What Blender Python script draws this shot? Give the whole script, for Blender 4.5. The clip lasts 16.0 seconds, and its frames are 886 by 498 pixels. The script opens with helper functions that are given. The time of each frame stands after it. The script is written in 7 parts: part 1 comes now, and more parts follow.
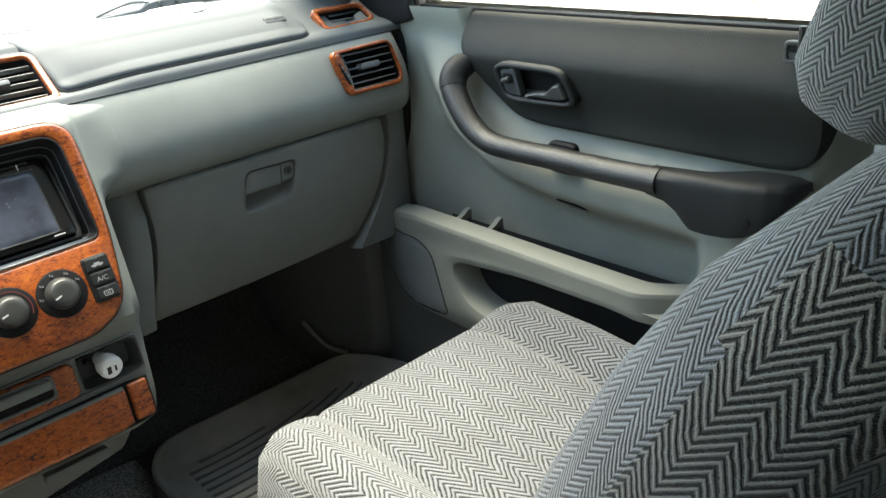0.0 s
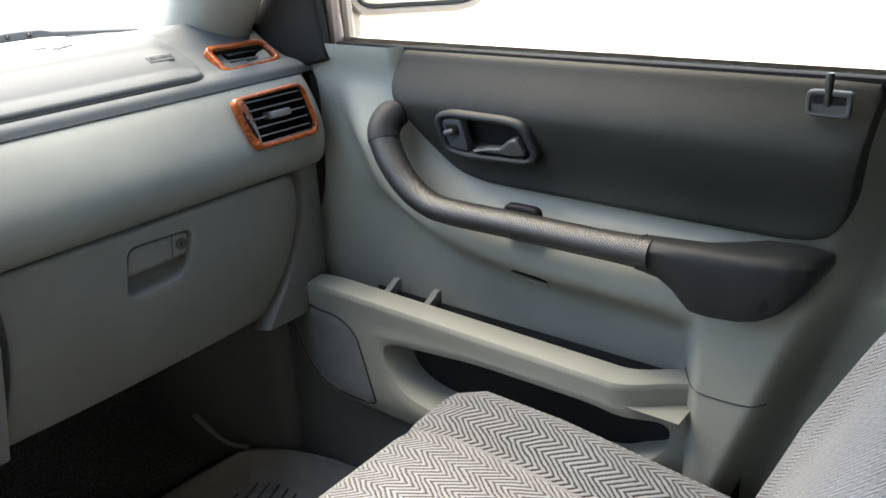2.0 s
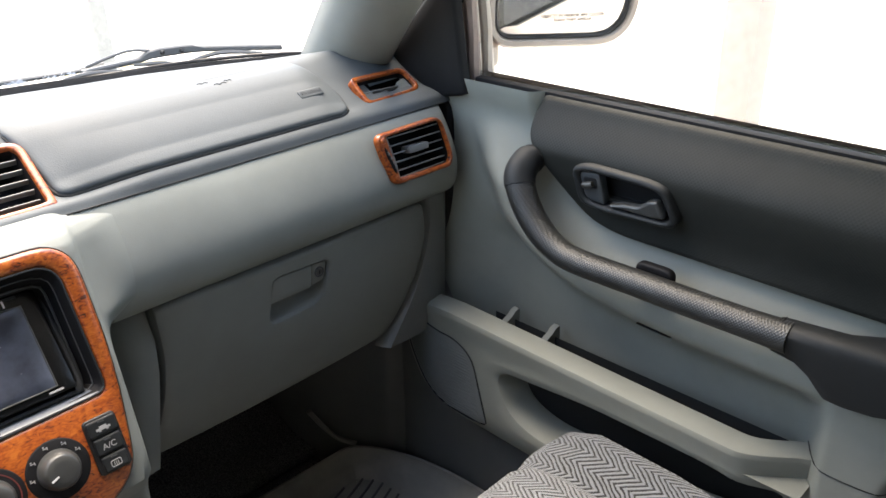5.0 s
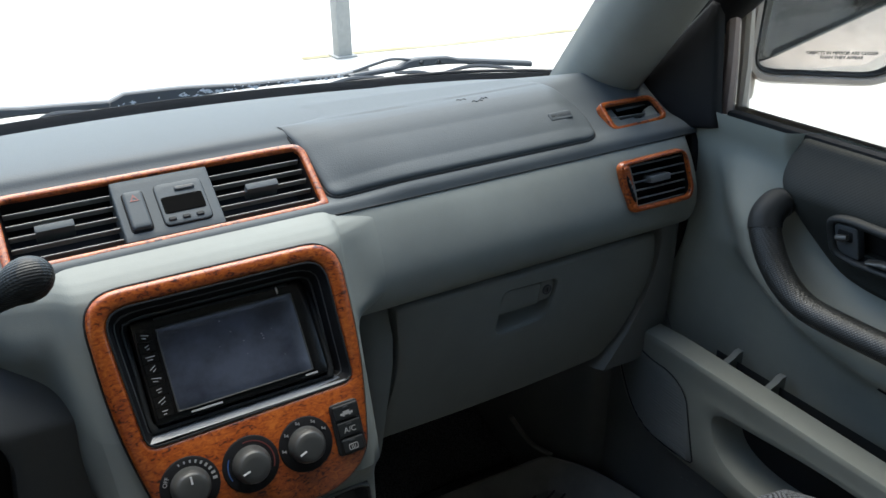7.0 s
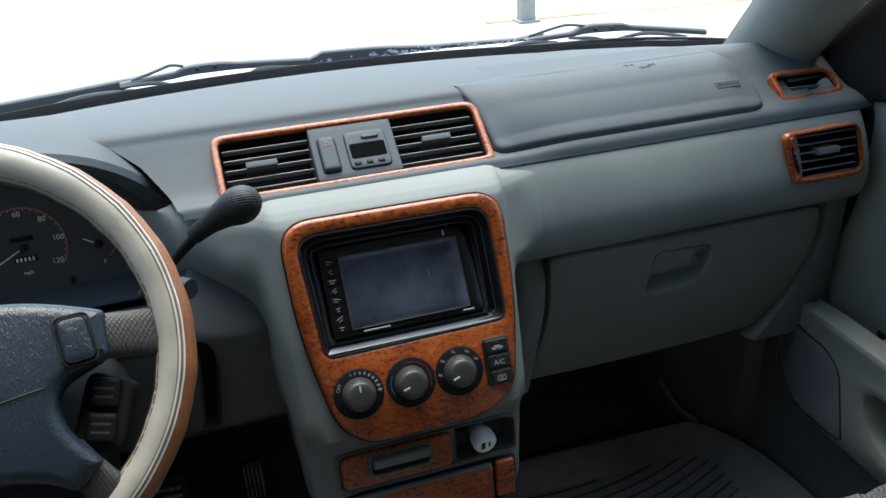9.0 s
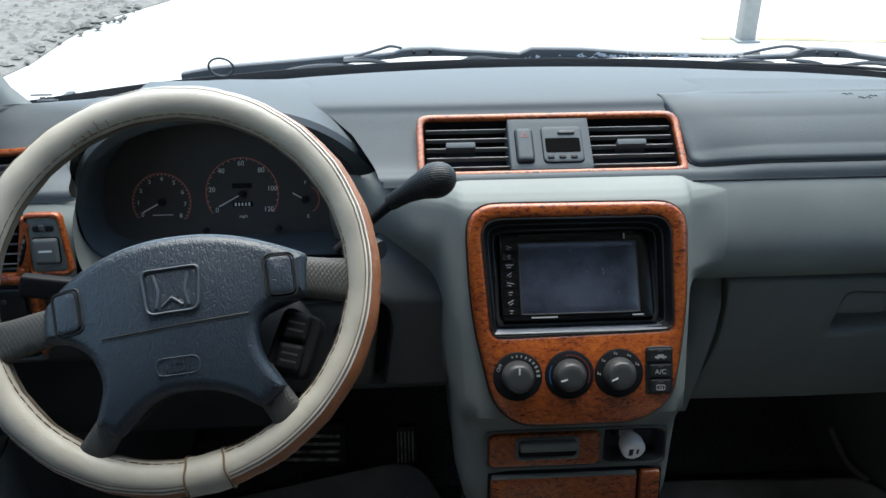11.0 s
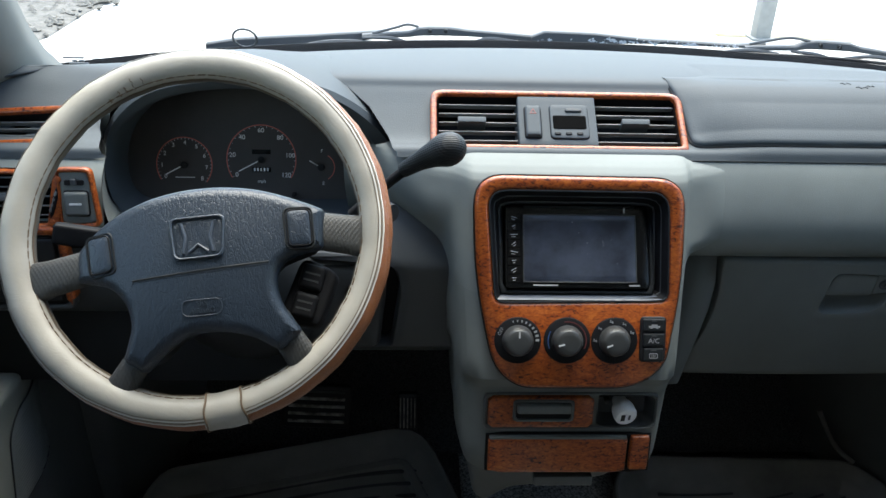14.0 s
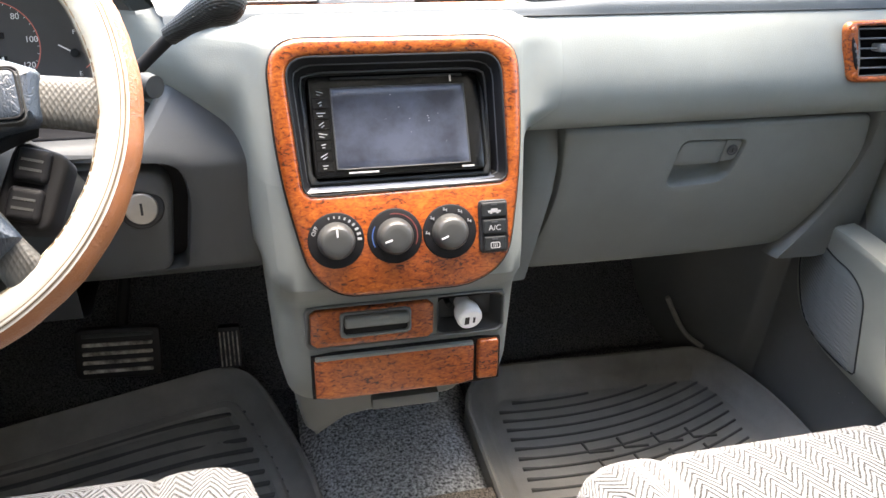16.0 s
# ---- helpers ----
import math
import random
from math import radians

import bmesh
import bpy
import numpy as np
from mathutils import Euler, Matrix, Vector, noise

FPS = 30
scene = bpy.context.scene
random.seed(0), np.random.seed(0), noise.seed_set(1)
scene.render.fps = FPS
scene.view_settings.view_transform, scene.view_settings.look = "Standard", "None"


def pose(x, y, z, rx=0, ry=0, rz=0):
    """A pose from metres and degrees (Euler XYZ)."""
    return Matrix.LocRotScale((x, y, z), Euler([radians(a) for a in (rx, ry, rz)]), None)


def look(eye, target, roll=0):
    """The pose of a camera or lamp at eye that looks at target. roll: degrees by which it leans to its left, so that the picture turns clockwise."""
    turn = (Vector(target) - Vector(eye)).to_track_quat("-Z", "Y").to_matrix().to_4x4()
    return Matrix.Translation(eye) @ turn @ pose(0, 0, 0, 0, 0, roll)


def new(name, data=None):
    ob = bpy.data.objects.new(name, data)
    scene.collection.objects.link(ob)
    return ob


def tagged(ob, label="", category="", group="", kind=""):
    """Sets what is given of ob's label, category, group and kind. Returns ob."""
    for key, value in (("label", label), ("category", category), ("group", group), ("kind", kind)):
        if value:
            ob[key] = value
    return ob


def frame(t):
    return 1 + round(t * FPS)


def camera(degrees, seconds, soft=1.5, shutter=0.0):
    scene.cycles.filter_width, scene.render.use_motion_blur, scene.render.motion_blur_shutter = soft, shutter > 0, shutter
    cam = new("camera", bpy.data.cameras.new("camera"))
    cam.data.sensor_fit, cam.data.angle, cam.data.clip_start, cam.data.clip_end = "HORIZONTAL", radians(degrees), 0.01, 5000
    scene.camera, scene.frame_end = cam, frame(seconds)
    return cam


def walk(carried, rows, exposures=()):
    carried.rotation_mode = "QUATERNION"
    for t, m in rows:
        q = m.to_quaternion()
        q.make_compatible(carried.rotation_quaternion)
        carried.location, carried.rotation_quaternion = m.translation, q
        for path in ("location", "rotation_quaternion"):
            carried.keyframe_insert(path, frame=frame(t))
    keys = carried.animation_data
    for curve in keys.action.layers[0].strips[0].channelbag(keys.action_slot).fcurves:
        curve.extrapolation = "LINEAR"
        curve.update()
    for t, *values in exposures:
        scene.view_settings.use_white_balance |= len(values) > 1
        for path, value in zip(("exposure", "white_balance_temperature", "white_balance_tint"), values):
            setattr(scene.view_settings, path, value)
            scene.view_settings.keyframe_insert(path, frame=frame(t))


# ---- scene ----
cam = camera(57.0, 16.0)
PATH = [
    (0, (-0.148, 0.164, 1.309), (1.052, 1.539, 0.492), -5.2),
    (0.5, (-0.107, 0.283, 1.301), (1.237, 1.545, 0.525), -3.9),
    (1, (-0.07, 0.34, 1.292), (1.365, 1.509, 0.533), -3.2),
    (1.5, (-0.061, 0.353, 1.285), (1.39, 1.499, 0.523), -3.1),
    (2, (-0.067, 0.356, 1.288), (1.373, 1.519, 0.532), -3.1),
    (2.5, (-0.075, 0.365, 1.289), (1.35, 1.554, 0.543), -2.9),
    (3, (-0.069, 0.37, 1.289), (1.33, 1.592, 0.547), -2.9),
    (3.2, (-0.068, 0.368, 1.286), (1.325, 1.605, 0.559), -2.8),
    (5.3, (-0.091, 0.431, 1.406), (1.136, 1.739, 0.521), -1.5),
    (5.5, (-0.089, 0.441, 1.402), (1.086, 1.796, 0.517), -2.0),
    (6, (-0.105, 0.45, 1.415), (0.954, 1.895, 0.525), -1.5),
    (6.5, (-0.119, 0.446, 1.431), (0.862, 1.951, 0.552), -1.2),
    (7, (-0.13, 0.437, 1.436), (0.777, 1.995, 0.571), -0.8),
    (7.5, (-0.135, 0.414, 1.448), (0.663, 2.025, 0.571), -1.3),
    (8, (-0.137, 0.393, 1.45), (0.542, 2.042, 0.546), -2.0),
    (8.2, (-0.14, 0.386, 1.45), (0.5, 2.047, 0.539), -2.2),
    (10.3, (-0.154, 0.337, 1.458), (0.124, 2.087, 0.531), -1.6),
    (10.5, (-0.153, 0.333, 1.458), (0.071, 2.094, 0.536), -1.1),
    (11, (-0.16, 0.332, 1.455), (-0.064, 2.109, 0.542), -0.2),
    (11.5, (-0.159, 0.327, 1.454), (-0.157, 2.111, 0.55), 0.0),
    (12, (-0.157, 0.322, 1.448), (-0.23, 2.113, 0.561), 0.1),
    (12.5, (-0.162, 0.319, 1.442), (-0.298, 2.111, 0.566), 0.4),
    (13, (-0.162, 0.317, 1.433), (-0.349, 2.104, 0.554), 0.4),
    (13.5, (-0.161, 0.301, 1.442), (-0.296, 2.084, 0.546), 0.4),
    (14, (-0.163, 0.281, 1.454), (-0.085, 2.047, 0.517), 1.7),
    (14.5, (-0.153, 0.29, 1.433), (0.102, 2.02, 0.462), 2.5),
    (15, (-0.135, 0.319, 1.394), (0.201, 2.021, 0.398), 3.0),
    (15.5, (-0.119, 0.356, 1.36), (0.273, 2.025, 0.33), 3.3),
    (16, (-0.116, 0.387, 1.339), (0.328, 2.025, 0.281), 3.2),
]
walk(cam, [(t, look(eye, target, roll)) for t, eye, target, roll in PATH],
     exposures=[(0, 4.12, 8230, -1), (1.0, 4.28, 8420, 4), (1.5, 4.23, 8370, 7), (3, 4.18, 8370, 11), (5.5, 3.63, 8100, 11), (6, 3.40, 7810, 9), (6.5, 3.08, 7270, 4), (7, 2.68, 7080, 3), (10.5, 2.67, 6760, 1), (12, 2.74, 6720, 1), (13, 2.84, 6680, 1), (14, 3.00, 6870, 2), (14.5, 3.53, 7270, 5), (15, 4.12, 7590, 13), (16, 5.03, 8200, 12)])

# ---- world and light ----
world = bpy.data.worlds.new("world")
scene.world = world
world.use_nodes = True
wn = world.node_tree.nodes
sky = wn.new("ShaderNodeTexSky")
sky.sky_type = 'NISHITA'
sky.sun_disc = False
sky.sun_elevation = radians(66)
sky.sun_rotation = radians(10)
world.node_tree.links.new(sky.outputs[0], wn["Background"].inputs[0])
wn["Background"].inputs[1].default_value = 0.11
sun = new("sun", bpy.data.lights.new("sun", 'SUN'))
sun.data.energy, sun.data.angle, sun.data.color = 1.3, radians(60), (1.0, 0.98, 0.955)
sun.matrix_world = look((1.8, 10, 23), (0, 0, 0))

# ---- materials ----
def nodes_of(name):
    m = bpy.data.materials.new(name)
    m.use_nodes = True
    nt = m.node_tree
    return m, nt, nt.nodes["Principled BSDF"]


def ramp(nt, fac, stops):
    r = nt.nodes.new("ShaderNodeValToRGB")
    while len(r.color_ramp.elements) < len(stops):
        r.color_ramp.elements.new(0.5)
    for e, (p, c) in zip(r.color_ramp.elements, stops):
        e.position, e.color = p, (*c, 1)
    nt.links.new(fac, r.inputs[0])
    return r.outputs[0]


def tex_noise(nt, scale, detail=4, rough=0.6, vec=None, dist=0.0):
    n = nt.nodes.new("ShaderNodeTexNoise")
    n.inputs["Scale"].default_value, n.inputs["Detail"].default_value = scale, detail
    n.inputs["Roughness"].default_value, n.inputs["Distortion"].default_value = rough, dist
    if vec is None:
        vec = nt.nodes.new("ShaderNodeTexCoord").outputs["Object"]
    nt.links.new(vec, n.inputs["Vector"])
    return n.outputs[0]


def bumped(nt, bsdf, height, strength, dist=0.001):
    b = nt.nodes.new("ShaderNodeBump")
    b.inputs["Strength"].default_value, b.inputs["Distance"].default_value = strength, dist
    nt.links.new(height, b.inputs["Height"])
    nt.links.new(b.outputs[0], bsdf.inputs["Normal"])


def math_node(nt, op, a, b=None, c=None):
    n = nt.nodes.new("ShaderNodeMath")
    n.operation = op
    for i, v in enumerate((a, b, c)):
        if v is None:
            continue
        if isinstance(v, (int, float)):
            n.inputs[i].default_value = v
        else:
            nt.links.new(v, n.inputs[i])
    return n.outputs[0]


def plastic(name, col, rough=0.55, grain=900, bump=0.25, vary=0.12, spec=0.4):
    """Moulded plastic: fine leather-like grain and faint large stains."""
    m, nt, b = nodes_of(name)
    big = tex_noise(nt, 6, 5, 0.65)
    lo, hi = [c * (1 - vary) for c in col], [min(1, c * (1 + vary)) for c in col]
    nt.links.new(ramp(nt, big, [(0.3, lo), (0.7, hi)]), b.inputs["Base Color"])
    fine = tex_noise(nt, grain, 2, 0.5)
    nt.links.new(math_node(nt, 'MULTIPLY_ADD', big, 0.2, rough - 0.1), b.inputs["Roughness"])
    b.inputs["Specular IOR Level"].default_value = spec
    bumped(nt, b, fine, bump, 0.0006)
    return m


def burl(name):
    """Glossy printed burl wood."""
    m, nt, b = nodes_of(name)
    co = nt.nodes.new("ShaderNodeTexCoord").outputs["Object"]
    mp = nt.nodes.new("ShaderNodeMapping")
    mp.inputs["Scale"].default_value = (0.62, 1.0, 1.25)
    nt.links.new(co, mp.inputs["Vector"])
    a = tex_noise(nt, 30, 4, 0.6, dist=0.6)
    c = tex_noise(nt, 235, 2, 0.6, mp.outputs[0], 1.1)
    k = math_node(nt, 'MULTIPLY_ADD', c, 0.80, math_node(nt, 'MULTIPLY', a, 0.26))
    col = ramp(nt, k, [(0.34, (0.010, 0.0025, 0.0015)), (0.41, (0.07, 0.012, 0.004)), (0.455, (0.180, 0.033, 0.006)), (0.58, (0.265, 0.059, 0.009)), (0.72, (0.355, 0.098, 0.016))])
    nt.links.new(col, b.inputs["Base Color"])
    b.inputs["Roughness"].default_value = 0.38
    b.inputs["Specular IOR Level"].default_value = 0.35
    b.inputs["Coat Weight"].default_value, b.inputs["Coat Roughness"].default_value = 0.36, 0.16
    return m


def herringbone(name, dark, light, step=0.0068, half=0.0135, cuts=(0.13, 0.19, 0.30)):
    """Woven zigzag cloth, laid out by the cloth's own metres."""
    m, nt, b = nodes_of(name)
    uv = nt.nodes.new("ShaderNodeUVMap").outputs[0]
    wob = nt.nodes.new("ShaderNodeTexNoise")
    wob.inputs["Scale"].default_value = 60
    nt.links.new(uv, wob.inputs["Vector"])
    sep = nt.nodes.new("ShaderNodeSeparateXYZ")
    nt.links.new(uv, sep.inputs[0])
    jit = math_node(nt, 'MULTIPLY', math_node(nt, 'SUBTRACT', wob.outputs[0], 0.5), 0.0035)
    u = math_node(nt, 'ADD', sep.outputs[0], jit)
    tri = math_node(nt, 'PINGPONG', u, half)
    v = math_node(nt, 'ADD', math_node(nt, 'ADD', sep.outputs[1], jit), math_node(nt, 'MULTIPLY', tri, 1.45))
    s = math_node(nt, 'PINGPONG', math_node(nt, 'DIVIDE', v, step), 0.5)
    fuzz = nt.nodes.new("ShaderNodeTexNoise")
    fuzz.inputs["Scale"].default_value, fuzz.inputs["Detail"].default_value = 900, 3
    nt.links.new(uv, fuzz.inputs["Vector"])
    s2 = math_node(nt, 'ADD', s, math_node(nt, 'MULTIPLY', math_node(nt, 'SUBTRACT', fuzz.outputs[0], 0.5), 0.5))
    stain = nt.nodes.new("ShaderNodeTexNoise")
    stain.inputs["Scale"].default_value, stain.inputs["Detail"].default_value = 9, 6
    nt.links.new(uv, stain.inputs["Vector"])
    mix = nt.nodes.new("ShaderNodeMixRGB")
    mix.blend_type = 'MULTIPLY'
    mix.inputs[0].default_value = 0.5
    nt.links.new(ramp(nt, s2, [(cuts[0], dark), (cuts[1], [c * 0.55 for c in light]), (cuts[2], light)]), mix.inputs[1])
    nt.links.new(ramp(nt, stain.outputs[0], [(0.3, (0.74, 0.71, 0.68)), (0.62, (1, 1, 1))]), mix.inputs[2])
    nt.links.new(mix.outputs[0], b.inputs["Base Color"])
    b.inputs["Roughness"].default_value = 0.95
    b.inputs["Sheen Weight"].default_value = 0.25
    b.inputs["Specular IOR Level"].default_value = 0.1
    bumped(nt, b, s2, 1.0, 0.0028)
    return m


def dimpled(name, col, cell=380, rough=0.5, flat=False, depth=0.45):
    """Black plastic moulded with small round cells."""
    m, nt, b = nodes_of(name)
    co = nt.nodes.new("ShaderNodeTexCoord").outputs["Object"]
    mp = nt.nodes.new("ShaderNodeMapping")
    mp.inputs["Rotation"].default_value = (radians(45), 0, 0) if not flat else (0, 0, radians(45))
    nt.links.new(co, mp.inputs["Vector"])
    sp = nt.nodes.new("ShaderNodeSeparateXYZ")
    nt.links.new(mp.outputs[0], sp.inputs[0])
    cb = nt.nodes.new("ShaderNodeCombineXYZ")
    nt.links.new(sp.outputs[0 if flat else 1], cb.inputs[0])
    nt.links.new(sp.outputs[1 if flat else 2], cb.inputs[1])
    vor = nt.nodes.new("ShaderNodeTexVoronoi")
    vor.voronoi_dimensions = '2D'
    vor.inputs["Scale"].default_value, vor.inputs["Randomness"].default_value = cell, 0.06
    nt.links.new(cb.outputs[0], vor.inputs["Vector"])
    b.inputs["Base Color"].default_value = (*col, 1)
    big = tex_noise(nt, 9, 4, 0.6)
    nt.links.new(ramp(nt, big, [(0.3, [c * 0.85 for c in col]), (0.7, [c * 1.2 for c in col])]), b.inputs["Base Color"])
    b.inputs["Roughness"].default_value = rough
    bumped(nt, b, vor.outputs["Distance"], depth, 0.0018)
    return m


def carpeted(name, col, loops=420):
    m, nt, b = nodes_of(name)
    n = tex_noise(nt, loops, 3, 0.75)
    nt.links.new(ramp(nt, n, [(0.36, [c * 0.15 for c in col]), (0.64, [c * 2.0 for c in col])]), b.inputs["Base Color"])
    b.inputs["Roughness"].default_value = 1.0
    b.inputs["Specular IOR Level"].default_value = 0.05
    bumped(nt, b, n, 1.0, 0.004)
    return m


def leather(name, col, rough=0.45, creases=70, bump=0.5, stretch=None, detail=6):
    m, nt, b = nodes_of(name)
    big = tex_noise(nt, 12, 5, 0.6)
    nt.links.new(ramp(nt, big, [(0.3, [c * 0.82 for c in col]), (0.7, [min(1, c * 1.1) for c in col])]), b.inputs["Base Color"])
    vec = None
    if stretch:
        mp = nt.nodes.new("ShaderNodeMapping")
        mp.inputs["Scale"].default_value = stretch
        nt.links.new(nt.nodes.new("ShaderNodeTexCoord").outputs["Object"], mp.inputs["Vector"])
        vec = mp.outputs[0]
    cr = tex_noise(nt, creases, detail, 0.65, vec, 1.6)
    ridge = math_node(nt, 'ABSOLUTE', math_node(nt, 'SUBTRACT', cr, 0.5))
    b.inputs["Roughness"].default_value = rough
    bumped(nt, b, ridge, bump, 0.006)
    return m


def creased(name, col):
    """Moulded leather-look vinyl: fine pebbles crossed by slanting creases."""
    m, nt, b = nodes_of(name)
    big = tex_noise(nt, 14, 4, 0.6)
    nt.links.new(ramp(nt, big, [(0.3, [c * 0.85 for c in col]), (0.7, [c * 1.12 for c in col])]), b.inputs["Base Color"])
    co = nt.nodes.new("ShaderNodeTexCoord").outputs["Object"]
    mp = nt.nodes.new("ShaderNodeMapping")
    mp.inputs["Rotation"].default_value, mp.inputs["Scale"].default_value = (0, radians(28), 0), (1.0, 0.48, 0.40)
    nt.links.new(co, mp.inputs["Vector"])
    ridge = math_node(nt, 'ABSOLUTE', math_node(nt, 'SUBTRACT', tex_noise(nt, 300, 2, 0.5, mp.outputs[0], 0.4), 0.5))
    fine = tex_noise(nt, 900, 2, 0.5)
    h = math_node(nt, 'MULTIPLY_ADD', fine, 0.12, math_node(nt, 'MINIMUM', ridge, 0.09))
    b.inputs["Roughness"].default_value = 0.36
    bumped(nt, b, h, 0.6, 0.0032)
    return m


def plain(name, col, rough=0.4, metal=0.0, spec=0.5):
    m, nt, b = nodes_of(name)
    n = tex_noise(nt, 40, 4, 0.6)
    nt.links.new(ramp(nt, n, [(0.3, [c * 0.9 for c in col]), (0.7, [min(1, c * 1.08) for c in col])]), b.inputs["Base Color"])
    b.inputs["Roughness"].default_value, b.inputs["Metallic"].default_value = rough, metal
    b.inputs["Specular IOR Level"].default_value = spec
    return m


def see_through(name, tint=(1, 1, 1), rough=0.0):
    """Thin window glass: mostly clear, with a weak mirror."""
    m = bpy.data.materials.new(name)
    m.use_nodes = True
    nt = m.node_tree
    nt.nodes.remove(nt.nodes["Principled BSDF"])
    out = nt.nodes["Material Output"]
    t, g, mixn = (nt.nodes.new(k) for k in ("ShaderNodeBsdfTransparent", "ShaderNodeBsdfGlossy", "ShaderNodeMixShader"))
    t.inputs[0].default_value = (*tint, 1)
    g.inputs["Roughness"].default_value = rough
    mixn.inputs[0].default_value = 0.04
    nt.links.new(t.outputs[0], mixn.inputs[1])
    nt.links.new(g.outputs[0], mixn.inputs[2])
    nt.links.new(mixn.outputs[0], out.inputs[0])
    return m


def ground_mat(name, cols, scale, bump, fine=60):
    m, nt, b = nodes_of(name)
    n = tex_noise(nt, scale, 8, 0.65)
    nt.links.new(ramp(nt, n, [(0.35, cols[0]), (0.65, cols[1])]), b.inputs["Base Color"])
    b.inputs["Roughness"].default_value = 0.9
    bumped(nt, b, tex_noise(nt, fine, 4, 0.7), bump, 0.02)
    return m


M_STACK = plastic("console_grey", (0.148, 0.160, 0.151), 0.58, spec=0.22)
M_LIGHT = plastic("light_grey_trim", (0.163, 0.176, 0.166), 0.6, spec=0.22)
M_GLOVE = plastic("mid_grey_trim", (0.118, 0.127, 0.119), 0.6)
M_DOOR = plastic("door_grey_trim", (0.176, 0.182, 0.160), 0.6, spec=0.28)
M_PAD = plastic("dark_dash_vinyl", (0.058, 0.067, 0.073), 0.62, grain=700, bump=0.4, spec=0.24)
M_DARK = plastic("dark_grey_plastic", (0.036, 0.039, 0.042), 0.55)
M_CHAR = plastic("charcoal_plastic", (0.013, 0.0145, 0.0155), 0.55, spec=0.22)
M_BLACK = plastic("black_plastic", (0.008, 0.008, 0.009), 0.45)
M_VENT = plain("vent_black", (0.006, 0.006, 0.007), 0.6, spec=0.15)
M_SLAT = plain("vent_slat", (0.105, 0.108, 0.110), 0.4)
M_HOLE = plain("unlit_black_window", (0.003, 0.003, 0.003), 0.8, spec=0.02)
M_MATT = plain("matt_black", (0.006, 0.006, 0.007), 0.75, spec=0.2)
M_BAR = plain("brown_bar", (0.24, 0.18, 0.16), 0.5)
M_TAN = leather("dark_tan_leather", (0.10, 0.08, 0.06), 0.5, 60, 0.2)
M_WIPER = plastic("weathered_wiper_grey", (0.085, 0.088, 0.09), 0.6)
M_YELLOW = ground_mat("faded_yellow_paint", ((0.20, 0.17, 0.085), (0.30, 0.27, 0.17)), 3, 0.2)
M_WOOD = burl("burl_wood")
M_CLOTH = herringbone("zigzag_cloth", (0.016, 0.016, 0.017), (0.170, 0.182, 0.196))
M_SIDE = herringbone("worn_side_cloth", (0.010, 0.010, 0.010), (0.235, 0.226, 0.208), 0.0085, 0.0165, (0.20, 0.27, 0.36))
M_PANEL = dimpled("dimpled_dark_vinyl", (0.0165, 0.0175, 0.0160), 330, 0.56, False, 0.16)
M_PANEL.node_tree.nodes["Principled BSDF"].inputs["Specular IOR Level"].default_value = 0.16
M_GRIP = dimpled("dimpled_black_grip", (0.010, 0.0112, 0.0118), 420, 0.48, False, 0.45)
M_BARGRIP = dimpled("fine_dimpled_black_vinyl", (0.0105, 0.0115, 0.0118), 420, 0.44, False, 0.40)
M_GRIP.node_tree.nodes["Principled BSDF"].inputs["Specular IOR Level"].default_value = 0.25
M_SPOKE = dimpled("pebbled_spoke", (0.033, 0.032, 0.029), 420, 0.6, True, 0.35)
M_HUB = creased("navy_creased_vinyl", (0.0165, 0.0240, 0.0350))
M_HUB.node_tree.nodes["Principled BSDF"].inputs["Specular IOR Level"].default_value = 0.42
M_BEIGE = leather("beige_leather", (0.318, 0.293, 0.250), 0.46, 30, 0.14)
M_BROWN = leather("brown_leather", (0.22, 0.075, 0.025), 0.4, 90, 0.4)
M_PIPE = plain("pale_piping", (0.52, 0.49, 0.44), 0.45)
M_RING = plain("pale_red_print", (0.66, 0.17, 0.13), 0.6)
M_THREAD = plain("brown_thread", (0.11, 0.07, 0.04), 0.8)
M_STRIP = carpeted("dull_brown_felt", (0.17, 0.145, 0.12))
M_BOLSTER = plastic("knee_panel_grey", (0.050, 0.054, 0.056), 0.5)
M_FACE = plain("brown_black_dial_face", (0.052, 0.048, 0.045), 0.6)
M_LOWER = plastic("dark_lower_console", (0.100, 0.106, 0.102), 0.5)
M_RUBBER = plastic("mat_rubber", (0.170, 0.164, 0.150), 0.45, grain=300, bump=0.4, vary=0.3)
M_CARPET = carpeted("grey_carpet", (0.085, 0.085, 0.086))
M_TUNNEL = carpeted("speckled_tunnel_carpet", (0.27, 0.27, 0.265), 250)
# Same rubber as the trays, darkened to paint the shadow lines of the ribs.
M_RIB = plastic("shadow_line_rubber", (0.055, 0.054, 0.051), 0.5, grain=300)
M_KICK = plastic("kick_panel_grey", (0.098, 0.101, 0.098), 0.36)
M_GRILLE = plastic("grille_grey", (0.115, 0.124, 0.121), 0.55)
M_WHITE = plain("white_plastic", (0.78, 0.78, 0.78), 0.35)
# Blotchy blue-grey base paints dust haze together with a bluish reflection.
M_SCREEN = ground_mat("dusty_reflection_screen", ((0.011, 0.014, 0.022), (0.046, 0.054, 0.074)), 22, 0.0)
M_SCREEN.node_tree.nodes["Principled BSDF"].inputs["Roughness"].default_value = 0.28
M_GLOSS = plain("gloss_black", (0.004, 0.004, 0.004), 0.22, spec=0.3)
M_MARK = plain("white_marks", (0.55, 0.55, 0.55), 0.6)
M_DIM = plain("dim_marks", (0.27, 0.27, 0.27), 0.6)
M_PRINT = plain("dial_print", (0.85, 0.85, 0.82), 0.6)
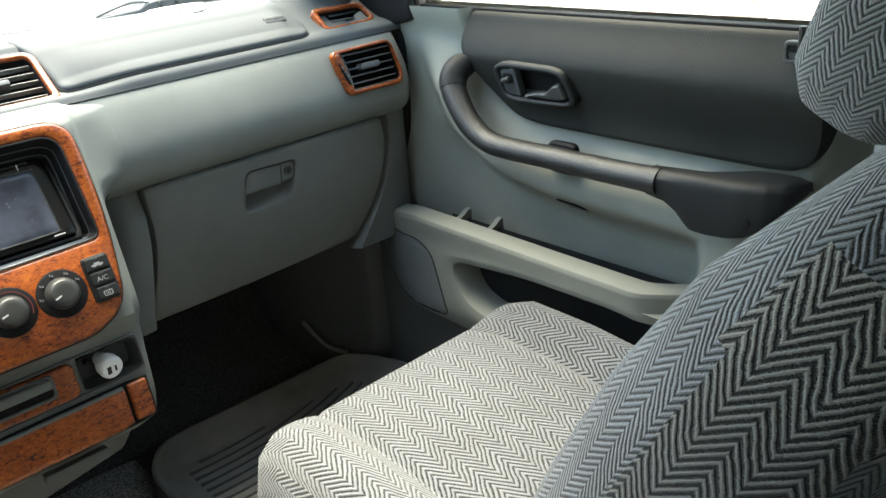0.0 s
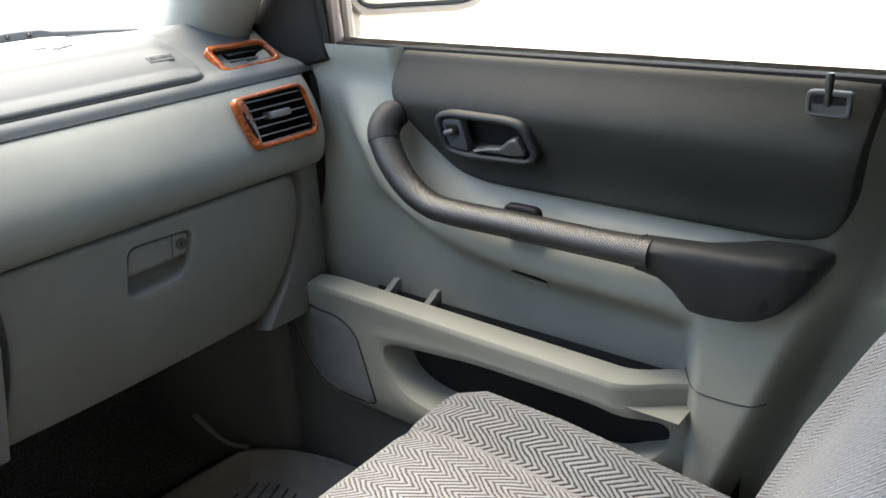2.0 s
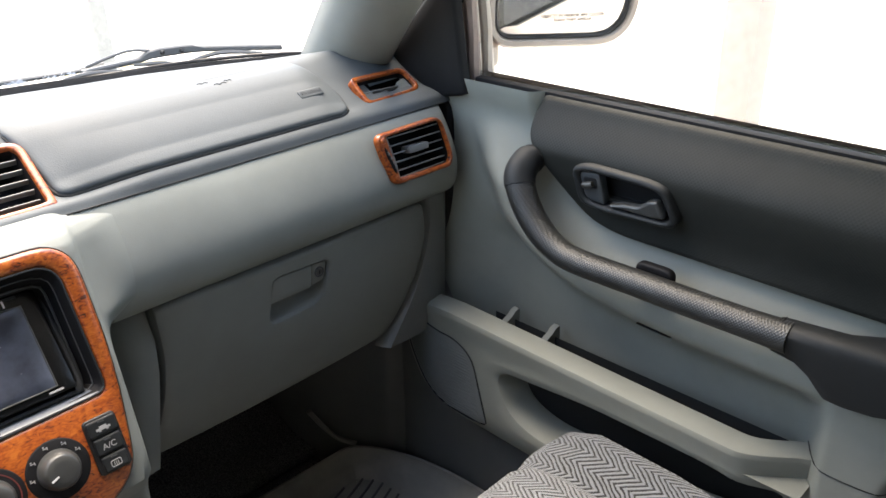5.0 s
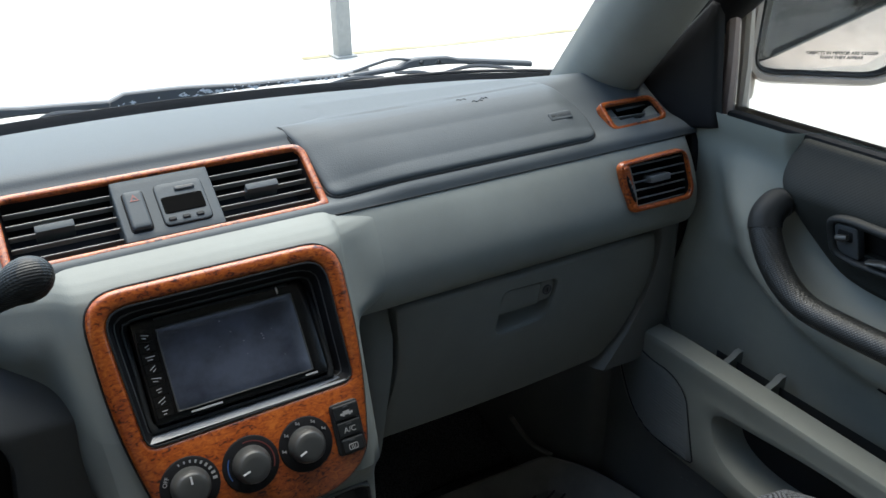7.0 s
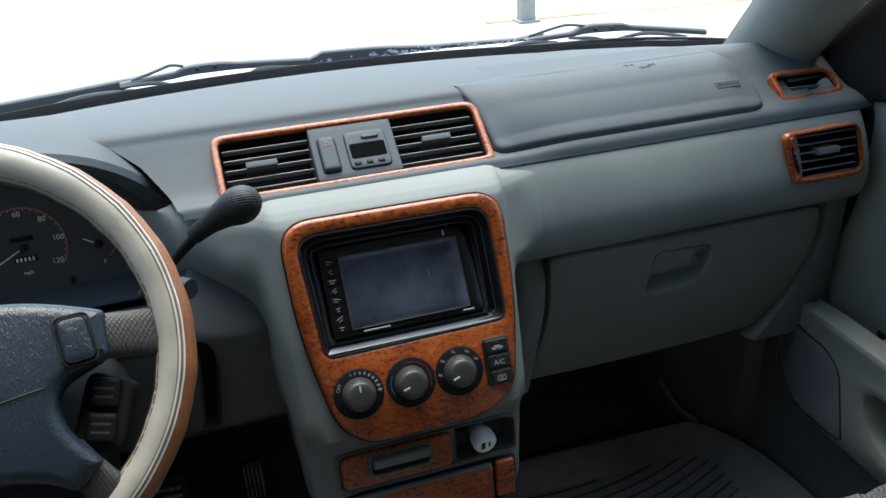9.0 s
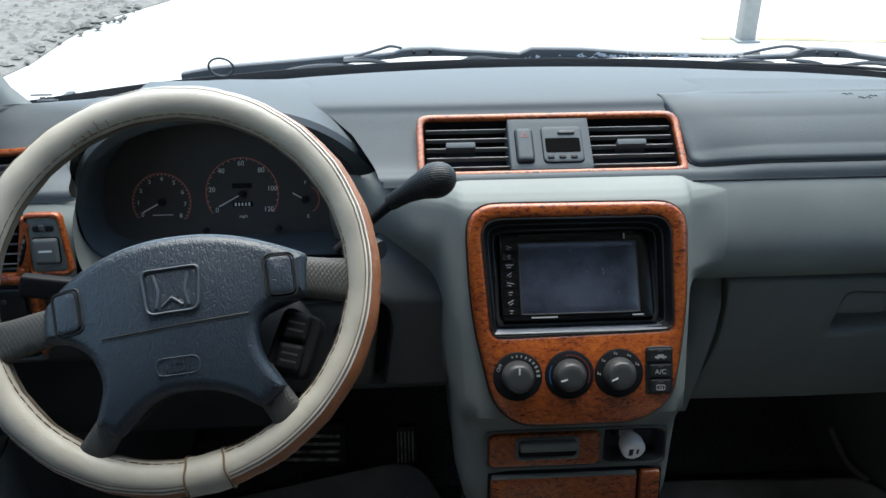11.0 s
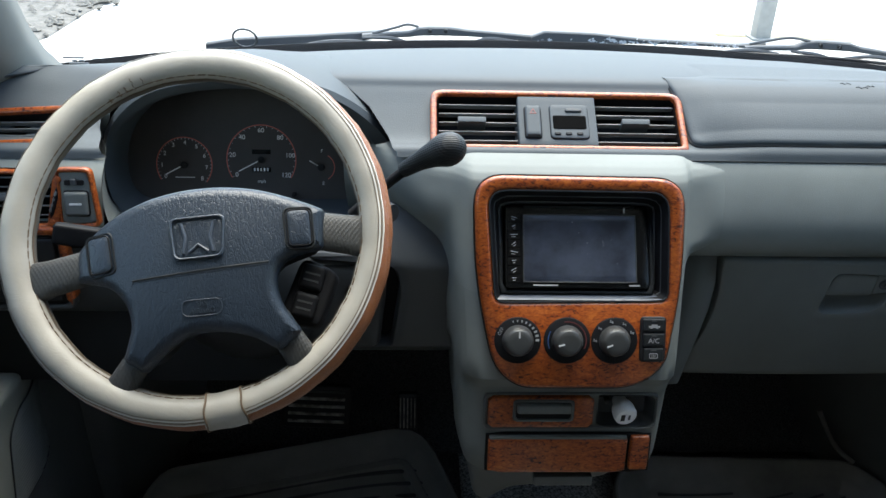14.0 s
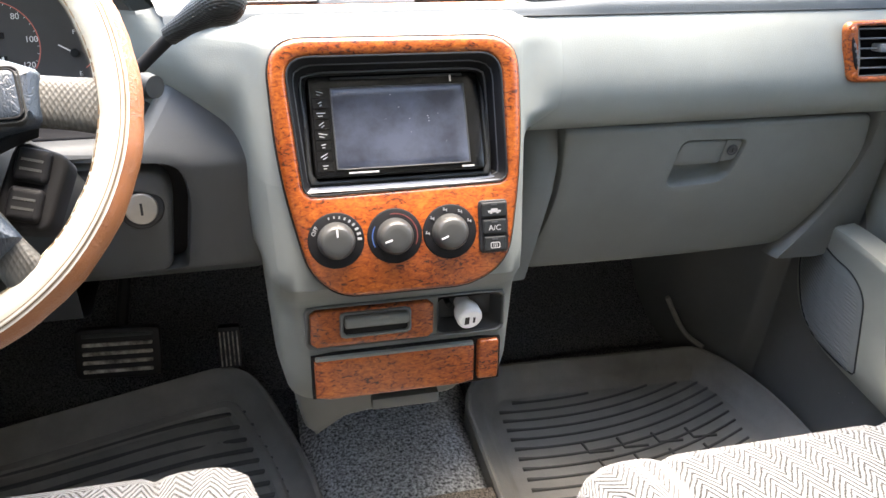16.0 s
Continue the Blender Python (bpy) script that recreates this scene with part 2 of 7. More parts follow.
M_ETCH = plain("etched_grey", (0.14, 0.14, 0.14), 0.7)
M_RED = plain("red_marks", (0.13, 0.025, 0.022), 0.5)
M_BLUE = plain("blue_marks", (0.03, 0.08, 0.22), 0.5)
M_CHROME = plain("bright_metal", (0.75, 0.75, 0.75), 0.2, 1.0)
# Worn pedal metal without reflections: its shine is put into the pale colour.
M_WORN = ground_mat("rubbed_pale_metal", ((0.10, 0.09, 0.08), (0.55, 0.52, 0.47)), 60, 0.1)
M_STEEL = plain("worn_steel", (0.35, 0.32, 0.28), 0.4, 0.9)
M_BODY = plain("silver_beige_paint", (0.46, 0.40, 0.355), 0.3)
M_SILL = plain("slate_sill_sheen", (0.075, 0.086, 0.105), 0.28)
M_GLASS = see_through("window_glass")
M_SIDE_GLASS = see_through("faintly_tinted_glass", (0.85, 0.85, 0.835))
M_TINT = see_through("tinted_glass", (0.06, 0.065, 0.065))
M_KNOB = plastic("knob_grey", (0.040, 0.041, 0.040), 0.34, bump=0.1)
# Lighter copy of the hub navy: lit edges put into the colour.
M_EDGE = plastic("lit_navy_edge", (0.034, 0.042, 0.055), 0.32, bump=0.1)
M_MIRROR = plain("mirror_silver", (0.9, 0.9, 0.9), 0.02, 1.0)
M_CONCRETE = ground_mat("pale_concrete", ((0.25, 0.238, 0.208), (0.52, 0.50, 0.462)), 0.45, 0.2)
M_GRAVEL = ground_mat("grey_gravel", ((0.085, 0.079, 0.068), (0.155, 0.144, 0.126)), 14, 0.8, 30)
M_STONE = ground_mat("loose_stone", ((0.09, 0.084, 0.073), (0.16, 0.149, 0.131)), 6, 0.3)
M_POST = plain("grey_post_paint", (0.25, 0.243, 0.225), 0.6)
M_PINK = plain("pinkish_plaster", (0.46, 0.38, 0.335), 0.8)
M_LINER = plastic("pale_pillar_trim", (0.175, 0.18, 0.17), 0.7, 500, 0.2)
M_ROOF = plastic("pale_headliner", (0.72, 0.71, 0.68), 0.9, 300, 0.3)
M_SHELL = plastic("shell_grey", (0.28, 0.285, 0.28), 0.7)

# ---- mesh helpers ----
def thing(name, label, category, at=(0, 0, 0), kind="", group=""):
    e = new(name)
    e.location = at
    e.empty_display_size = 0.05
    return tagged(e, label, category, group, kind)


def link_mesh(name, bm, material, smooth=True, angle=40):
    bmesh.ops.remove_doubles(bm, verts=bm.verts, dist=1e-6)
    bmesh.ops.recalc_face_normals(bm, faces=bm.faces)
    me = bpy.data.meshes.new(name)
    bm.to_mesh(me)
    bm.free()
    me.materials.append(material)
    if smooth:
        me.shade_smooth()
        me.set_sharp_from_angle(angle=radians(angle))
    return new(name, me)


def part(name, bm, material, parent, label="", smooth=True, angle=40):
    ob = link_mesh(name, bm, material, smooth, angle)
    ob.parent = parent
    p = parent
    off = Vector((0, 0, 0))
    while p is not None:
        off += p.location
        p = p.parent
    ob.location = -off
    return tagged(ob, label)


def solid(name, bm, material, label="", category="", kind="", group="", angle=40):
    return tagged(link_mesh(name, bm, material, True, angle), label, category, group, kind)


def grid(bm, rows, close_u=False, close_v=False, uv=False):
    """Quads through rows of points."""
    vs = [[bm.verts.new(p) for p in r] for r in rows]
    n, k = len(vs), len(vs[0])
    lay = bm.loops.layers.uv.verify() if uv else None
    for i in range(n if close_u else n - 1):
        for j in range(k if close_v else k - 1):
            q = [vs[i][j], vs[i][(j + 1) % k], vs[(i + 1) % n][(j + 1) % k], vs[(i + 1) % n][j]]
            try:
                bm.faces.new(q)
            except ValueError:
                pass
    return vs


def cut(bm, test):
    """Take away the faces whose middle passes the test: a real opening."""
    gone = [f for f in bm.faces if test(f.calc_center_median())]
    bmesh.ops.delete(bm, geom=gone, context='FACES')


def cap(bm, ring):
    c = bm.verts.new(sum((v.co for v in ring), Vector()) / len(ring))
    for i in range(len(ring)):
        bm.faces.new((ring[i], ring[(i + 1) % len(ring)], c))


def box(bm, lo, hi, m=None, bevel=0.0, seg=2):
    b = bmesh.new()
    bmesh.ops.create_cube(b, size=1)
    for v in b.verts:
        v.co = Vector([lo[i] + (v.co[i] + 0.5) * (hi[i] - lo[i]) for i in range(3)])
    if bevel:
        bmesh.ops.bevel(b, geom=b.edges[:], offset=bevel, segments=seg, profile=0.6, affect='EDGES')
    if m is not None:
        bmesh.ops.transform(b, matrix=m, verts=b.verts)
    merge(bm, b)
    return bm


def merge(bm, b):
    me = bpy.data.meshes.new("tmp")
    b.to_mesh(me)
    b.free()
    bm.from_mesh(me)
    bpy.data.meshes.remove(me)


def rounded(corners, seg=6):
    """A closed outline from (x, y, radius) corners."""
    out, n = [], len(corners)
    for i, (x, y, r) in enumerate(corners):
        p, a, c = Vector((x, y)), Vector(corners[i - 1][:2]), Vector(corners[(i + 1) % n][:2])
        d1, d2 = (a - p), (c - p)
        r = min(r, d1.length * 0.49, d2.length * 0.49)
        d1.normalize(), d2.normalize()
        if r <= 0:
            out.append(p)
            continue
        s, e = p + d1 * r, p + d2 * r
        for k in range(seg + 1):
            t = k / seg
            out.append(s * (1 - t) ** 2 + p * 2 * t * (1 - t) + e * t ** 2)
    return [(v.x, v.y) for v in out]


def rrect(x0, y0, x1, y1, r, seg=5):
    return rounded([(x0, y0, r), (x1, y0, r), (x1, y1, r), (x0, y1, r)], seg)


def polar(outline, centre, n=96):
    """The outline met by n rays from centre, so that two outlines can be bridged."""
    c, res = Vector(centre), []
    pts = [Vector(p) for p in outline]
    for k in range(n):
        a = 2 * math.pi * (k + 0.5) / n
        d = Vector((math.cos(a), math.sin(a)))
        best = None
        for i in range(len(pts)):
            p, q = pts[i] - c, pts[(i + 1) % len(pts)] - c
            e = q - p
            den = d.x * e.y - d.y * e.x
            if abs(den) < 1e-12:
                continue
            t = (p.x * e.y - p.y * e.x) / den
            s = (p.x * d.y - p.y * d.x) / den
            if t > 0 and -1e-6 <= s <= 1 + 1e-6 and (best is None or t > best):
                best = t
        res.append(c + d * (best or 0))
    return res


def grow(loop, d):
    """Move a polar loop outwards by d."""
    n, out = len(loop), []
    for i in range(n):
        t = loop[(i + 1) % n] - loop[i - 1]
        nn = Vector((t.y, -t.x))
        out.append(loop[i] + nn.normalized() * d if nn.length > 0 else loop[i].copy())
    return out


def ring(bm, outer, inner, m, h, deep=0.0, soft=0.0015, n=96, base=0.0):
    """A flat frame with rounded rims between two outlines, in the plane of m, h proud, its inside going deep down."""
    c = (sum(p[0] for p in inner) / len(inner), sum(p[1] for p in inner) / len(inner))
    o, i = polar(outer, c, n), polar(inner, c, n)
    levels = [(o, base), (o, h - soft), (grow(o, -soft * 0.4), h - soft * 0.35), (grow(o, -soft), h), (grow(i, soft), h), (grow(i, soft * 0.4), h - soft * 0.35), (i, h - soft), (i, -deep)]
    grid(bm, [[m @ Vector((p.x, p.y, z)) for p in lp] for lp, z in levels], close_v=True)
    return bm


def ring_on(bm, outer, inner, fn, h, deep, soft_o, soft_i, n=160, mids=6):
    """As ring, but laid over a curved surface fn(u, v, h)."""
    c = (sum(p[0] for p in inner) / len(inner), sum(p[1] for p in inner) / len(inner))
    o, i = polar(outer, c, n), polar(inner, c, n)
    levels = [(o, -0.03), (o, h - soft_o), (grow(o, -soft_o * 0.3), h - soft_o * 0.3), (grow(o, -soft_o), h)]
    a, b = levels[-1][0], grow(i, soft_i)
    levels += [([p.lerp(q, k / mids) for p, q in zip(a, b)], h) for k in range(1, mids + 1)]
    levels += [(grow(i, soft_i * 0.3), h - soft_i * 0.3), (i, h - soft_i), (i, -deep)]
    grid(bm, [[fn(p.x, p.y, z) for p in lp] for lp, z in levels], close_v=True)
    return bm


def plate(bm, outline, m, h, base=0.0, soft=0.0015, dome=0.0, n=64, centre=None):
    """A solid plate with a rounded rim; dome lifts its middle."""
    c = centre or (sum(p[0] for p in outline) / len(outline), sum(p[1] for p in outline) / len(outline))
    o = polar(outline, c, n)
    cv = Vector(c)
    loops = [(o, base), (o, h - soft), (grow(o, -soft * 0.35), h - soft * 0.35), (grow(o, -soft), h)]
    for f in (0.8, 0.55, 0.3):
        loops.append(([cv + (p - cv) * f for p in loops[3][0]], h + dome * (1 - f * f)))
    vs = grid(bm, [[m @ Vector((p.x, p.y, z)) for p in lp] for lp, z in loops], close_v=True)
    cap(bm, vs[-1])
    return bm


def patch(bm, outline, fn, thick, soft=0.003, n=128, rings=(0.9, 0.75, 0.55, 0.35, 0.15), centre=None):
    """A panel laid over a surface: fn(u, v, h) gives the place h above it."""
    c = centre or (sum(p[0] for p in outline) / len(outline), sum(p[1] for p in outline) / len(outline))
    o, cv = polar(outline, c, n), Vector(c)
    loops = [(o, -0.004), (o, thick - soft), (grow(o, -soft * 0.35), thick - soft * 0.35), (grow(o, -soft), thick)]
    for f in rings:
        loops.append(([cv + (p - cv) * f for p in loops[3][0]], thick))
    vs = grid(bm, [[fn(p.x, p.y, h) for p in lp] for lp, h in loops], close_v=True)
    cap(bm, vs[-1])
    return bm


def curve_pts(ctrl, per=8):
    """A smooth line through the points."""
    P = [Vector(p) for p in ctrl]
    P = [P[0] * 2 - P[1]] + P + [P[-1] * 2 - P[-2]]
    out = []
    for i in range(1, len(P) - 2):
        for k in range(per):
            t = k / per
            a, b, c, d = P[i - 1], P[i], P[i + 1], P[i + 2]
            out.append(0.5 * ((2 * b) + (c - a) * t + (2 * a - 5 * b + 4 * c - d) * t * t + (3 * b - a - 3 * c + d) * t ** 3))
    out.append(P[-2])
    return out


def tube(bm, path, radii, side=12, up=(0, 0, 1), flat=1.0, ends=True):
    """A tube along a line; radii one number or one for each point; flat squeezes it along up."""
    path = [Vector(p) for p in path]
    n = len(path)
    rows = []
    for i, p in enumerate(path):
        t = (path[min(i + 1, n - 1)] - path[max(i - 1, 0)]).normalized()
        u = Vector(up)
        s = t.cross(u)
        s = s.normalized() if s.length > 1e-6 else Vector((1, 0, 0))
        w = s.cross(t).normalized()
        r = radii if isinstance(radii, (int, float)) else radii[i]
        rows.append([p + s * (r * math.cos(a)) + w * (r * flat * math.sin(a)) for a in (2 * math.pi * k / side for k in range(side))])
    vs = grid(bm, rows, close_v=True)
    if ends:
        cap(bm, vs[0]), cap(bm, vs[-1])
    return bm


def disc(bm, m, r, h0, h1, seg=40, soft=0.001, inner=None):
    """A turned disc (or with inner, a ring) standing on m's plane."""
    prof = [(r, h0), (r, h1 - soft), (r - soft * 0.35, h1 - soft * 0.35), (r - soft, h1)]
    if inner:
        prof += [(inner + soft, h1), (inner, h1 - soft), (inner, h0)]
    rows = [[m @ Vector((q * math.cos(a), q * math.sin(a), h)) for a in (2 * math.pi * k / seg for k in range(seg))] for q, h in prof]
    vs = grid(bm, rows, close_v=True)
    if not inner:
        cap(bm, vs[-1])
    return bm


def lerp(a, b, t):
    return a + (b - a) * t


def ease(a, b, x):
    t = max(0.0, min(1.0, (x - a) / (b - a)))
    return t * t * (3 - 2 * t)


def table_at(tab, x):
    """Linear look-up in rows of (x, value)."""
    if x <= tab[0][0]:
        return tab[0][1]
    for (a, va), (b, vb) in zip(tab, tab[1:]):
        if x <= b:
            return lerp(va, vb, (x - a) / (b - a))
    return tab[-1][1]


def lettering(text, m, size, material, parent, name="lettering", depth=0.0003, bold=0.0):
    cu = bpy.data.curves.new(name, 'FONT')
    cu.body, cu.size, cu.extrude, cu.align_x, cu.align_y, cu.offset = text, size, depth, 'CENTER', 'CENTER', bold
    tmp = bpy.data.objects.new(name, cu)
    me = bpy.data.meshes.new_from_object(tmp)
    bpy.data.objects.remove(tmp)
    bpy.data.curves.remove(cu)
    b = bmesh.new()
    b.from_mesh(me)
    bpy.data.meshes.remove(me)
    bmesh.ops.transform(b, matrix=m, verts=b.verts)
    return part(name, b, material, parent, smooth=False)


def axes(origin, right, up):
    """A frame with x to the right, y up the panel and z out of it."""
    x, y = Vector(right).normalized(), Vector(up).normalized()
    z = x.cross(y).normalized()
    y = z.cross(x)
    return Matrix(((x.x, y.x, z.x, origin[0]), (x.y, y.y, z.y, origin[1]), (x.z, y.z, z.z, origin[2]), (0, 0, 0, 1)))

# ---- dashboard ----
dash = thing("dashboard", "grey moulded car dashboard with burl wood trim below the windscreen", "dashboard", (0.0, 1.15, 0.98))


def glass_foot(x):
    """Where the windscreen meets the dash."""
    return 1.462 - 0.40 * x * x - 0.10 * max(0.0, abs(x) - 0.5)


def top_profile(x):
    yb = glass_foot(x)
    e = 0.012 * ease(0.48, 0.70, abs(x))
    k, p = ease(-0.47, -0.52, x), ease(0.168, 0.260, x)
    return [(yb + 0.07, 1.120), (yb + 0.02, 1.150), (yb - 0.04, 1.168), (lerp(yb, 1.235, 0.6), 1.177), (1.256 + e, 1.176), (1.237 + e, 1.165), (1.214 + e, 1.149), (1.18 + e, 1.1275 + 0.004 * p), (1.164 + e * 0.6 - 0.013 * k - 0.004 * p, 1.1220 - 0.0010 * k + 0.0045 * p), (1.1540 - 0.0120 * k - 0.0024 * p, 1.1195 - 0.0020 * k + 0.0020 * p), (1.1472 - 0.0092 * k, 1.1120 - 0.0035 * k)]


bm = bmesh.new()
cols = [-0.72 + 1.44 * i / 240 for i in range(241)]
rows = []
for x in cols:
    pts = curve_pts([(0, y, z) for y, z in top_profile(x)], 8)
    rows.append([(x, p.y, p.z) for p in pts])
grid(bm, rows)
HOOD_HALF = [(1.09, 0.196), (1.117, 0.188), (1.13, 0.175), (1.149, 0.156), (1.165, 0.130), (1.176, 0.104), (1.18, 0.085)]
HOOD_LEFT = [(1.09, 0.134), (1.110, 0.135), (1.116, 0.138), (1.122, 0.143), (1.128, 0.151), (1.138, 0.153), (1.149, 0.147), (1.165, 0.127), (1.176, 0.104), (1.18, 0.085)]
cut(bm, lambda c: abs(c.x + 0.37) < table_at(HOOD_HALF if c.x > -0.37 else HOOD_LEFT, c.z) and c.y < 1.335)
for v in bm.verts:
    if v.is_boundary and v.co.y < 1.335 and 0.05 < abs(v.co.x + 0.37) < 0.21 and v.co.z > (1.1175 if v.co.x > -0.37 else 1.112):
        v.co.x = -0.37 + math.copysign(table_at(HOOD_HALF if v.co.x > -0.37 else HOOD_LEFT, v.co.z), v.co.x + 0.37)
cut(bm, lambda c: -0.138 < c.x < 0.154 and 1.160 < c.y < 1.228)
cut(bm, lambda c: 0.568 < (c.x if c.x > 0 else -c.x - 0.03) < 0.628 and (1.188 if c.x > 0 else 1.170) < c.y < (1.204 if c.x > 0 else 1.186))
part("top_pad", bm, M_PAD, dash, "dark blue-grey grained vinyl top pad")


# airbag lid, laid over the sloping front of the pad
def lid_at(u, v, h):
    pr = [Vector((0, y, z)) for y, z in top_profile(u)[::-1]]
    d = v
    for a, b in zip(pr, pr[1:]):
        L = (b - a).length
        if d <= L:
            break
        d -= L
    p = a + (b - a).normalized() * d
    return Vector((u, p.y - 0.5 * h, p.z + 0.866 * h))


LID = rounded([(0.163, 0.021, 0.012), (0.512, 0.021, 0.022), (0.524, 0.07, 0.04), (0.490, 0.128, 0.03), (0.462, 0.180, 0.02), (0.440, 0.262, 0.01), (0.128, 0.262, 0.004), (0.139, 0.160, 0.03), (0.146, 0.128, 0.03), (0.156, 0.085, 0.05)])


def lid_skin(u, v, h):
    """The lid swells out over the slope of the pad and rolls under at its front; behind it dies away into the pad."""
    side_fade = ease(0.142, 0.195, u) * ease(0.526, 0.475, u)
    w = min(1.0, max(0.0, (v - 0.021) / 0.105))
    return lid_at(u, v, h * ease(0.145, 0.085, v) + 0.0022 * ease(0.060, 0.120, v) - 0.0055 * ease(0.122, 0.150, v) * ease(0.215, 0.160, u) - 0.006 * ease(0.248, 0.262, v) + 0.0125 * side_fade * math.sin(math.pi * w) ** 0.75)


bm = bmesh.new()
patch(bm, LID, lid_skin, 0.0045, 0.0035, 300, [1 - 0.025 * k for k in range(1, 40)], (0.33, 0.10))
lid = part("airbag_lid", bm, M_PAD, dash, "dark vinyl passenger airbag lid with small scratches")
c0 = [p for p in grow(polar(LID, (0.33, 0.10), 320), 0.0008)]
first = next(k for k in range(320) if c0[k].y > 0.140 and c0[k - 1].y <= 0.140)
run = [p for p in c0[first:] + c0[:first] if p.y <= 0.140]
if run[0].y < run[-1].y and run[0].y < 0.12:
    run = run[::-1]
bm = bmesh.new()
tube(bm, [lid_at(p.x, p.y, 0.0004) for p in run], [0.0013 * ease(0.140, 0.105, p.y) + 0.0002 for p in run], 6)
part("lid_joint", bm, M_CHAR, lid)
bm = bmesh.new()
tube(bm, [(0.158 + 0.497 * k / 40, 1.1466, 1.1120) for k in range(41)], 0.0009, 6)
part("pad_joint", bm, M_CHAR, dash)
bm = bmesh.new()
plate(bm, rrect(-0.017, -0.006, 0.017, 0.006, 0.003), Matrix.Translation(lid_skin(0.474, 0.060, 0.0045)) @ axes((0, 0, 0), (1, 0, 0), (0, 0.75, 0.66)), 0.0012)
part("airbag_badge", bm, M_PAD, lid)
lettering("SRS AIRBAG", Matrix.Translation(lid_skin(0.474, 0.060, 0.0058)) @ axes((0, 0, 0), (1, 0, 0), (0, 0.75, 0.66)), 0.0055, M_DARK, lid, "badge_lettering")
for du, dv, L in ((0.36, 0.118, 0.012), (0.375, 0.108, 0.014), (0.39, 0.112, 0.008)):
    bm = bmesh.new()
    tube(bm, [lid_skin(du + k * L / 5, dv + 0.002 * math.sin(k * 2.1), 0.0050) for k in range(6)], 0.0007, 6)
    part("scratch", bm, M_DARK, lid)


FASCIA = [(q.x, q.y) for q in curve_pts([(0.985, 1.167, 0), (0.989, 1.148, 0), (0.998, 1.130, 0), (1.010, 1.1185, 0), (1.027, 1.113, 0), (1.048, 1.1135, 0), (1.073, 1.1225, 0), (1.098, 1.1365, 0), (1.117, 1.1515, 0)], 6)]


def fascia_y(z):
    return table_at(FASCIA, z)


def stack_y(z):
    return table_at([(0.64, 1.16), (0.67, 1.10), (0.70, 1.088), (0.724, 1.072), (0.734, 1.052), (0.748, 1.036), (0.78, 1.030), (0.86, 1.041), (0.870, 1.039), (0.880, 1.034), (0.892, 1.026), (0.905, 1.028), (1.094, 1.1073), (1.100, 1.111), (1.106, 1.118), (1.111, 1.128), (1.1145, 1.139), (1.117, 1.151)], z)


# passenger fascia with its rolled lower edge
bm = bmesh.new()
zs = [0.985, 0.988, 0.992, 0.997, 1.002, 1.01, 1.02, 1.032, 1.045, 1.06, 1.075, 1.088, 1.098, 1.105, 1.11, 1.114, 1.117]
zs = [lerp(a, b, k / 4) for a, b in zip(zs, zs[1:]) for k in range(4)] + [zs[-1]]
grid(bm, [[(x, fascia_y(z) + 0.055 * ease(0.640, 0.676, x) * ease(1.117, 1.106, z), z) for z in zs] for x in [0.170 + 0.55 * i / 120 for i in range(121)]])
cut(bm, lambda c: 0.541 < c.x < 0.628 and 1.050 < c.z < 1.098)
part("fascia", bm, M_LIGHT, dash, "light grey-green grained fascia above the glovebox")


# centre stack body: sections level by level, flaring into the fascia above
def stack_section(z):
    yf = stack_y(z)
    up = ease(0.965, 1.03, z)
    half = table_at([(0.64, 0.075), (0.70, 0.088), (0.735, 0.098), (0.75, 0.108), (0.86, 0.115), (0.90, 0.116), (1.0, 0.122), (1.11, 0.127)], z)
    xl, xr = 0.022 - half, 0.022 + half
    ye = fascia_y(max(0.985, z))
    tuck = 0.006 * ease(1.102, 1.111, z)
    right = [(xr - 0.012, yf), (xr - 0.002, yf + 0.004), (xr + 0.005, yf + 0.014),
             (lerp(xr + 0.010, xr + 0.020, up), lerp(yf + 0.05, max(yf + 0.02, ye - 0.012), up)), (lerp(xr + 0.018, xr + 0.042, up), lerp(1.16, ye - 0.0015 + tuck, up)), (lerp(xr + 0.028, 0.206, up), lerp(1.30, ye + 0.003 + tuck, up))]
    wide = ease(0.868, 0.955, z)
    xo = lerp(xl - 0.020, -0.174, wide)
    # the wing below the vents falls back as it goes down, so that its lower part looks to the floor
    fall = ease(1.078, 0.965, z)
    wing = [(-0.245, lerp(1.195, 1.262, fall)), (-0.205, lerp(1.172, 1.238, fall)), (lerp(-0.178, -0.166, fall), lerp(max(1.148, yf + 0.044), 1.208, fall)), (lerp(-0.150, -0.134, fall), lerp(max(1.122, yf + 0.034), 1.170, fall)), (lerp(xl - 0.024, xl - 0.020, fall), yf + lerp(0.026, 0.066, fall))]
    foot = [(xo, 1.262), (xo, 1.205), (xo + 0.002, 1.165), (xl - 0.018, yf + 0.085), (xl - 0.014, yf + 0.048)]
    left = [(lerp(a, c, wide), lerp(b, d, wide)) for (a, b), (c, d) in zip(foot, wing)] + [(xl - 0.008, yf + 0.018), (xl + 0.006, yf + 0.003), (xl + 0.02, yf)]
    mid = [(lerp(xl + 0.02, xr - 0.012, k / 16), yf) for k in range(1, 16)]
    return [(p.x, p.y, z) for p in curve_pts([(a, b, 0) for a, b in left + mid + right], 3)]


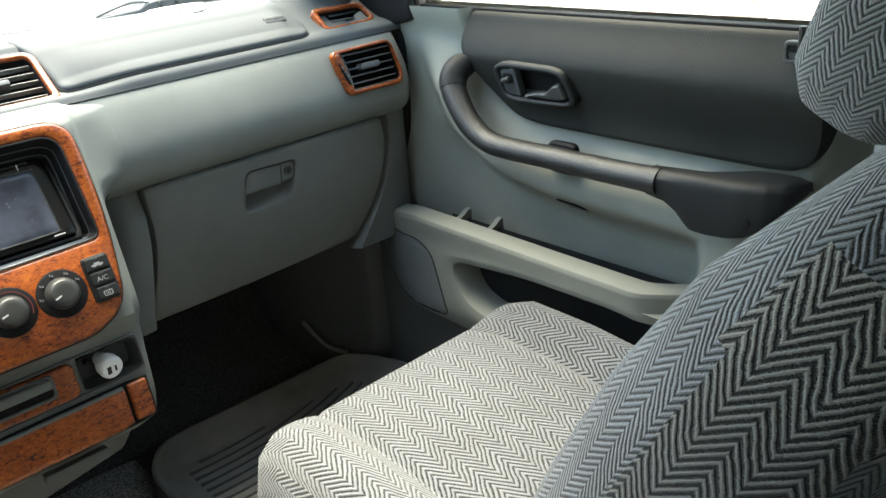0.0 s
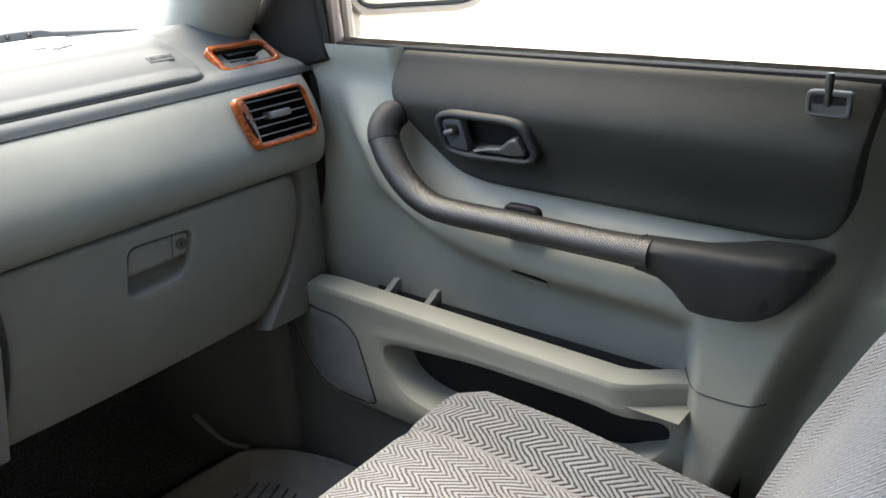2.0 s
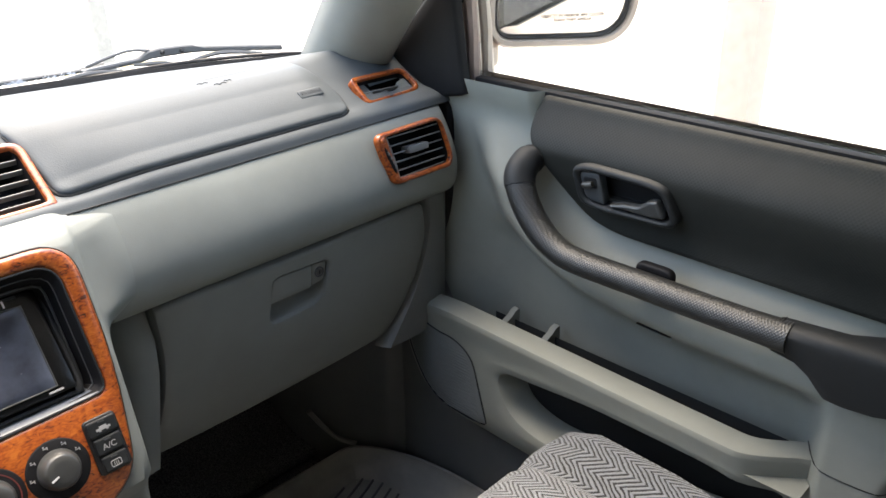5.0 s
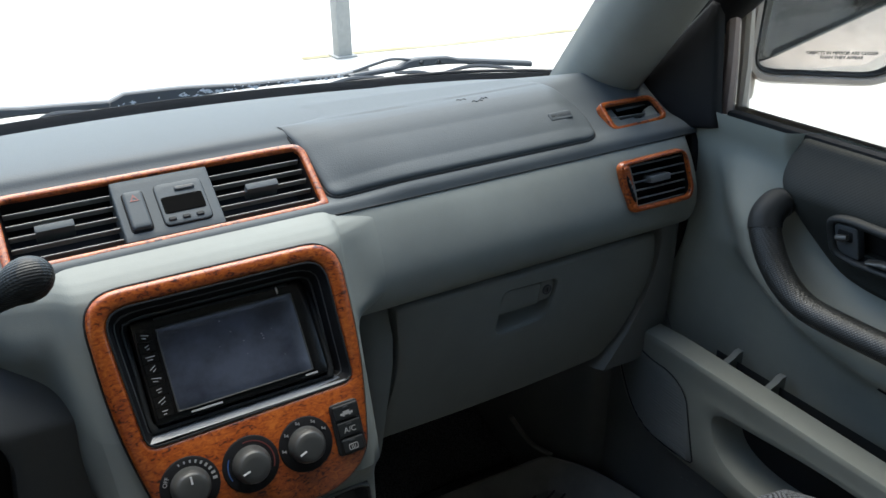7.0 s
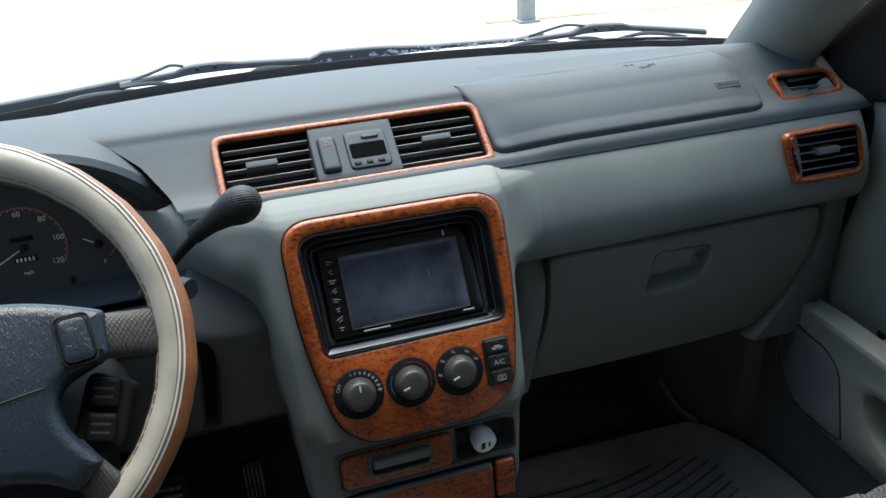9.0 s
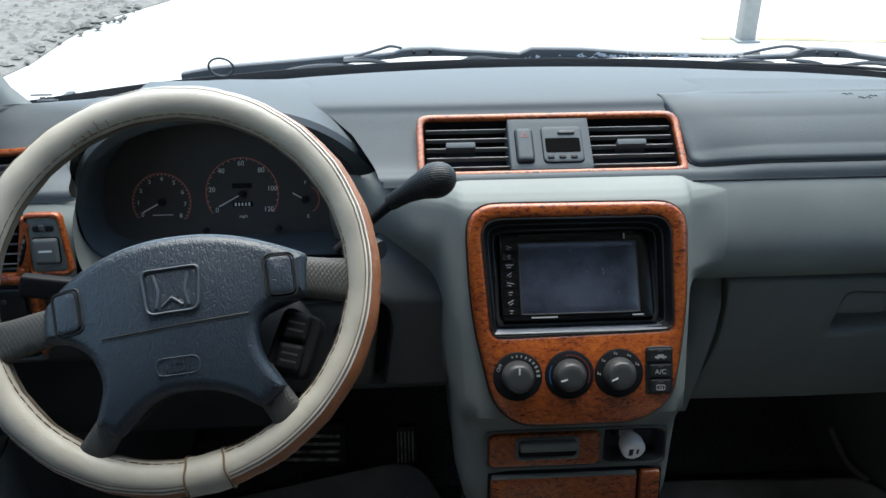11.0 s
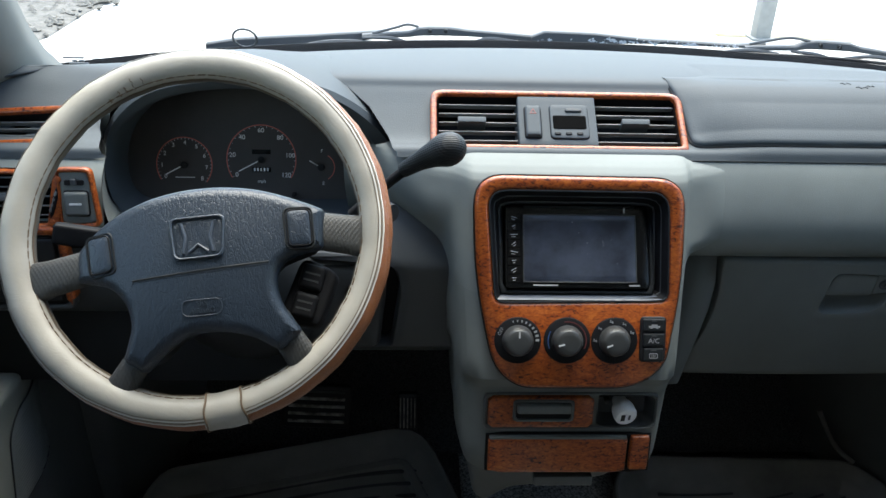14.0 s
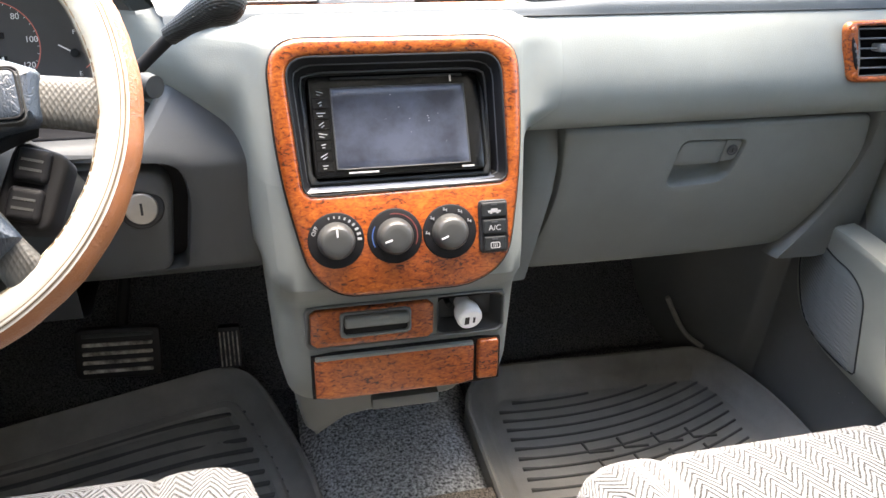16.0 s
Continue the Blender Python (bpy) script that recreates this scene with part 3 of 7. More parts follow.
# Below z 0.985 the console takes a darker grey that stands for shade.
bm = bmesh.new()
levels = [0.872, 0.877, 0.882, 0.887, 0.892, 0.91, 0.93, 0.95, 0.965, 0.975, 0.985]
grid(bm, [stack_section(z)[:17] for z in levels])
part("console_side", bm, M_STACK, dash, "side of the centre console, grey darkened for shade")
bm = bmesh.new()
grid(bm, [stack_section(z)[16:] for z in levels])
cut(bm, lambda c: -0.083 < c.x < 0.126 and 0.975 < c.z and c.y < 1.12)
part("console_front", bm, M_STACK, dash, "front of the centre console, grey darkened for shade")
bm = bmesh.new()
grid(bm, [stack_section(z) for z in zs])
bmesh.ops.remove_doubles(bm, verts=bm.verts, dist=1e-5)
cut(bm, lambda c: -0.083 < c.x < 0.126 and 0.975 < c.z < 1.094 and c.y < 1.12)
cut(bm, lambda c: 0.058 < c.x < 0.128 and 0.822 < c.z < 0.862)
part("centre_console", bm, M_LIGHT, dash, "light grey moulded centre console")
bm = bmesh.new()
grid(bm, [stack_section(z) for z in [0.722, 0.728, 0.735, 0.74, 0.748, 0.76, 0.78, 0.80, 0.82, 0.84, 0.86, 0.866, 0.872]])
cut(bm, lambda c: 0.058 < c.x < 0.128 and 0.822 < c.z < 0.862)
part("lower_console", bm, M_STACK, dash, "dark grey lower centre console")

# burl bezel round the stereo and the climate knobs
ST = axes((0.0, 1.063, 1.0), (1, 0, 0), (0, 0.42, 1.0))
bez_out = rounded([(-0.095, 0.117, 0.034), (0.139, 0.115, 0.034), (0.139, 0.0, 0.05), (0.123, -0.098, 0.03), (0.086, -0.120, 0.045), (-0.043, -0.120, 0.045), (-0.070, -0.095, 0.03), (-0.091, 0.0, 0.05)])
bez_in = rounded([(-0.080, 0.101, 0.022), (0.121, 0.100, 0.022), (0.124, -0.021, 0.010), (-0.070, -0.024, 0.010)])
bm = bmesh.new()
ring(bm, bez_out, bez_in, ST, 0.008, 0.0, 0.004, 140, -0.006)
bezel = part("centre_bezel", bm, M_WOOD, dash, "glossy orange burl wood bezel")
bm = bmesh.new()
c0 = grow(polar(bez_out, (0.022, 0.0), 160), 0.0006)
tube(bm, [ST @ Vector((q.x, q.y, 0.0008)) for q in c0 + c0[:1]], 0.0013, 6, ends=False)
part("bezel_joint", bm, M_BLACK, bezel)
bm = bmesh.new()
c0 = grow(polar(bez_in, (0.024, 0.037), 120), -0.0004)
tube(bm, [ST @ Vector((q.x, q.y, 0.0068)) for q in c0 + c0[:1]], 0.0011, 6, ends=False)
part("bezel_lip", bm, M_CHAR, bezel)
bm = bmesh.new()
well_in = rounded([(-0.062, 0.083, 0.008), (0.107, 0.083, 0.008), (0.110, -0.010, 0.006), (-0.056, -0.010, 0.006)])
c0 = (0.024, 0.037)
lo, li = polar(bez_in, c0, 96), polar(well_in, c0, 96)
grid(bm, [[ST @ Vector((p.x, p.y, h)) for p in lp] for lp, h in ((lo, 0.005), (grow(lo, -0.003), 0.002), ([a.lerp(b, 0.5) for a, b in zip(lo, li)], -0.010), (li, -0.022), (li, -0.06))], close_v=True)
part("stereo_well", bm, M_VENT, bezel, "dark grey sloping surround")
for f, h in ((0.36, -0.0055), (0.76, -0.0145)):
    bm = bmesh.new()
    c1 = [a.lerp(b, f) for a, b in zip(lo, li)]
    tube(bm, [ST @ Vector((p.x, p.y, h)) for p in c1 + c1[:1]], 0.0011, 6, ends=False)
    part("well_ridge", bm, M_DARK, bezel)

# Lighter slate-blue colour paints the reflection on the well's glossy lower face.
bm = bmesh.new()
grid(bm, [[ST @ Vector((lerp(a, b, k / 12), v, h)) for a, b, v, h in ((-0.0675, 0.1215, -0.0205, 0.0052), (-0.0665, 0.1205, -0.0195, 0.0045), (-0.058, 0.112, -0.0125, -0.0140), (-0.056, 0.110, -0.0105, -0.0170))] for k in range(13)])
part("well_sill", bm, M_SILL, bezel, "glossy sill below the stereo, slate-blue reflection put into its colour")

# climate knobs
for kx, turn, nm in ((-0.044, 90, "fan"), (0.011, 195, "temperature"), (0.064, 200, "airflow")):
    km = ST @ Matrix.Translation((kx, -0.0655, 0.0))
    bm = bmesh.new()
    disc(bm, km, 0.0262, -0.002, 0.0095, 48, 0.0012)
    dial = part("knob_dial", bm, M_MATT, bezel, "black round dial plate")
    bm = bmesh.new()
    prof = [(0.0175, 0.009), (0.0172, 0.013), (0.0155, 0.019), (0.0142, 0.0225), (0.0125, 0.0238), (0.008, 0.0242)]
    vs = grid(bm, [[km @ Vector((q * math.cos(a), q * math.sin(a), h)) for a in (2 * math.pi * k / 40 for k in range(40))] for q, h in prof], close_v=True)
    cap(bm, vs[-1])
    part("climate_knob", bm, M_KNOB, bezel, "dark grey tapered climate knob")
    bm = bmesh.new()
    a = radians(turn)
    d = Vector((math.cos(a), math.sin(a), 0))
    p0 = Vector((0, 0, 0.0244))
    box(bm, (-0.0035, -0.0008, 0), (0.0035, 0.0008, 0.0006), km @ Matrix.Translation(p0 + d * 0.0088) @ Matrix.Rotation(a, 4, 'Z'))
    part("knob_pointer", bm, M_MARK, bezel, smooth=False)
    if nm == "fan":
        for k in range(9):
            a = radians(105 - k * 13)
            bm = bmesh.new()
            box(bm, (-0.0006 - 0.00008 * k, -0.001 - 0.00012 * k, 0), (0.0006 + 0.00008 * k, 0.001 + 0.00012 * k, 0.0005), km @ Matrix.Translation((0.0218 * math.cos(a), 0.0218 * math.sin(a), 0.0095)) @ Matrix.Rotation(a - math.pi / 2, 4, 'Z'))
            part("dial_tick", bm, M_DIM, bezel, smooth=False)
        a = radians(152)
        lettering("OFF", km @ Matrix.Translation((0.0216 * math.cos(a), 0.0216 * math.sin(a), 0.0097)) @ Matrix.Rotation(a - math.pi / 2, 4, 'Z'), 0.0052, M_DIM, bezel, "dial_lettering")
    elif nm == "temperature":
        for a0, a1, mt in ((150, 205, M_BLUE), (-25, 100, M_RED)):
            bm = bmesh.new()
            rows = [[km @ Vector((q * math.cos(radians(lerp(a0, a1, k / 20))), q * math.sin(radians(lerp(a0, a1, k / 20))), 0.0099)) for q in (0.0208, 0.0219)] for k in range(21)]
            grid(bm, rows)
            part("dial_arc", bm, mt, bezel, smooth=False)
    else:
        for a in (180, 140, 100, 60, 25):
            a = radians(a)
            km2 = km @ Matrix.Translation((0.0215 * math.cos(a), 0.0215 * math.sin(a), 0.0096))
            bm = bmesh.new()
            box(bm, (-0.0022, -0.0004, 0), (0.0008, 0.0004, 0.0005), km2)
            box(bm, (0.0008, -0.0016, 0), (0.0016, 0.0010, 0.0005), km2)
            box(bm, (-0.0020, 0.0010, 0), (-0.0008, 0.0022, 0.0005), km2)
            part("dial_symbol", bm, M_DIM, bezel, smooth=False)

# button column beside the knobs
bm = bmesh.new()
plate(bm, rrect(0.0925, -0.089, 0.1215, -0.038, 0.004), ST, 0.0105, 0.0, 0.001)
part("button_panel", bm, M_BLACK, bezel)
for k, (v0, v1) in enumerate(((-0.0545, -0.040), (-0.0710, -0.0565), (-0.0875, -0.0730))):
    bm = bmesh.new()
    w = 0.0004 * k
    plate(bm, rrect(0.0945 + w * 3, v0, 0.1200 - w * 2, v1, 0.0015), ST, 0.0135, 0.008, 0.0012)
    part("climate_button", bm, M_CHAR, bezel)
    vm = (v0 + v1) / 2 - 0.001
    if k == 1:
        lettering("A/C", ST @ Matrix.Translation((0.1072, vm, 0.0137)), 0.0075, M_DIM, bezel, "button_lettering")
    else:
        bm = bmesh.new()
        if k == 0:
            box(bm, (0.101, vm - 0.0015, 0.0134), (0.1135, vm + 0.0005, 0.0139), ST)
            box(bm, (0.104, vm + 0.0005, 0.0134), (0.1105, vm + 0.0022, 0.0139), ST)
            box(bm, (0.103, vm - 0.0026, 0.0134), (0.105, vm - 0.0015, 0.0139), ST)
            box(bm, (0.1095, vm - 0.0026, 0.0134), (0.1115, vm - 0.0015, 0.0139), ST)
        else:
            ring(bm, rrect(0.1025, vm - 0.0032, 0.1120, vm + 0.0028, 0.001), rrect(0.1032, vm - 0.0025, 0.1113, vm + 0.0021, 0.0008), ST, 0.0139, -0.0134, 0.0001, 24, 0.0134)
            for q in (0.1055, 0.1072, 0.1089):
                box(bm, (q - 0.0003, vm - 0.0018, 0.0134), (q + 0.0003, vm + 0.0014, 0.0139), ST)
        part("button_symbol", bm, M_DIM, bezel, smooth=False)
    bm = bmesh.new()
    box(bm, (0.1045, v1 - 0.0030, 0.0134), (0.1100, v1 - 0.0018, 0.0139), ST)
    part("button_lamp", bm, M_DARK, bezel, smooth=False)

# pockets below: ashtray, socket bay, drawer
TR = axes((0.0, 1.04, 0.85), (1, 0, 0), (0, 0.15, 1.0))
bm = bmesh.new()
ring(bm, rrect(-0.077, -0.036, 0.130, 0.013, 0.008), rrect(-0.073, -0.033, 0.127, 0.010, 0.006), TR, 0.0045, 0.0, 0.002, 96, -0.01)
tray = part("pocket_frame", bm, M_LOWER, dash, "dark grey frame round ashtray and socket")
bm = bmesh.new()
plate(bm, rrect(-0.0715, -0.032, 0.0530, 0.0085, 0.003), TR, 0.007, -0.002, 0.002)
part("ashtray_front", bm, M_WOOD, tray, "burl wood ashtray front")
# Raised black plate paints the shadowed hollow behind the pull handle.
bm = bmesh.new()
plate(bm, rrect(-0.0405, -0.0205, 0.0275, 0.0045, 0.004), TR, 0.0078, 0.006, 0.0006)
part("ashtray_shade", bm, M_MATT, tray)
bm = bmesh.new()
box(bm, (-0.0385, -0.0075, 0.008), (0.0255, 0.0035, 0.018), TR, 0.003, 3)
part("ashtray_handle", bm, M_GLOVE, tray, "grey pull handle")
bm = bmesh.new()
ring(bm, rrect(-0.0425, -0.0225, 0.0295, 0.0062, 0.005), rrect(-0.0390, -0.0190, 0.0260, 0.0030, 0.004), TR, 0.0098, 0, 0.0012, 64, 0.006)
part("recess_rim", bm, M_LOWER, tray)
bm = bmesh.new()
so, si = polar(rrect(0.0575, -0.031, 0.126, 0.0085, 0.008), (0.092, -0.011), 64), polar(rrect(0.063, -0.026, 0.121, 0.003, 0.006), (0.092, -0.011), 64)
vs = grid(bm, [[TR @ Vector((p.x, p.y, h)) for p in lp] for lp, h in ((so, 0.003), (si, -0.014), (grow(si, -0.001), -0.018))], close_v=True)
cap(bm, vs[-1])
part("socket_bay", bm, M_DARK, tray, "black recessed socket bay")
bm = bmesh.new()
disc(bm, TR @ Matrix.Translation((0.072, -0.004, -0.016)), 0.0035, 0, 0.012, 16)
part("socket_lamp", bm, M_CHAR, tray)
bm = bmesh.new()
plate(bm, rrect(-0.0725, -0.0955, 0.1265, -0.0410, 0.004), TR, 0.0035, -0.004, 0.001)
part("drawer_gap", bm, M_MATT, dash, "black gap round the drawer fronts")
bm = bmesh.new()
plate(bm, rrect(-0.0695, -0.0925, 0.0965, -0.0440, 0.004), TR, 0.010, -0.004, 0.0025)
drawer = part("drawer_front", bm, M_WOOD, dash, "burl wood drawer front")
bm = bmesh.new()
plate(bm, rrect(0.1005, -0.0895, 0.1235, -0.0430, 0.003), TR, 0.009, -0.004, 0.0025)
part("side_cap", bm, M_WOOD, dash, "small burl wood cap")
# Pale strip paints the highlight along the drawer's top edge.
bm = bmesh.new()
box(bm, (-0.0685, -0.0462, 0.004), (0.0955, -0.0425, 0.0098), TR, 0.0012)
part("drawer_highlight", bm, M_GLOVE, drawer, "pale strip painting the highlight along the top edge of the drawer")
bm = bmesh.new()
box(bm, (-0.010, -0.1225, -0.020), (0.063, -0.1090, -0.006), TR, 0.003)
part("drawer_pull", bm, M_LOWER, dash, "dark pull lip under the drawer")
bm = bmesh.new()
plate(bm, rounded([(-0.096, 0.76, 0.004), (-0.080, 0.672, 0.006), (-0.062, 0.652, 0.006), (-0.038, 0.680, 0.01), (0.03, 0.690, 0.02), (0.092, 0.700, 0.006), (0.108, 0.722, 0.01), (0.124, 0.76, 0.004)]), axes((0, 1.078, 0), (1, 0, 0), (0, 0, 1)), 0.006, -0.16, 0.006, 0.0, 90, (0.01, 0.725))
part("lower_cover", bm, M_LOWER, dash, "dark grey lower console cover with angled foot")

# ---- air vents ----
def vent(name, outer, inner, m, slats, depth, tab=None, parent=dash, frame_h=0.006, label="burl-framed black air vent"):
    b = bmesh.new()
    ring(b, outer, inner, m, frame_h, 0.0, 0.0016, 320, -0.004)
    fr = part(name, b, M_WOOD, parent, label)
    b = bmesh.new()
    c = (sum(p[0] for p in inner) / len(inner), sum(p[1] for p in inner) / len(inner))
    li = grow(polar(inner, c, 200), 0.001)
    vs = grid(b, [[m @ Vector((p.x, p.y, h)) for p in lp] for lp, h in ((li, 0.003), (grow(li, -0.002), -0.004), (grow(li, -0.004), -depth))], close_v=True)
    cap(b, vs[-1])
    part("vent_duct", b, M_VENT, fr)
    for x0, x1, y in slats:
        b = bmesh.new()
        box(b, (x0, y - 0.0009, -0.0075), (x1, y + 0.0009, -0.001), m @ Matrix.Translation((0, y, 0)) @ Matrix.Rotation(radians(-9), 4, 'X') @ Matrix.Translation((0, -y, 0)), 0.0006, 1)
        part("slat", b, M_SLAT, fr)
    if tab:
        x0, x1, y = tab
        b = bmesh.new()
        box(b, (x0, y - 0.0044, -0.012), (x1, y + 0.0044, 0.0045), m, 0.002, 2)
        part("vent_tab", b, M_SLAT, fr)
    return fr


# centre vent pair with hazard switch and clock
CV = axes((0.008, 1.1925, 1.1385), (1, 0, 0), (0, 0.086, 0.062))
cvo = rounded([(-0.150, -0.040, 0.004), (0.150, -0.040, 0.004), (0.150, 0.0435, 0.017), (-0.150, 0.0435, 0.014)])
cvi = rounded([(-0.1425, -0.033, 0.003), (0.1425, -0.033, 0.003), (0.1425, 0.0365, 0.011), (-0.1425, 0.0365, 0.009)])
sl = [(a, b, -0.024 + 0.0125 * k) for k in range(5) for a, b in ((-0.140, -0.048), (0.046, 0.140))]
cvent = vent("centre_vent", cvo, cvi, CV, sl, 0.045, None, dash, 0.0055, "burl-framed pair of black centre vents")
for x0, x1 in ((-0.118, -0.085), (0.075, 0.108)):
    bm = bmesh.new()
    box(bm, (x0, -0.003, -0.012), (x1, 0.0045, 0.006), CV, 0.0015, 2)
    part("vent_tab", bm, M_PAD, cvent)
bm = bmesh.new()
plate(bm, rrect(-0.047, -0.033, 0.045, 0.036, 0.001), CV, 0.004, -0.03, 0.001)
part("switch_plate", bm, M_PAD, cvent, "grey switch plate")
bm = bmesh.new()
plate(bm, rrect(-0.0405, -0.0245, -0.0200, 0.0210, 0.004), CV, 0.0055, 0.0, 0.001)
part("hazard_bezel", bm, M_MATT, cvent)
bm = bmesh.new()
plate(bm, rrect(-0.0390, -0.0225, -0.0215, 0.0195, 0.003), CV, 0.0095, 0.002, 0.002)
part("hazard_switch", bm, M_PAD, cvent, "dark rocker switch with red mark")
bm = bmesh.new()
ring(bm, [(-0.0345, 0.007), (-0.026, 0.007), (-0.0302, 0.0150)], [(-0.0325, 0.0082), (-0.0280, 0.0082), (-0.0302, 0.0122)], CV, 0.0099, -0.009, 0.0001, 30, 0.0092)
part("hazard_mark", bm, M_RED, cvent, smooth=False)
bm = bmesh.new()
plate(bm, rrect(-0.0105, -0.0250, 0.0355, 0.0235, 0.006), CV, 0.0052, 0.0, 0.001)
part("clock_case", bm, M_MATT, cvent, "black clock surround")
bm = bmesh.new()
plate(bm, rrect(-0.0098, -0.0243, 0.0348, 0.0228, 0.0055), CV, 0.0064, 0.0, 0.0010)
part("clock_face", bm, M_PAD, cvent, "grey clock face")
bm = bmesh.new()
plate(bm, rrect(-0.0070, -0.0120, 0.0320, 0.0070, 0.002), CV, 0.0069, 0.0, 0.0003)
part("clock_window", bm, M_HOLE, cvent, "blank dark clock window")
for q in (-0.007, 0.006, 0.019):
    bm = bmesh.new()
    plate(bm, rrect(q + 0.001, -0.0205, q + 0.0085, -0.0160, 0.002), CV, 0.0080, 0.0, 0.001)
    part("clock_button", bm, M_CHAR, cvent)
bm = bmesh.new()
plate(bm, rrect(0.008, 0.0115, 0.0275, 0.0165, 0.002), CV, 0.0085, 0.0, 0.0015)
part("clock_button", bm, M_DARK, cvent)

# side vents, right and left
for sgn in (1, -1):
    V = axes((0.574 if sgn > 0 else -0.597, 1.118 if sgn > 0 else 1.104, 1.075), (1, -0.03 * sgn, 0), (0, 0.20, 0.95))
    o = rounded([(sgn * a, b, r) for a, b, r in ((-0.062, 0.030, 0.012), (0.045, 0.033, 0.016), (0.056, -0.020, 0.02), (0.050, -0.034, 0.012), (-0.048, -0.034, 0.011))][::sgn])
    i = rounded([(sgn * a, b, r) for a, b, r in ((-0.047, 0.026, 0.003), (0.042, 0.028, 0.008), (0.051, -0.019, 0.014), (0.046, -0.028, 0.006), (-0.036, -0.028, 0.003))][::sgn])
    x0, x1 = sorted((sgn * -0.042, sgn * 0.046))
    sl = [(x0, x1, -0.019 + 0.0105 * k) for k in range(5)]
    t0, t1 = sorted((sgn * -0.014, sgn * 0.018))
    fr = vent("side_vent", o, i, V, sl, 0.04, (t0, t1, 0.002), dash, 0.0055, "burl-framed black side vent with thumbwheel")
    for b_ in (0.022, -0.026):
        bm = bmesh.new()
        disc(bm, V @ Matrix.Translation((sgn * (-0.053 if b_ > 0 else -0.0425), b_, 0.006)), 0.0035, 0, 0.0015, 16, 0.0004)
        part("vent_stud", bm, M_WOOD, fr)
    bm = bmesh.new()
    tube(bm, [V @ Vector((sgn * lerp(-0.0505, -0.041, k / 8), lerp(0.009, -0.015, k / 8), 0.0068)) for k in range(9)], [0.0010, 0.0020] * 4 + [0.0010], 8)
    part("thumbwheel", bm, M_SLAT, fr)
    bm = bmesh.new()
    tube(bm, [V @ Vector((sgn * lerp(-0.0520, -0.0405, k / 8), lerp(0.0145, -0.0205, k / 8), 0.0050)) for k in range(9)], [0.001, 0.0028, 0.0034, 0.0036, 0.0036, 0.0036, 0.0034, 0.0028, 0.001], 8, (0, 0, 1), 0.75)
    part("wheel_slot", bm, M_VENT, fr)
    # demister vent on the slope above
    if sgn > 0:
        T = axes((0.597, 1.199, 1.143), (1, 0, -0.03), (0, 0.74, 0.67))
        o = rounded([(-0.0535, 0.0105, 0.009), (0.038, 0.0125, 0.014), (0.047, -0.021, 0.009), (0.034, -0.028, 0.010), (-0.049, -0.0325, 0.009)])
        i = rounded([(-0.0465, 0.0050, 0.006), (0.035, 0.0070, 0.009), (0.041, -0.018, 0.006), (0.030, -0.0225, 0.006), (-0.0435, -0.0265, 0.006)])
        bars = [(-0.046, 0.020, -0.018 + 0.008 * k) for k in range(2)]
        cheek = rounded([(0.022, -0.004, 0.002), (0.036, 0.000, 0.004), (0.039, -0.017, 0.005), (0.012, -0.021, 0.002)])
    else:
        T = axes((-0.606, 1.174, 1.1315), (1, 0, 0.02), (0, 0.72, 0.66))
        o = rounded([(-0.058, -0.018, 0.014), (-0.048, 0.0205, 0.012), (0.060, 0.0255, 0.010), (0.050, -0.0225, 0.008), (-0.048, -0.0265, 0.010)])
        i = rounded([(-0.049, -0.014, 0.008), (-0.041, 0.0135, 0.007), (0.052, 0.0185, 0.006), (0.043, -0.0165, 0.005), (-0.042, -0.0195, 0.006)])
        bars = [(-0.028, 0.047, -0.010 + 0.0085 * k) for k in range(3)]
        cheek = rounded([(-0.044, -0.013, 0.004), (-0.014, -0.015, 0.002), (-0.030, -0.004, 0.002), (-0.040, 0.004, 0.005)])
    bm = bmesh.new()
    plate(bm, cheek, T @ Matrix.Translation((0, 0, -0.007)) @ Matrix.Rotation(radians(-10 * sgn), 4, 'Y'), 0.0, -0.006, 0.001)
    dv = vent("demister_vent", o, i, T, bars, 0.03, None, dash, 0.006, "burl-framed demister vent")
    part("vent_cheek", bm, M_GLOVE, dv, "grey smooth cheek inside the demister vent")

# glovebox
GL = axes((0.0, 1.151, 0.90), (1, 0, 0), (0, -0.135, 1.0))


def glove_at(u, v, h):
    bow = 0.012 * (1 - ((v - 0.0) / 0.10) ** 2) * 0.6 + 0.006 * (1 - ((u - 0.41) / 0.21) ** 2)
    return GL @ Vector((u, v, h + bow))


GC = (0.391, 0.048)
GR = rounded([(GC[0] + a, GC[1] + b, r) for a, b, r in ((-0.046, -0.031, 0.014), (0.032, -0.027, 0.020), (0.045, 0.026, 0.010), (-0.037, 0.029, 0.012))])
bm = bmesh.new()
ring_on(bm, rounded([(0.214, 0.094, 0.006), (0.596, 0.094, 0.008), (0.603, 0.050, 0.03), (0.590, -0.004, 0.03), (0.562, -0.058, 0.03), (0.535, -0.092, 0.012), (0.193, -0.099, 0.006), (0.218, 0.015, 0.05)]), GR, glove_at, 0.004, 0.004, 0.004, 0.0022, 240, 14)
glove = part("glovebox_lid", bm, M_GLOVE, dash, "closed grey glovebox lid")
bm = bmesh.new()
c0 = polar(GR, GC, 72)
vs = grid(bm, [[glove_at(p.x, p.y, h) for p in lp] for lp, h in ((c0, -0.002), (grow(c0, -0.002), -0.010), (grow(c0, -0.006), -0.017), (grow(c0, -0.012), -0.020))], close_v=True)
cap(bm, vs[-1])
part("latch_recess", bm, M_GLOVE, glove, "hollow grey latch recess")


def latch_at(u, v, h):
    return glove_at(GC[0] + u, GC[1] + v, h)


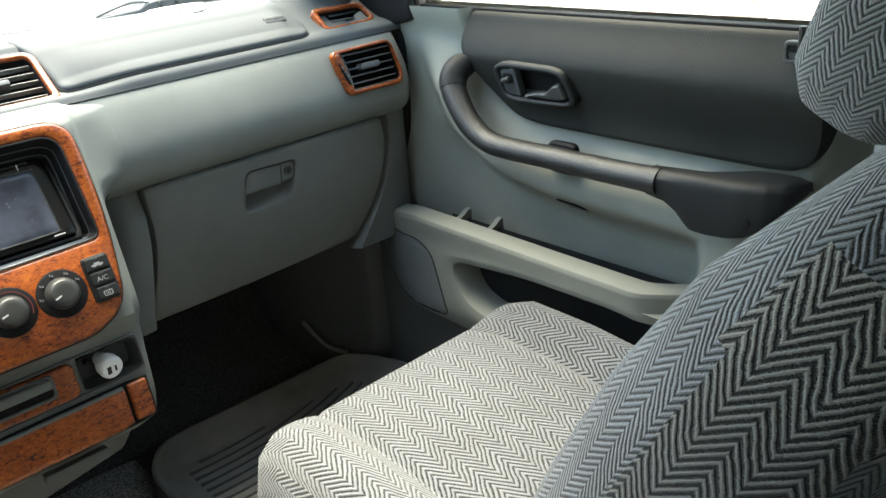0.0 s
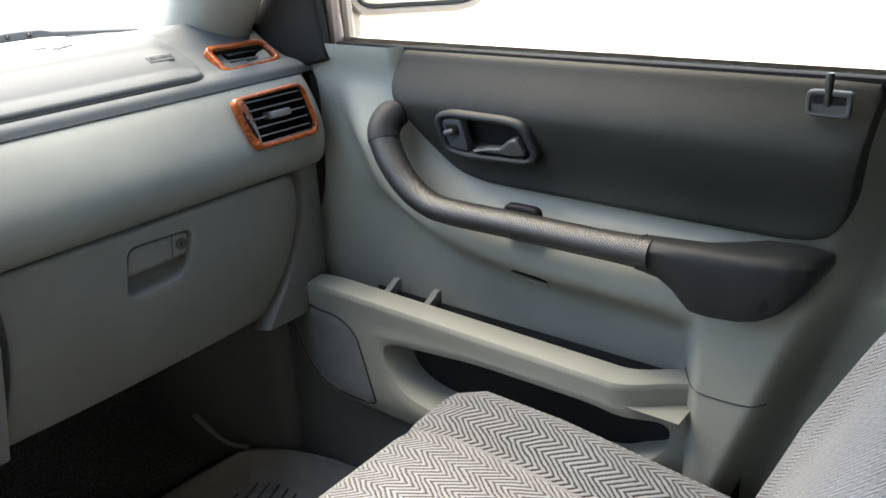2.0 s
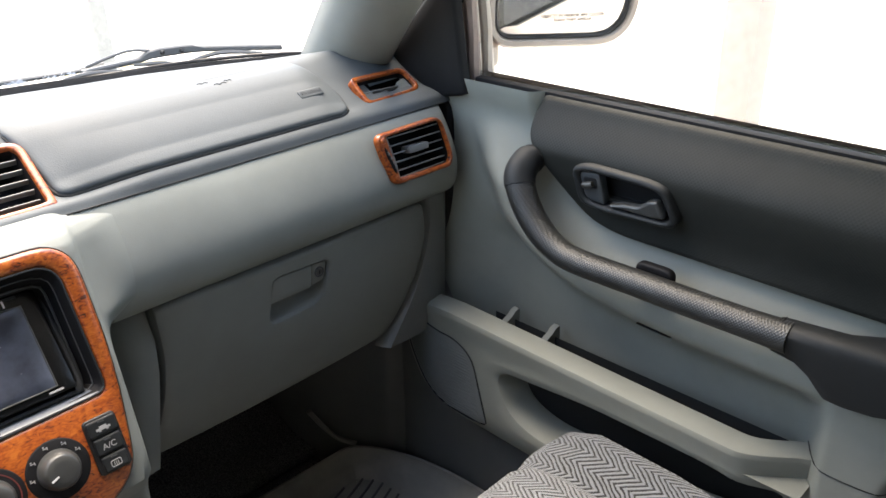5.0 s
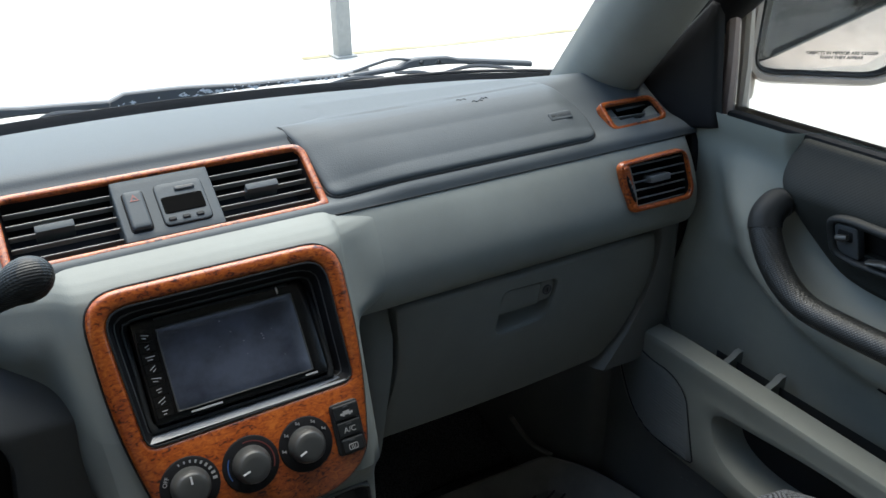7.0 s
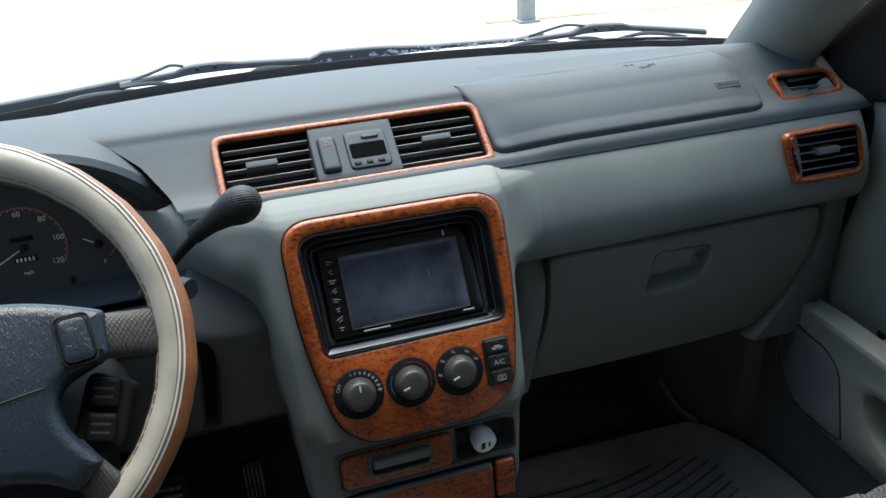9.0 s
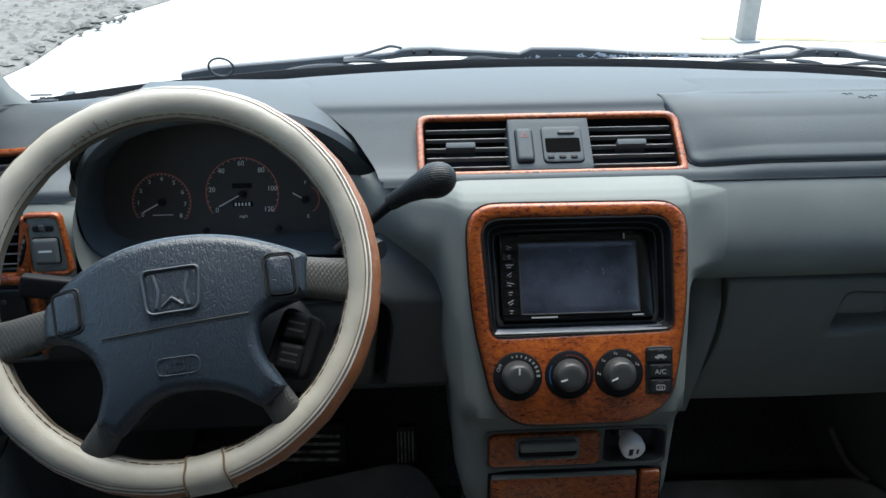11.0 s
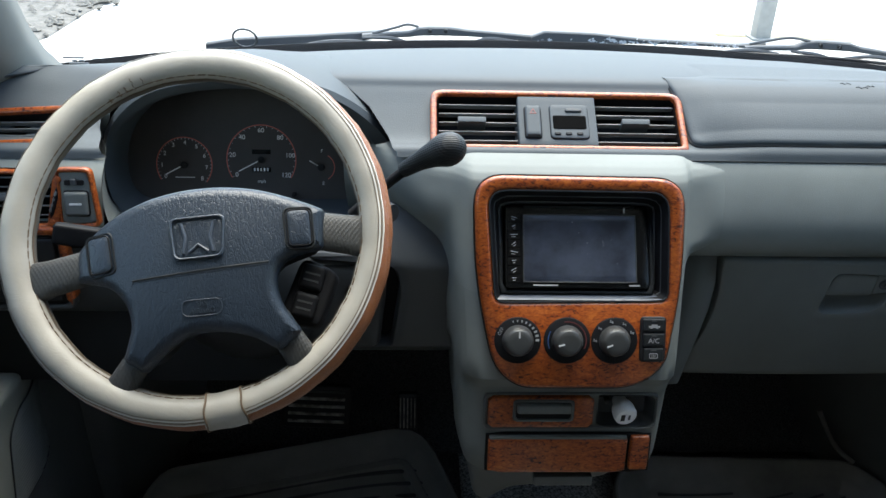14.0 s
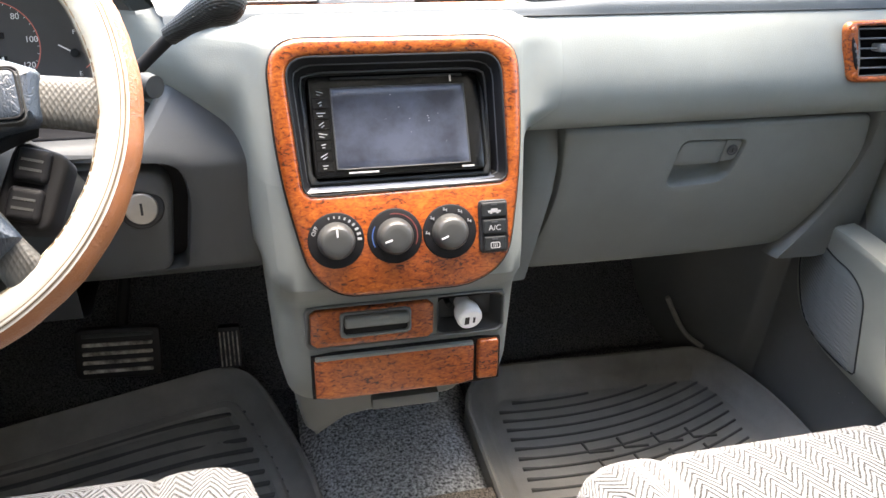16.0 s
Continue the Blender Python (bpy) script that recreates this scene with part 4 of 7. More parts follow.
bm = bmesh.new()
patch(bm, rounded([(-0.0420, -0.0035, 0.003), (0.0165, -0.0035, 0.001), (0.0190, 0.0245, 0.001), (-0.0345, 0.0265, 0.010)]), latch_at, 0.0012, 0.0012, 64, (0.6, 0.3))
part("latch", bm, M_GLOVE, glove, "grey latch paddle")
bm = bmesh.new()
grid(bm, [[latch_at(lerp(-0.041, 0.016, k / 6), v, h) for v, h in ((-0.003, 0.0), (-0.0045, -0.008), (-0.002, -0.016))] for k in range(7)])
part("latch_underside", bm, M_DARK, glove)
bm = bmesh.new()
patch(bm, rounded([(0.0178, -0.0030, 0.001), (0.0375, -0.0015, 0.006), (0.0422, 0.0235, 0.008), (0.0203, 0.0243, 0.001)]), latch_at, -0.0004, 0.0010, 48, (0.6, 0.3))
part("lock_plate", bm, M_GLOVE, glove)
lm = Matrix.Translation(latch_at(0.0302, 0.0115, -0.0008)) @ axes((0, 0, 0), (1, 0, 0), (0, -0.06, 1.0))
bm = bmesh.new()
disc(bm, lm, 0.0068, 0, 0.0020, 24, 0.0006, 0.0046)
part("lock_ring", bm, M_DARK, glove)
bm = bmesh.new()
disc(bm, lm, 0.0045, 0, 0.0016, 20, 0.0004)
part("latch_lock", bm, M_KNOB, glove)
bm = bmesh.new()
box(bm, (-0.0006, -0.0025, 0.0012), (0.0006, 0.0025, 0.0019), lm)
part("key_slot", bm, M_MATT, glove, smooth=False)
# dark body behind the glovebox and the rounded filler beside it
bm = bmesh.new()
rows = [[(x, y + 0.03, z) for x in (0.135, 0.19, 0.21, 0.40, 0.60, 0.66, 0.72)] for y, z in ((1.135, 1.0), (1.148, 0.98), (1.142, 0.90), (1.156, 0.81), (1.175, 0.795), (1.30, 0.79))]
grid(bm, rows)
part("lower_body", bm, M_DARK, dash, "dark inner dash body")
bm = bmesh.new()
rows = []
for z in (0.988, 0.975, 0.955, 0.92, 0.88, 0.84, 0.803):
    s = table_at([(0.80, -0.024), (0.90, -0.006), (0.94, 0.0), (0.988, 0.0)], z)
    t = ease(0.992, 0.94, z)
    rows.append([(0.170 + s * 0.9, 1.19, z), (0.172 + s * 0.9, lerp(1.165, 1.15, t), z), (0.182 + s, lerp(1.158, 1.139, t), z), (0.196 + s, lerp(1.152, 1.134, t), z), (0.212 + s, lerp(1.150, 1.136, t), z), (0.2145 + s, 1.165, z)])
grid(bm, rows)
part("stack_filler", bm, M_GLOVE, dash, "rounded grey filler beside the glovebox")
bm = bmesh.new()
grid(bm, [[(0.606 - e, 1.162 + 0.004 * k, z), (0.609 - e, 1.150 + 0.004 * k, z), (0.616 - e, 1.141 + 0.003 * k, z), (0.636 - 0.6 * e, 1.138 + 0.003 * k, z), (0.652, 1.146 + 0.004 * k, z), (0.660, 1.165 + 0.005 * k, z), (0.663, 1.20, z), (0.664, 1.26, z)] for z, k, e in ((0.998, 0, 0.002), (0.975, 0.1, -0.002), (0.95, 0.2, -0.001), (0.92, 0.4, 0.006), (0.89, 0.6, 0.016), (0.86, 0.9, 0.030), (0.835, 1.1, 0.045), (0.81, 1.3, 0.063), (0.79, 1.5, 0.078))])
part("end_cap", bm, M_LOWER, dash, "grey dash end cap")

# instrument hood
bm = bmesh.new()
hood_o = rounded([(-0.542, 0.988, 0.05), (-0.165, 0.990, 0.02), (-0.168, 1.095, 0.06), (-0.245, 1.178, 0.08), (-0.36, 1.198, 0.10), (-0.478, 1.178, 0.08), (-0.548, 1.100, 0.06)])
hood_i = rounded([(-0.530, 1.000, 0.050), (-0.205, 1.005, 0.045), (-0.200, 1.090, 0.05), (-0.262, 1.160, 0.07), (-0.36, 1.176, 0.08), (-0.462, 1.160, 0.07), (-0.536, 1.090, 0.05)])
co = (-0.37, 1.085)
lo, li = polar(hood_o, co, 96), polar(hood_i, co, 96)


def hood_pt(p, y):
    return Vector((p.x, y - 0.035 * max(0.0, (p.y - 1.10) / 0.1) + (0.0 if p.y > 1.06 else 0.0), p.y))


back = [Vector((-0.37 + (p.x + 0.37) * 1.02, 1.165 if p.y > 1.165 else p.y)) for p in lo]
grid(bm, [[hood_pt(p, y) for p in lp] for lp, y in ((back, 1.42), (lo, 1.33), (lo, 1.26), (grow(lo, -0.002), 1.225), (grow(lo, -0.008), 1.217), (grow(li, 0.004), 1.218), (li, 1.224), (grow(li, -0.004), 1.27), (grow(li, -0.008), 1.315))], close_v=True)
hood = part("instrument_hood", bm, M_PAD, dash, "dark curved instrument hood")
IC = axes((-0.36, 1.285, 1.075), (1, 0, 0), (0, 0.35, 1.0))
bm = bmesh.new()
plate(bm, rrect(-0.19, -0.085, 0.17, 0.10, 0.03), IC, 0.001, -0.02)
part("instrument_face", bm, M_FACE, hood, "black instrument face with white dials")


def arc(m, r, w, a0, a1, mat, nm="dial_ring", h=0.0015, n=48):
    b = bmesh.new()
    grid(b, [[m @ Vector((q * math.cos(radians(lerp(a0, a1, k / n))), q * math.sin(radians(lerp(a0, a1, k / n))), h)) for q in (r - w, r)] for k in range(n + 1)])
    part(nm, b, mat, hood, smooth=False)


def needle(m, r, a, h=0.004):
    b = bmesh.new()
    box(b, (-0.004, -0.0007, h), (r, 0.0007, h + 0.001), m @ Matrix.Rotation(radians(a), 4, 'Z'))
    part("needle", b, M_PRINT, hood, smooth=False)
    b = bmesh.new()
    disc(b, m, 0.0045, 0.001, h + 0.002, 20)
    part("needle_cap", b, M_CHAR, hood)


def dial(cx, cy, r, marks, a0, a1, na, size):
    m = IC @ Matrix.Translation((cx, cy, 0))
    arc(m, r, 0.0012, a0, a1, M_RING)
    for k, s in enumerate(marks):
        a = radians(lerp(a0, a1, k / (len(marks) - 1)))
        lettering(s, m @ Matrix.Translation(((r - 0.0075) * math.cos(a), (r - 0.0075) * math.sin(a), 0.0015)), size, M_PRINT, hood, "dial_number")
    for k in range(4 * (len(marks) - 1) + 1):
        a = radians(lerp(a0, a1, k / (4 * (len(marks) - 1))))
        b = bmesh.new()
        box(b, (r - 0.0032, -0.0002, 0.001), (r - 0.0014, 0.0002, 0.0016), m @ Matrix.Rotation(a, 4, 'Z'))
        part("dial_tick", b, M_PRINT, hood, smooth=False)
    needle(m, r * 0.72, na)
    return m


tm = dial(-0.097, -0.030, 0.036, "0 1 2 3 4 5 6 7 8".split(), 212, -38, 208, 0.0075)
sm = dial(0.002, -0.022, 0.045, "0 20 40 60 80 100 120".split(), 212, -32, 208, 0.0085)
lettering("mph", sm @ Matrix.Translation((0, -0.028, 0.0015)), 0.0058, M_PRINT, hood, "dial_lettering")
for q in (-0.013, 0.010):
    bm = bmesh.new()
    box(bm, (-0.012, q - 0.003, 0.001), (0.012, q + 0.003, 0.0015), sm)
    part("odometer_window", bm, M_GLOSS, hood, smooth=False)
for k in range(5):
    bm = bmesh.new()
    box(bm, (-0.010 + 0.0042 * k, -0.0150, 0.0015), (-0.0078 + 0.0042 * k, -0.0110, 0.0018), sm)
    part("odometer_bar", bm, M_PRINT, hood, smooth=False)
bm = bmesh.new()
box(bm, (-0.012, -0.0165, 0.001), (0.013, -0.0155, 0.0015), tm)
part("dial_bar", bm, M_PRINT, hood, smooth=False)
fm = IC @ Matrix.Translation((0.079, -0.031, 0))
arc(fm, 0.018, 0.0011, 60, -60, M_RING)
needle(fm, 0.017, 150)
lettering("F", fm @ Matrix.Translation((0.001, 0.021, 0.0015)), 0.0062, M_PRINT, hood, "dial_lettering")
lettering("E", fm @ Matrix.Translation((0.003, -0.021, 0.0015)), 0.0062, M_PRINT, hood, "dial_lettering")
lettering("P\nR\nN\nD\n2\n1", IC @ Matrix.Translation((0.110, -0.028, 0.0015)), 0.0062, M_PRINT, hood, "gear_lettering")
am = IC @ Matrix.Translation((0.135, -0.031, 0))
arc(am, 0.016, 0.0007, 240, 120, M_RING)
needle(am, 0.014, 220)
for q in (-0.044, 0.045):
    bm = bmesh.new()
    disc(bm, IC @ Matrix.Translation((q, -0.066, 0)), 0.0035, 0, 0.012, 16, 0.001)
    part("reset_knob", bm, M_BLACK, hood)

# driver's side fascia
bm = bmesh.new()
def driver_skin(x, z):
    """Front of the driver's fascia: y at a place, rolling back at the door and under at the foot."""
    y = table_at([(0.90, 1.150), (0.92, 1.118), (0.94, 1.104), (0.96, 1.100), (1.04, 1.103), (1.09, 1.118), (1.117, 1.151)], z)
    return y + 0.03 * ease(-0.66, -0.72, x) * ease(1.117, 1.09, z)


CLUSTER_EDGE = [(1.117, -0.505), (1.08, -0.504), (1.05, -0.501), (1.035, -0.498)]
zl = [1.034, 1.04, 1.05, 1.0625, 1.075, 1.085, 1.095, 1.1, 1.105, 1.1095]
grid(bm, [[(lerp(-0.76, table_at(CLUSTER_EDGE, z), k / 60), driver_skin(lerp(-0.76, -0.503, k / 60), z) + 0.004 * ease(56, 60, k), z) for z in zl] for k in range(61)])
cut(bm, lambda c: -0.644 < c.x < -0.557 and 1.050 < c.z < 1.098)
part("driver_fascia", bm, M_LIGHT, dash, "light grey driver-side fascia")
# Below the light fascia a darker grey paints the shade where it rolls under.
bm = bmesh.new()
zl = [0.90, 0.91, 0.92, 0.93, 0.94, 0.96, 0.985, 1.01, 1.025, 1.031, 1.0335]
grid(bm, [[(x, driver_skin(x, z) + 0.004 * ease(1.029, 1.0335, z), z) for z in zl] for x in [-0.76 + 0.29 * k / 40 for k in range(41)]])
part("driver_lower_fascia", bm, M_BOLSTER, dash, "lower driver fascia, grey darkened for the shade of its roll")
# grey wall running from the fascia round and under the instrument hood
front = curve_pts([(-0.505, 1.1455, 1.1095), (-0.504, 1.119, 1.085), (-0.502, 1.109, 1.058), (-0.496, 1.107, 1.035), (-0.482, 1.108, 1.015), (-0.460, 1.110, 1.000), (-0.420, 1.114, 0.990), (-0.340, 1.12, 0.984), (-0.230, 1.13, 0.982)], 6)
rim_edge = curve_pts([(-0.540, 1.222, 1.1095), (-0.5425, 1.220, 1.085), (-0.543, 1.220, 1.055), (-0.541, 1.220, 1.035), (-0.533, 1.220, 1.014), (-0.519, 1.220, 1.000), (-0.490, 1.220, 0.990), (-0.360, 1.22, 0.987), (-0.230, 1.22, 0.986)], 6)
bm = bmesh.new()
grid(bm, [[a.lerp(b, t) + Vector((0.006, -0.004, 0.0)) * math.sin(math.pi * t) for t in (0, 0.05, 0.12, 0.25, 0.4, 0.6, 0.8, 1)] for a, b in zip(front, rim_edge)])
part("cluster_surround", bm, M_GLOVE, dash, "grey wall curving under the instruments")
bm = bmesh.new()
PAD_LINE = [(1.139, 1.1090), (1.143, 1.1135), (1.153, 1.1185), (1.18, 1.1270), (1.214, 1.1485), (1.222, 1.1530)]
grid(bm, [[(-0.5045 - 0.457 * (y - 1.1455), y, lerp(1.106, table_at(PAD_LINE, y), t)) for t in (0, 0.5, 1)] for y in [1.141 + 0.0081 * k for k in range(11)]])
part("pad_return", bm, M_PAD, dash)
V = axes((-0.525, 1.104, 1.077), (1, 0.03, 0), (0, 0.20, 0.95))
bm = bmesh.new()
ring(bm, rounded([(-0.020, 0.033, 0.004), (0.016, 0.033, 0.008), (0.022, -0.033, 0.008), (-0.020, -0.033, 0.004)]), rounded([(-0.0185, 0.0285, 0.002), (0.0125, 0.0285, 0.006), (0.0180, -0.0285, 0.006), (-0.0185, -0.0285, 0.002)]), V, 0.0055, 0, 0.0014, 120, -0.004)
swp = part("switch_bezel", bm, M_WOOD, dash, "burl wood mirror-switch bezel")
bm = bmesh.new()
plate(bm, rounded([(-0.0190, 0.0290, 0.002), (0.0130, 0.0290, 0.006), (0.0185, -0.0290, 0.006), (-0.0190, -0.0290, 0.002)]), V, 0.003, -0.01)
part("switch_plate", bm, M_GLOVE, swp)
bm = bmesh.new()
plate(bm, rrect(-0.0152, -0.0205, 0.0120, 0.0085, 0.004), V, 0.0045, 0.0, 0.001)
part("switch_gap", bm, M_MATT, swp)
bm = bmesh.new()
plate(bm, rrect(-0.0140, -0.0192, 0.0108, 0.0072, 0.003), V, 0.0085, 0.0, 0.0022)
part("mirror_switch", bm, M_LOWER, swp, "dark grey mirror adjusting pad")
bm = bmesh.new()
plate(bm, rrect(-0.0130, 0.0140, 0.0080, 0.0200, 0.002), V, 0.0045, 0.0, 0.001)
part("selector_slot", bm, M_MATT, swp)
bm = bmesh.new()
plate(bm, rrect(-0.0055, 0.0145, 0.0005, 0.0215, 0.001), V, 0.0075, 0.0, 0.001)
part("selector_knob", bm, M_DARK, swp)
bm = bmesh.new()
box(bm, (-0.008, -0.0070, 0.0083), (0.005, -0.0048, 0.0089), V)
part("switch_bar", bm, M_MARK, swp, smooth=False)
V = axes((-0.603, 1.092, 0.996), (1, 0.03, 0), (0, 0.10, 1.0))
bm = bmesh.new()
ring(bm, rrect(-0.058, -0.052, 0.060, 0.050, 0.008), rrect(-0.046, -0.044, 0.050, 0.040, 0.004), V, 0.008, 0, 0.003, 64, -0.01)
cut(bm, lambda c: c.z < 0.958)
swl = part("lower_switch_bezel", bm, M_WOOD, dash, "burl wood lower switch bezel")
bm = bmesh.new()
ring(bm, rrect(-0.056, -0.051, 0.058, 0.048, 0.008), rrect(-0.048, -0.045, 0.051, 0.041, 0.004), V, 0.0055, 0, 0.002, 96, -0.01)
part("bezel_foot", bm, M_BOLSTER, swl, "dark grey lower edge of the bezel")
bm = bmesh.new()
plate(bm, rrect(-0.048, -0.046, 0.052, 0.042, 0.003), V, 0.002, -0.01)
part("switch_plate", bm, M_CHAR, swl)
for q in (-0.044, 0.004):
    for r in (-0.040, 0.000):
        bm = bmesh.new()
        plate(bm, rrect(q, r, q + 0.042, r + 0.036, 0.003), V, 0.007, 0.0, 0.002)
        part("rocker_switch", bm, M_BLACK, swl)
        bm = bmesh.new()
        disc(bm, V @ Matrix.Translation((q + 0.021, r + 0.022, 0.0065)), 0.0028, 0, 0.0012, 14, 0.0003)
        part("switch_mark", bm, M_DARK, swl)

# lower driver dash and the recessed lock panel
# Dark knee panel colours carry the shade under the dash.
bm = bmesh.new()
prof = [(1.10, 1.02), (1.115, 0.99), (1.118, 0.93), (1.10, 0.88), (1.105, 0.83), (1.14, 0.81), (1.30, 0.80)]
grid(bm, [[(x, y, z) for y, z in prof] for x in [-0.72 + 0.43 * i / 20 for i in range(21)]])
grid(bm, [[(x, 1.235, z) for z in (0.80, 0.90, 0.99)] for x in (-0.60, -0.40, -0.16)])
part("knee_panel", bm, M_CHAR, dash, "driver knee panel, charcoal standing in for its shade")
LP = axes((-0.226, 1.128, 0.937), (1, 0.0, 0), (0, -0.10, 1.0))


def bolster_at(u, v, h):
    """The knee panel: rounded back into the wing above and under at its foot."""
    return LP @ Vector((u, v, h - 1.05 * max(0.0, v - 0.048) ** 1.15 * 1.3 - 0.9 * max(0.0, -0.075 - v)))


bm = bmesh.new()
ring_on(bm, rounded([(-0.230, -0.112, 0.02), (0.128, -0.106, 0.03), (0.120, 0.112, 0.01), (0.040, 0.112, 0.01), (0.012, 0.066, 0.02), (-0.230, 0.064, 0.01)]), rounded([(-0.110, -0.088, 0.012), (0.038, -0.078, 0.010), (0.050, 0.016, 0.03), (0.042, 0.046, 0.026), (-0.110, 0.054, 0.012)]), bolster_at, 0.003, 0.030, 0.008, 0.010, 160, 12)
lockp = part("knee_bolster", bm, M_BOLSTER, dash, "knee panel round the lock recess, grey darkened for shade")
# Black floor paints the shadow band round the lock plate.
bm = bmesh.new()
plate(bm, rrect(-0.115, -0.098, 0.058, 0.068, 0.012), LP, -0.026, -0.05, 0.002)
part("lock_recess", bm, M_MATT, lockp, "recess round the ignition lock, black floor painting its shadow")
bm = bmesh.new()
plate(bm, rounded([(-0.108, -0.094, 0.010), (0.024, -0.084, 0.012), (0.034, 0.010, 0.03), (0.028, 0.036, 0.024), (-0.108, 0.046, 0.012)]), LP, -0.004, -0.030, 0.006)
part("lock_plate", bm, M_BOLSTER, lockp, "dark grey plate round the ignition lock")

# ---- stereo ----
stereo = thing("car_stereo", "black double-height touchscreen car stereo, switched off, in the centre bezel", "car stereo", (0.024, 1.085, 1.03))
SR = ST @ Matrix.Translation((0.023, 0.034, -0.026)) @ Matrix.Rotation(radians(-13), 4, 'X')
bm = bmesh.new()
ring(bm, rrect(-0.088, -0.053, 0.088, 0.056, 0.003), rrect(-0.083, -0.0485, 0.083, 0.0515, 0.002), SR, 0.013, 0, 0.0015, 72, -0.02)
part("stereo_frame", bm, M_CHAR, stereo, "matt black trim ring")
bm = bmesh.new()
plate(bm, rrect(-0.0815, -0.047, 0.0815, 0.050, 0.002), SR, 0.017, -0.02, 0.0015)
face = part("stereo_face", bm, M_GLOSS, stereo, "glossy black faceplate")
bm = bmesh.new()
plate(bm, rrect(-0.060, -0.040, 0.066, 0.0355, 0.001), SR, 0.0176, 0.01, 0.0004)
part("screen", bm, M_SCREEN, stereo, "dark dusty touchscreen with a bluish reflection put into its colour")
bm = bmesh.new()
ring(bm, rrect(-0.061, -0.041, 0.067, 0.0365, 0.001), rrect(-0.0597, -0.0397, 0.0657, 0.0352, 0.001), SR, 0.0182, 0, 0.0004, 64, 0.012)
part("screen_rim", bm, M_KNOB, stereo)
random.seed(11)
for k in range(10):
    u, v, r = random.triangular(-0.02, 0.062, 0.045), random.triangular(-0.036, 0.033, 0.01), random.uniform(0.00015, 0.0004)
    bm = bmesh.new()
    box(bm, (u - r * 1.6, v - r, 0.0174), (u + r * 1.6, v + r, 0.0179), SR)
    part("dust_speck", bm, M_DIM, stereo, smooth=False)
for k in range(8):
    v = 0.032 - 0.0098 * k
    bm = bmesh.new()
    box(bm, (-0.0785, v - 0.0047, 0.0165), (-0.0635, v + 0.0047, 0.0175), SR, 0.0003, 1)
    btn = part("side_button", bm, M_GLOSS, stereo)
    bm = bmesh.new()
    w = (0.004, 0.0025, 0.005, 0.0035, 0.005, 0.003, 0.0045, 0.003)[k]
    bmr = SR @ Matrix.Translation((-0.071, v, 0)) @ Matrix.Rotation(radians((-18, 22, 0, 35, -12, 8, 28, 0)[k]), 4, 'Z')
    box(bm, (-w * 0.8, 0.0004, 0.0174), (w * 0.8, 0.0012, 0.0178), bmr)
    box(bm, (-w * 0.6, -0.0022, 0.0174), (w * 0.35, -0.0015, 0.0178), bmr)
    part("button_bar", bm, M_DIM, btn, smooth=False)
bm = bmesh.new()
box(bm, (-0.060, 0.0435, 0.0166), (0.066, 0.0462, 0.0176), SR, 0.0004, 1)
part("disc_slot", bm, M_CHAR, stereo)
bm = bmesh.new()
box(bm, (0.0535, 0.0385, 0.0168), (0.0550, 0.0445, 0.0182), SR)
part("slot_mark", bm, M_MARK, stereo, smooth=False)
for x0, x1 in ((-0.050, -0.022), (0.058, 0.070)):
    bm = bmesh.new()
    box(bm, (x0, -0.0445, 0.0166), (x1, -0.0428, 0.0174), SR)
    part("maker_bar", bm, M_DIM, stereo, smooth=False)

# ---- charger in the socket ----
usb = thing("usb_charger", "white two-port plug-in charger in the dash socket", "charger", (0.088, 1.03, 0.845))
UM = TR @ Matrix.Translation((0.0885, -0.008, -0.020)) @ Matrix.Rotation(radians(16), 4, 'X') @ Matrix.Rotation(radians(6), 4, 'Y')
bm = bmesh.new()
prof = [(0.0085, -0.012), (0.0085, 0.006), (0.0100, 0.009), (0.0118, 0.012), (0.0135, 0.017), (0.0138, 0.026), (0.0130, 0.029), (0.0115, 0.0305)]
vs = grid(bm, [[UM @ Vector((q * math.cos(a), q * math.sin(a), h)) for a in (2 * math.pi * k / 36 for k in range(36))] for q, h in prof], close_v=True)
cap(bm, vs[-1])
part("charger_body", bm, M_WHITE, usb)
for x0, x1, y0, y1 in ((-0.0065, -0.0015, -0.0055, 0.0045), (0.0025, 0.0050, -0.0045, 0.0030)):
    bm = bmesh.new()
    box(bm, (x0, y0, 0.029), (x1, y1, 0.0308), UM)
    part("charger_port", bm, M_BLACK, usb, smooth=False)

# ---- steering wheel ----
WC = Vector((-0.3465, 0.917, 1.130))
WM = axes(WC, (1, 0, 0), (0, math.sin(radians(38)), math.cos(radians(38))))
wheel = thing("steering_wheel", "four-spoke steering wheel with beige and brown stitched leather cover", "steering wheel", tuple(WC))


def rim_pt(a, b, r0=0.1530, ra=0.0143, rb=0.0147):
    """a round the wheel, b round the rim."""
    r = r0 + ra * math.cos(b)
    return WM @ Vector((r * math.cos(a), r * math.sin(a), rb * math.sin(b)))


def twist(a):
    """The cover sits twisted: its brown outside shows more on one side."""
    return 26 * math.cos(a + radians(25))


def rim_band(b0, b1, nb, a0=0.0, a1=360.0, na=120, fat=0.0, tw0=0, tw1=0):
    b = bmesh.new()
    full = a1 - a0 >= 359.9
    rows = []
    for k in range(na if full else na + 1):
        a = radians(lerp(a0, a1, k / na))
        w = 0.0003 * math.sin(a * 23) + 0.0002 * math.sin(a * 51 + 1)
        rows.append([rim_pt(a, radians(lerp(b0 + tw0 * twist(a), b1 + tw1 * twist(a), j / nb)), 0.1530, 0.0143 + fat + w, 0.0147 + fat + w) for j in range(nb + 1)])
    grid(b, rows, close_u=full)
    return b


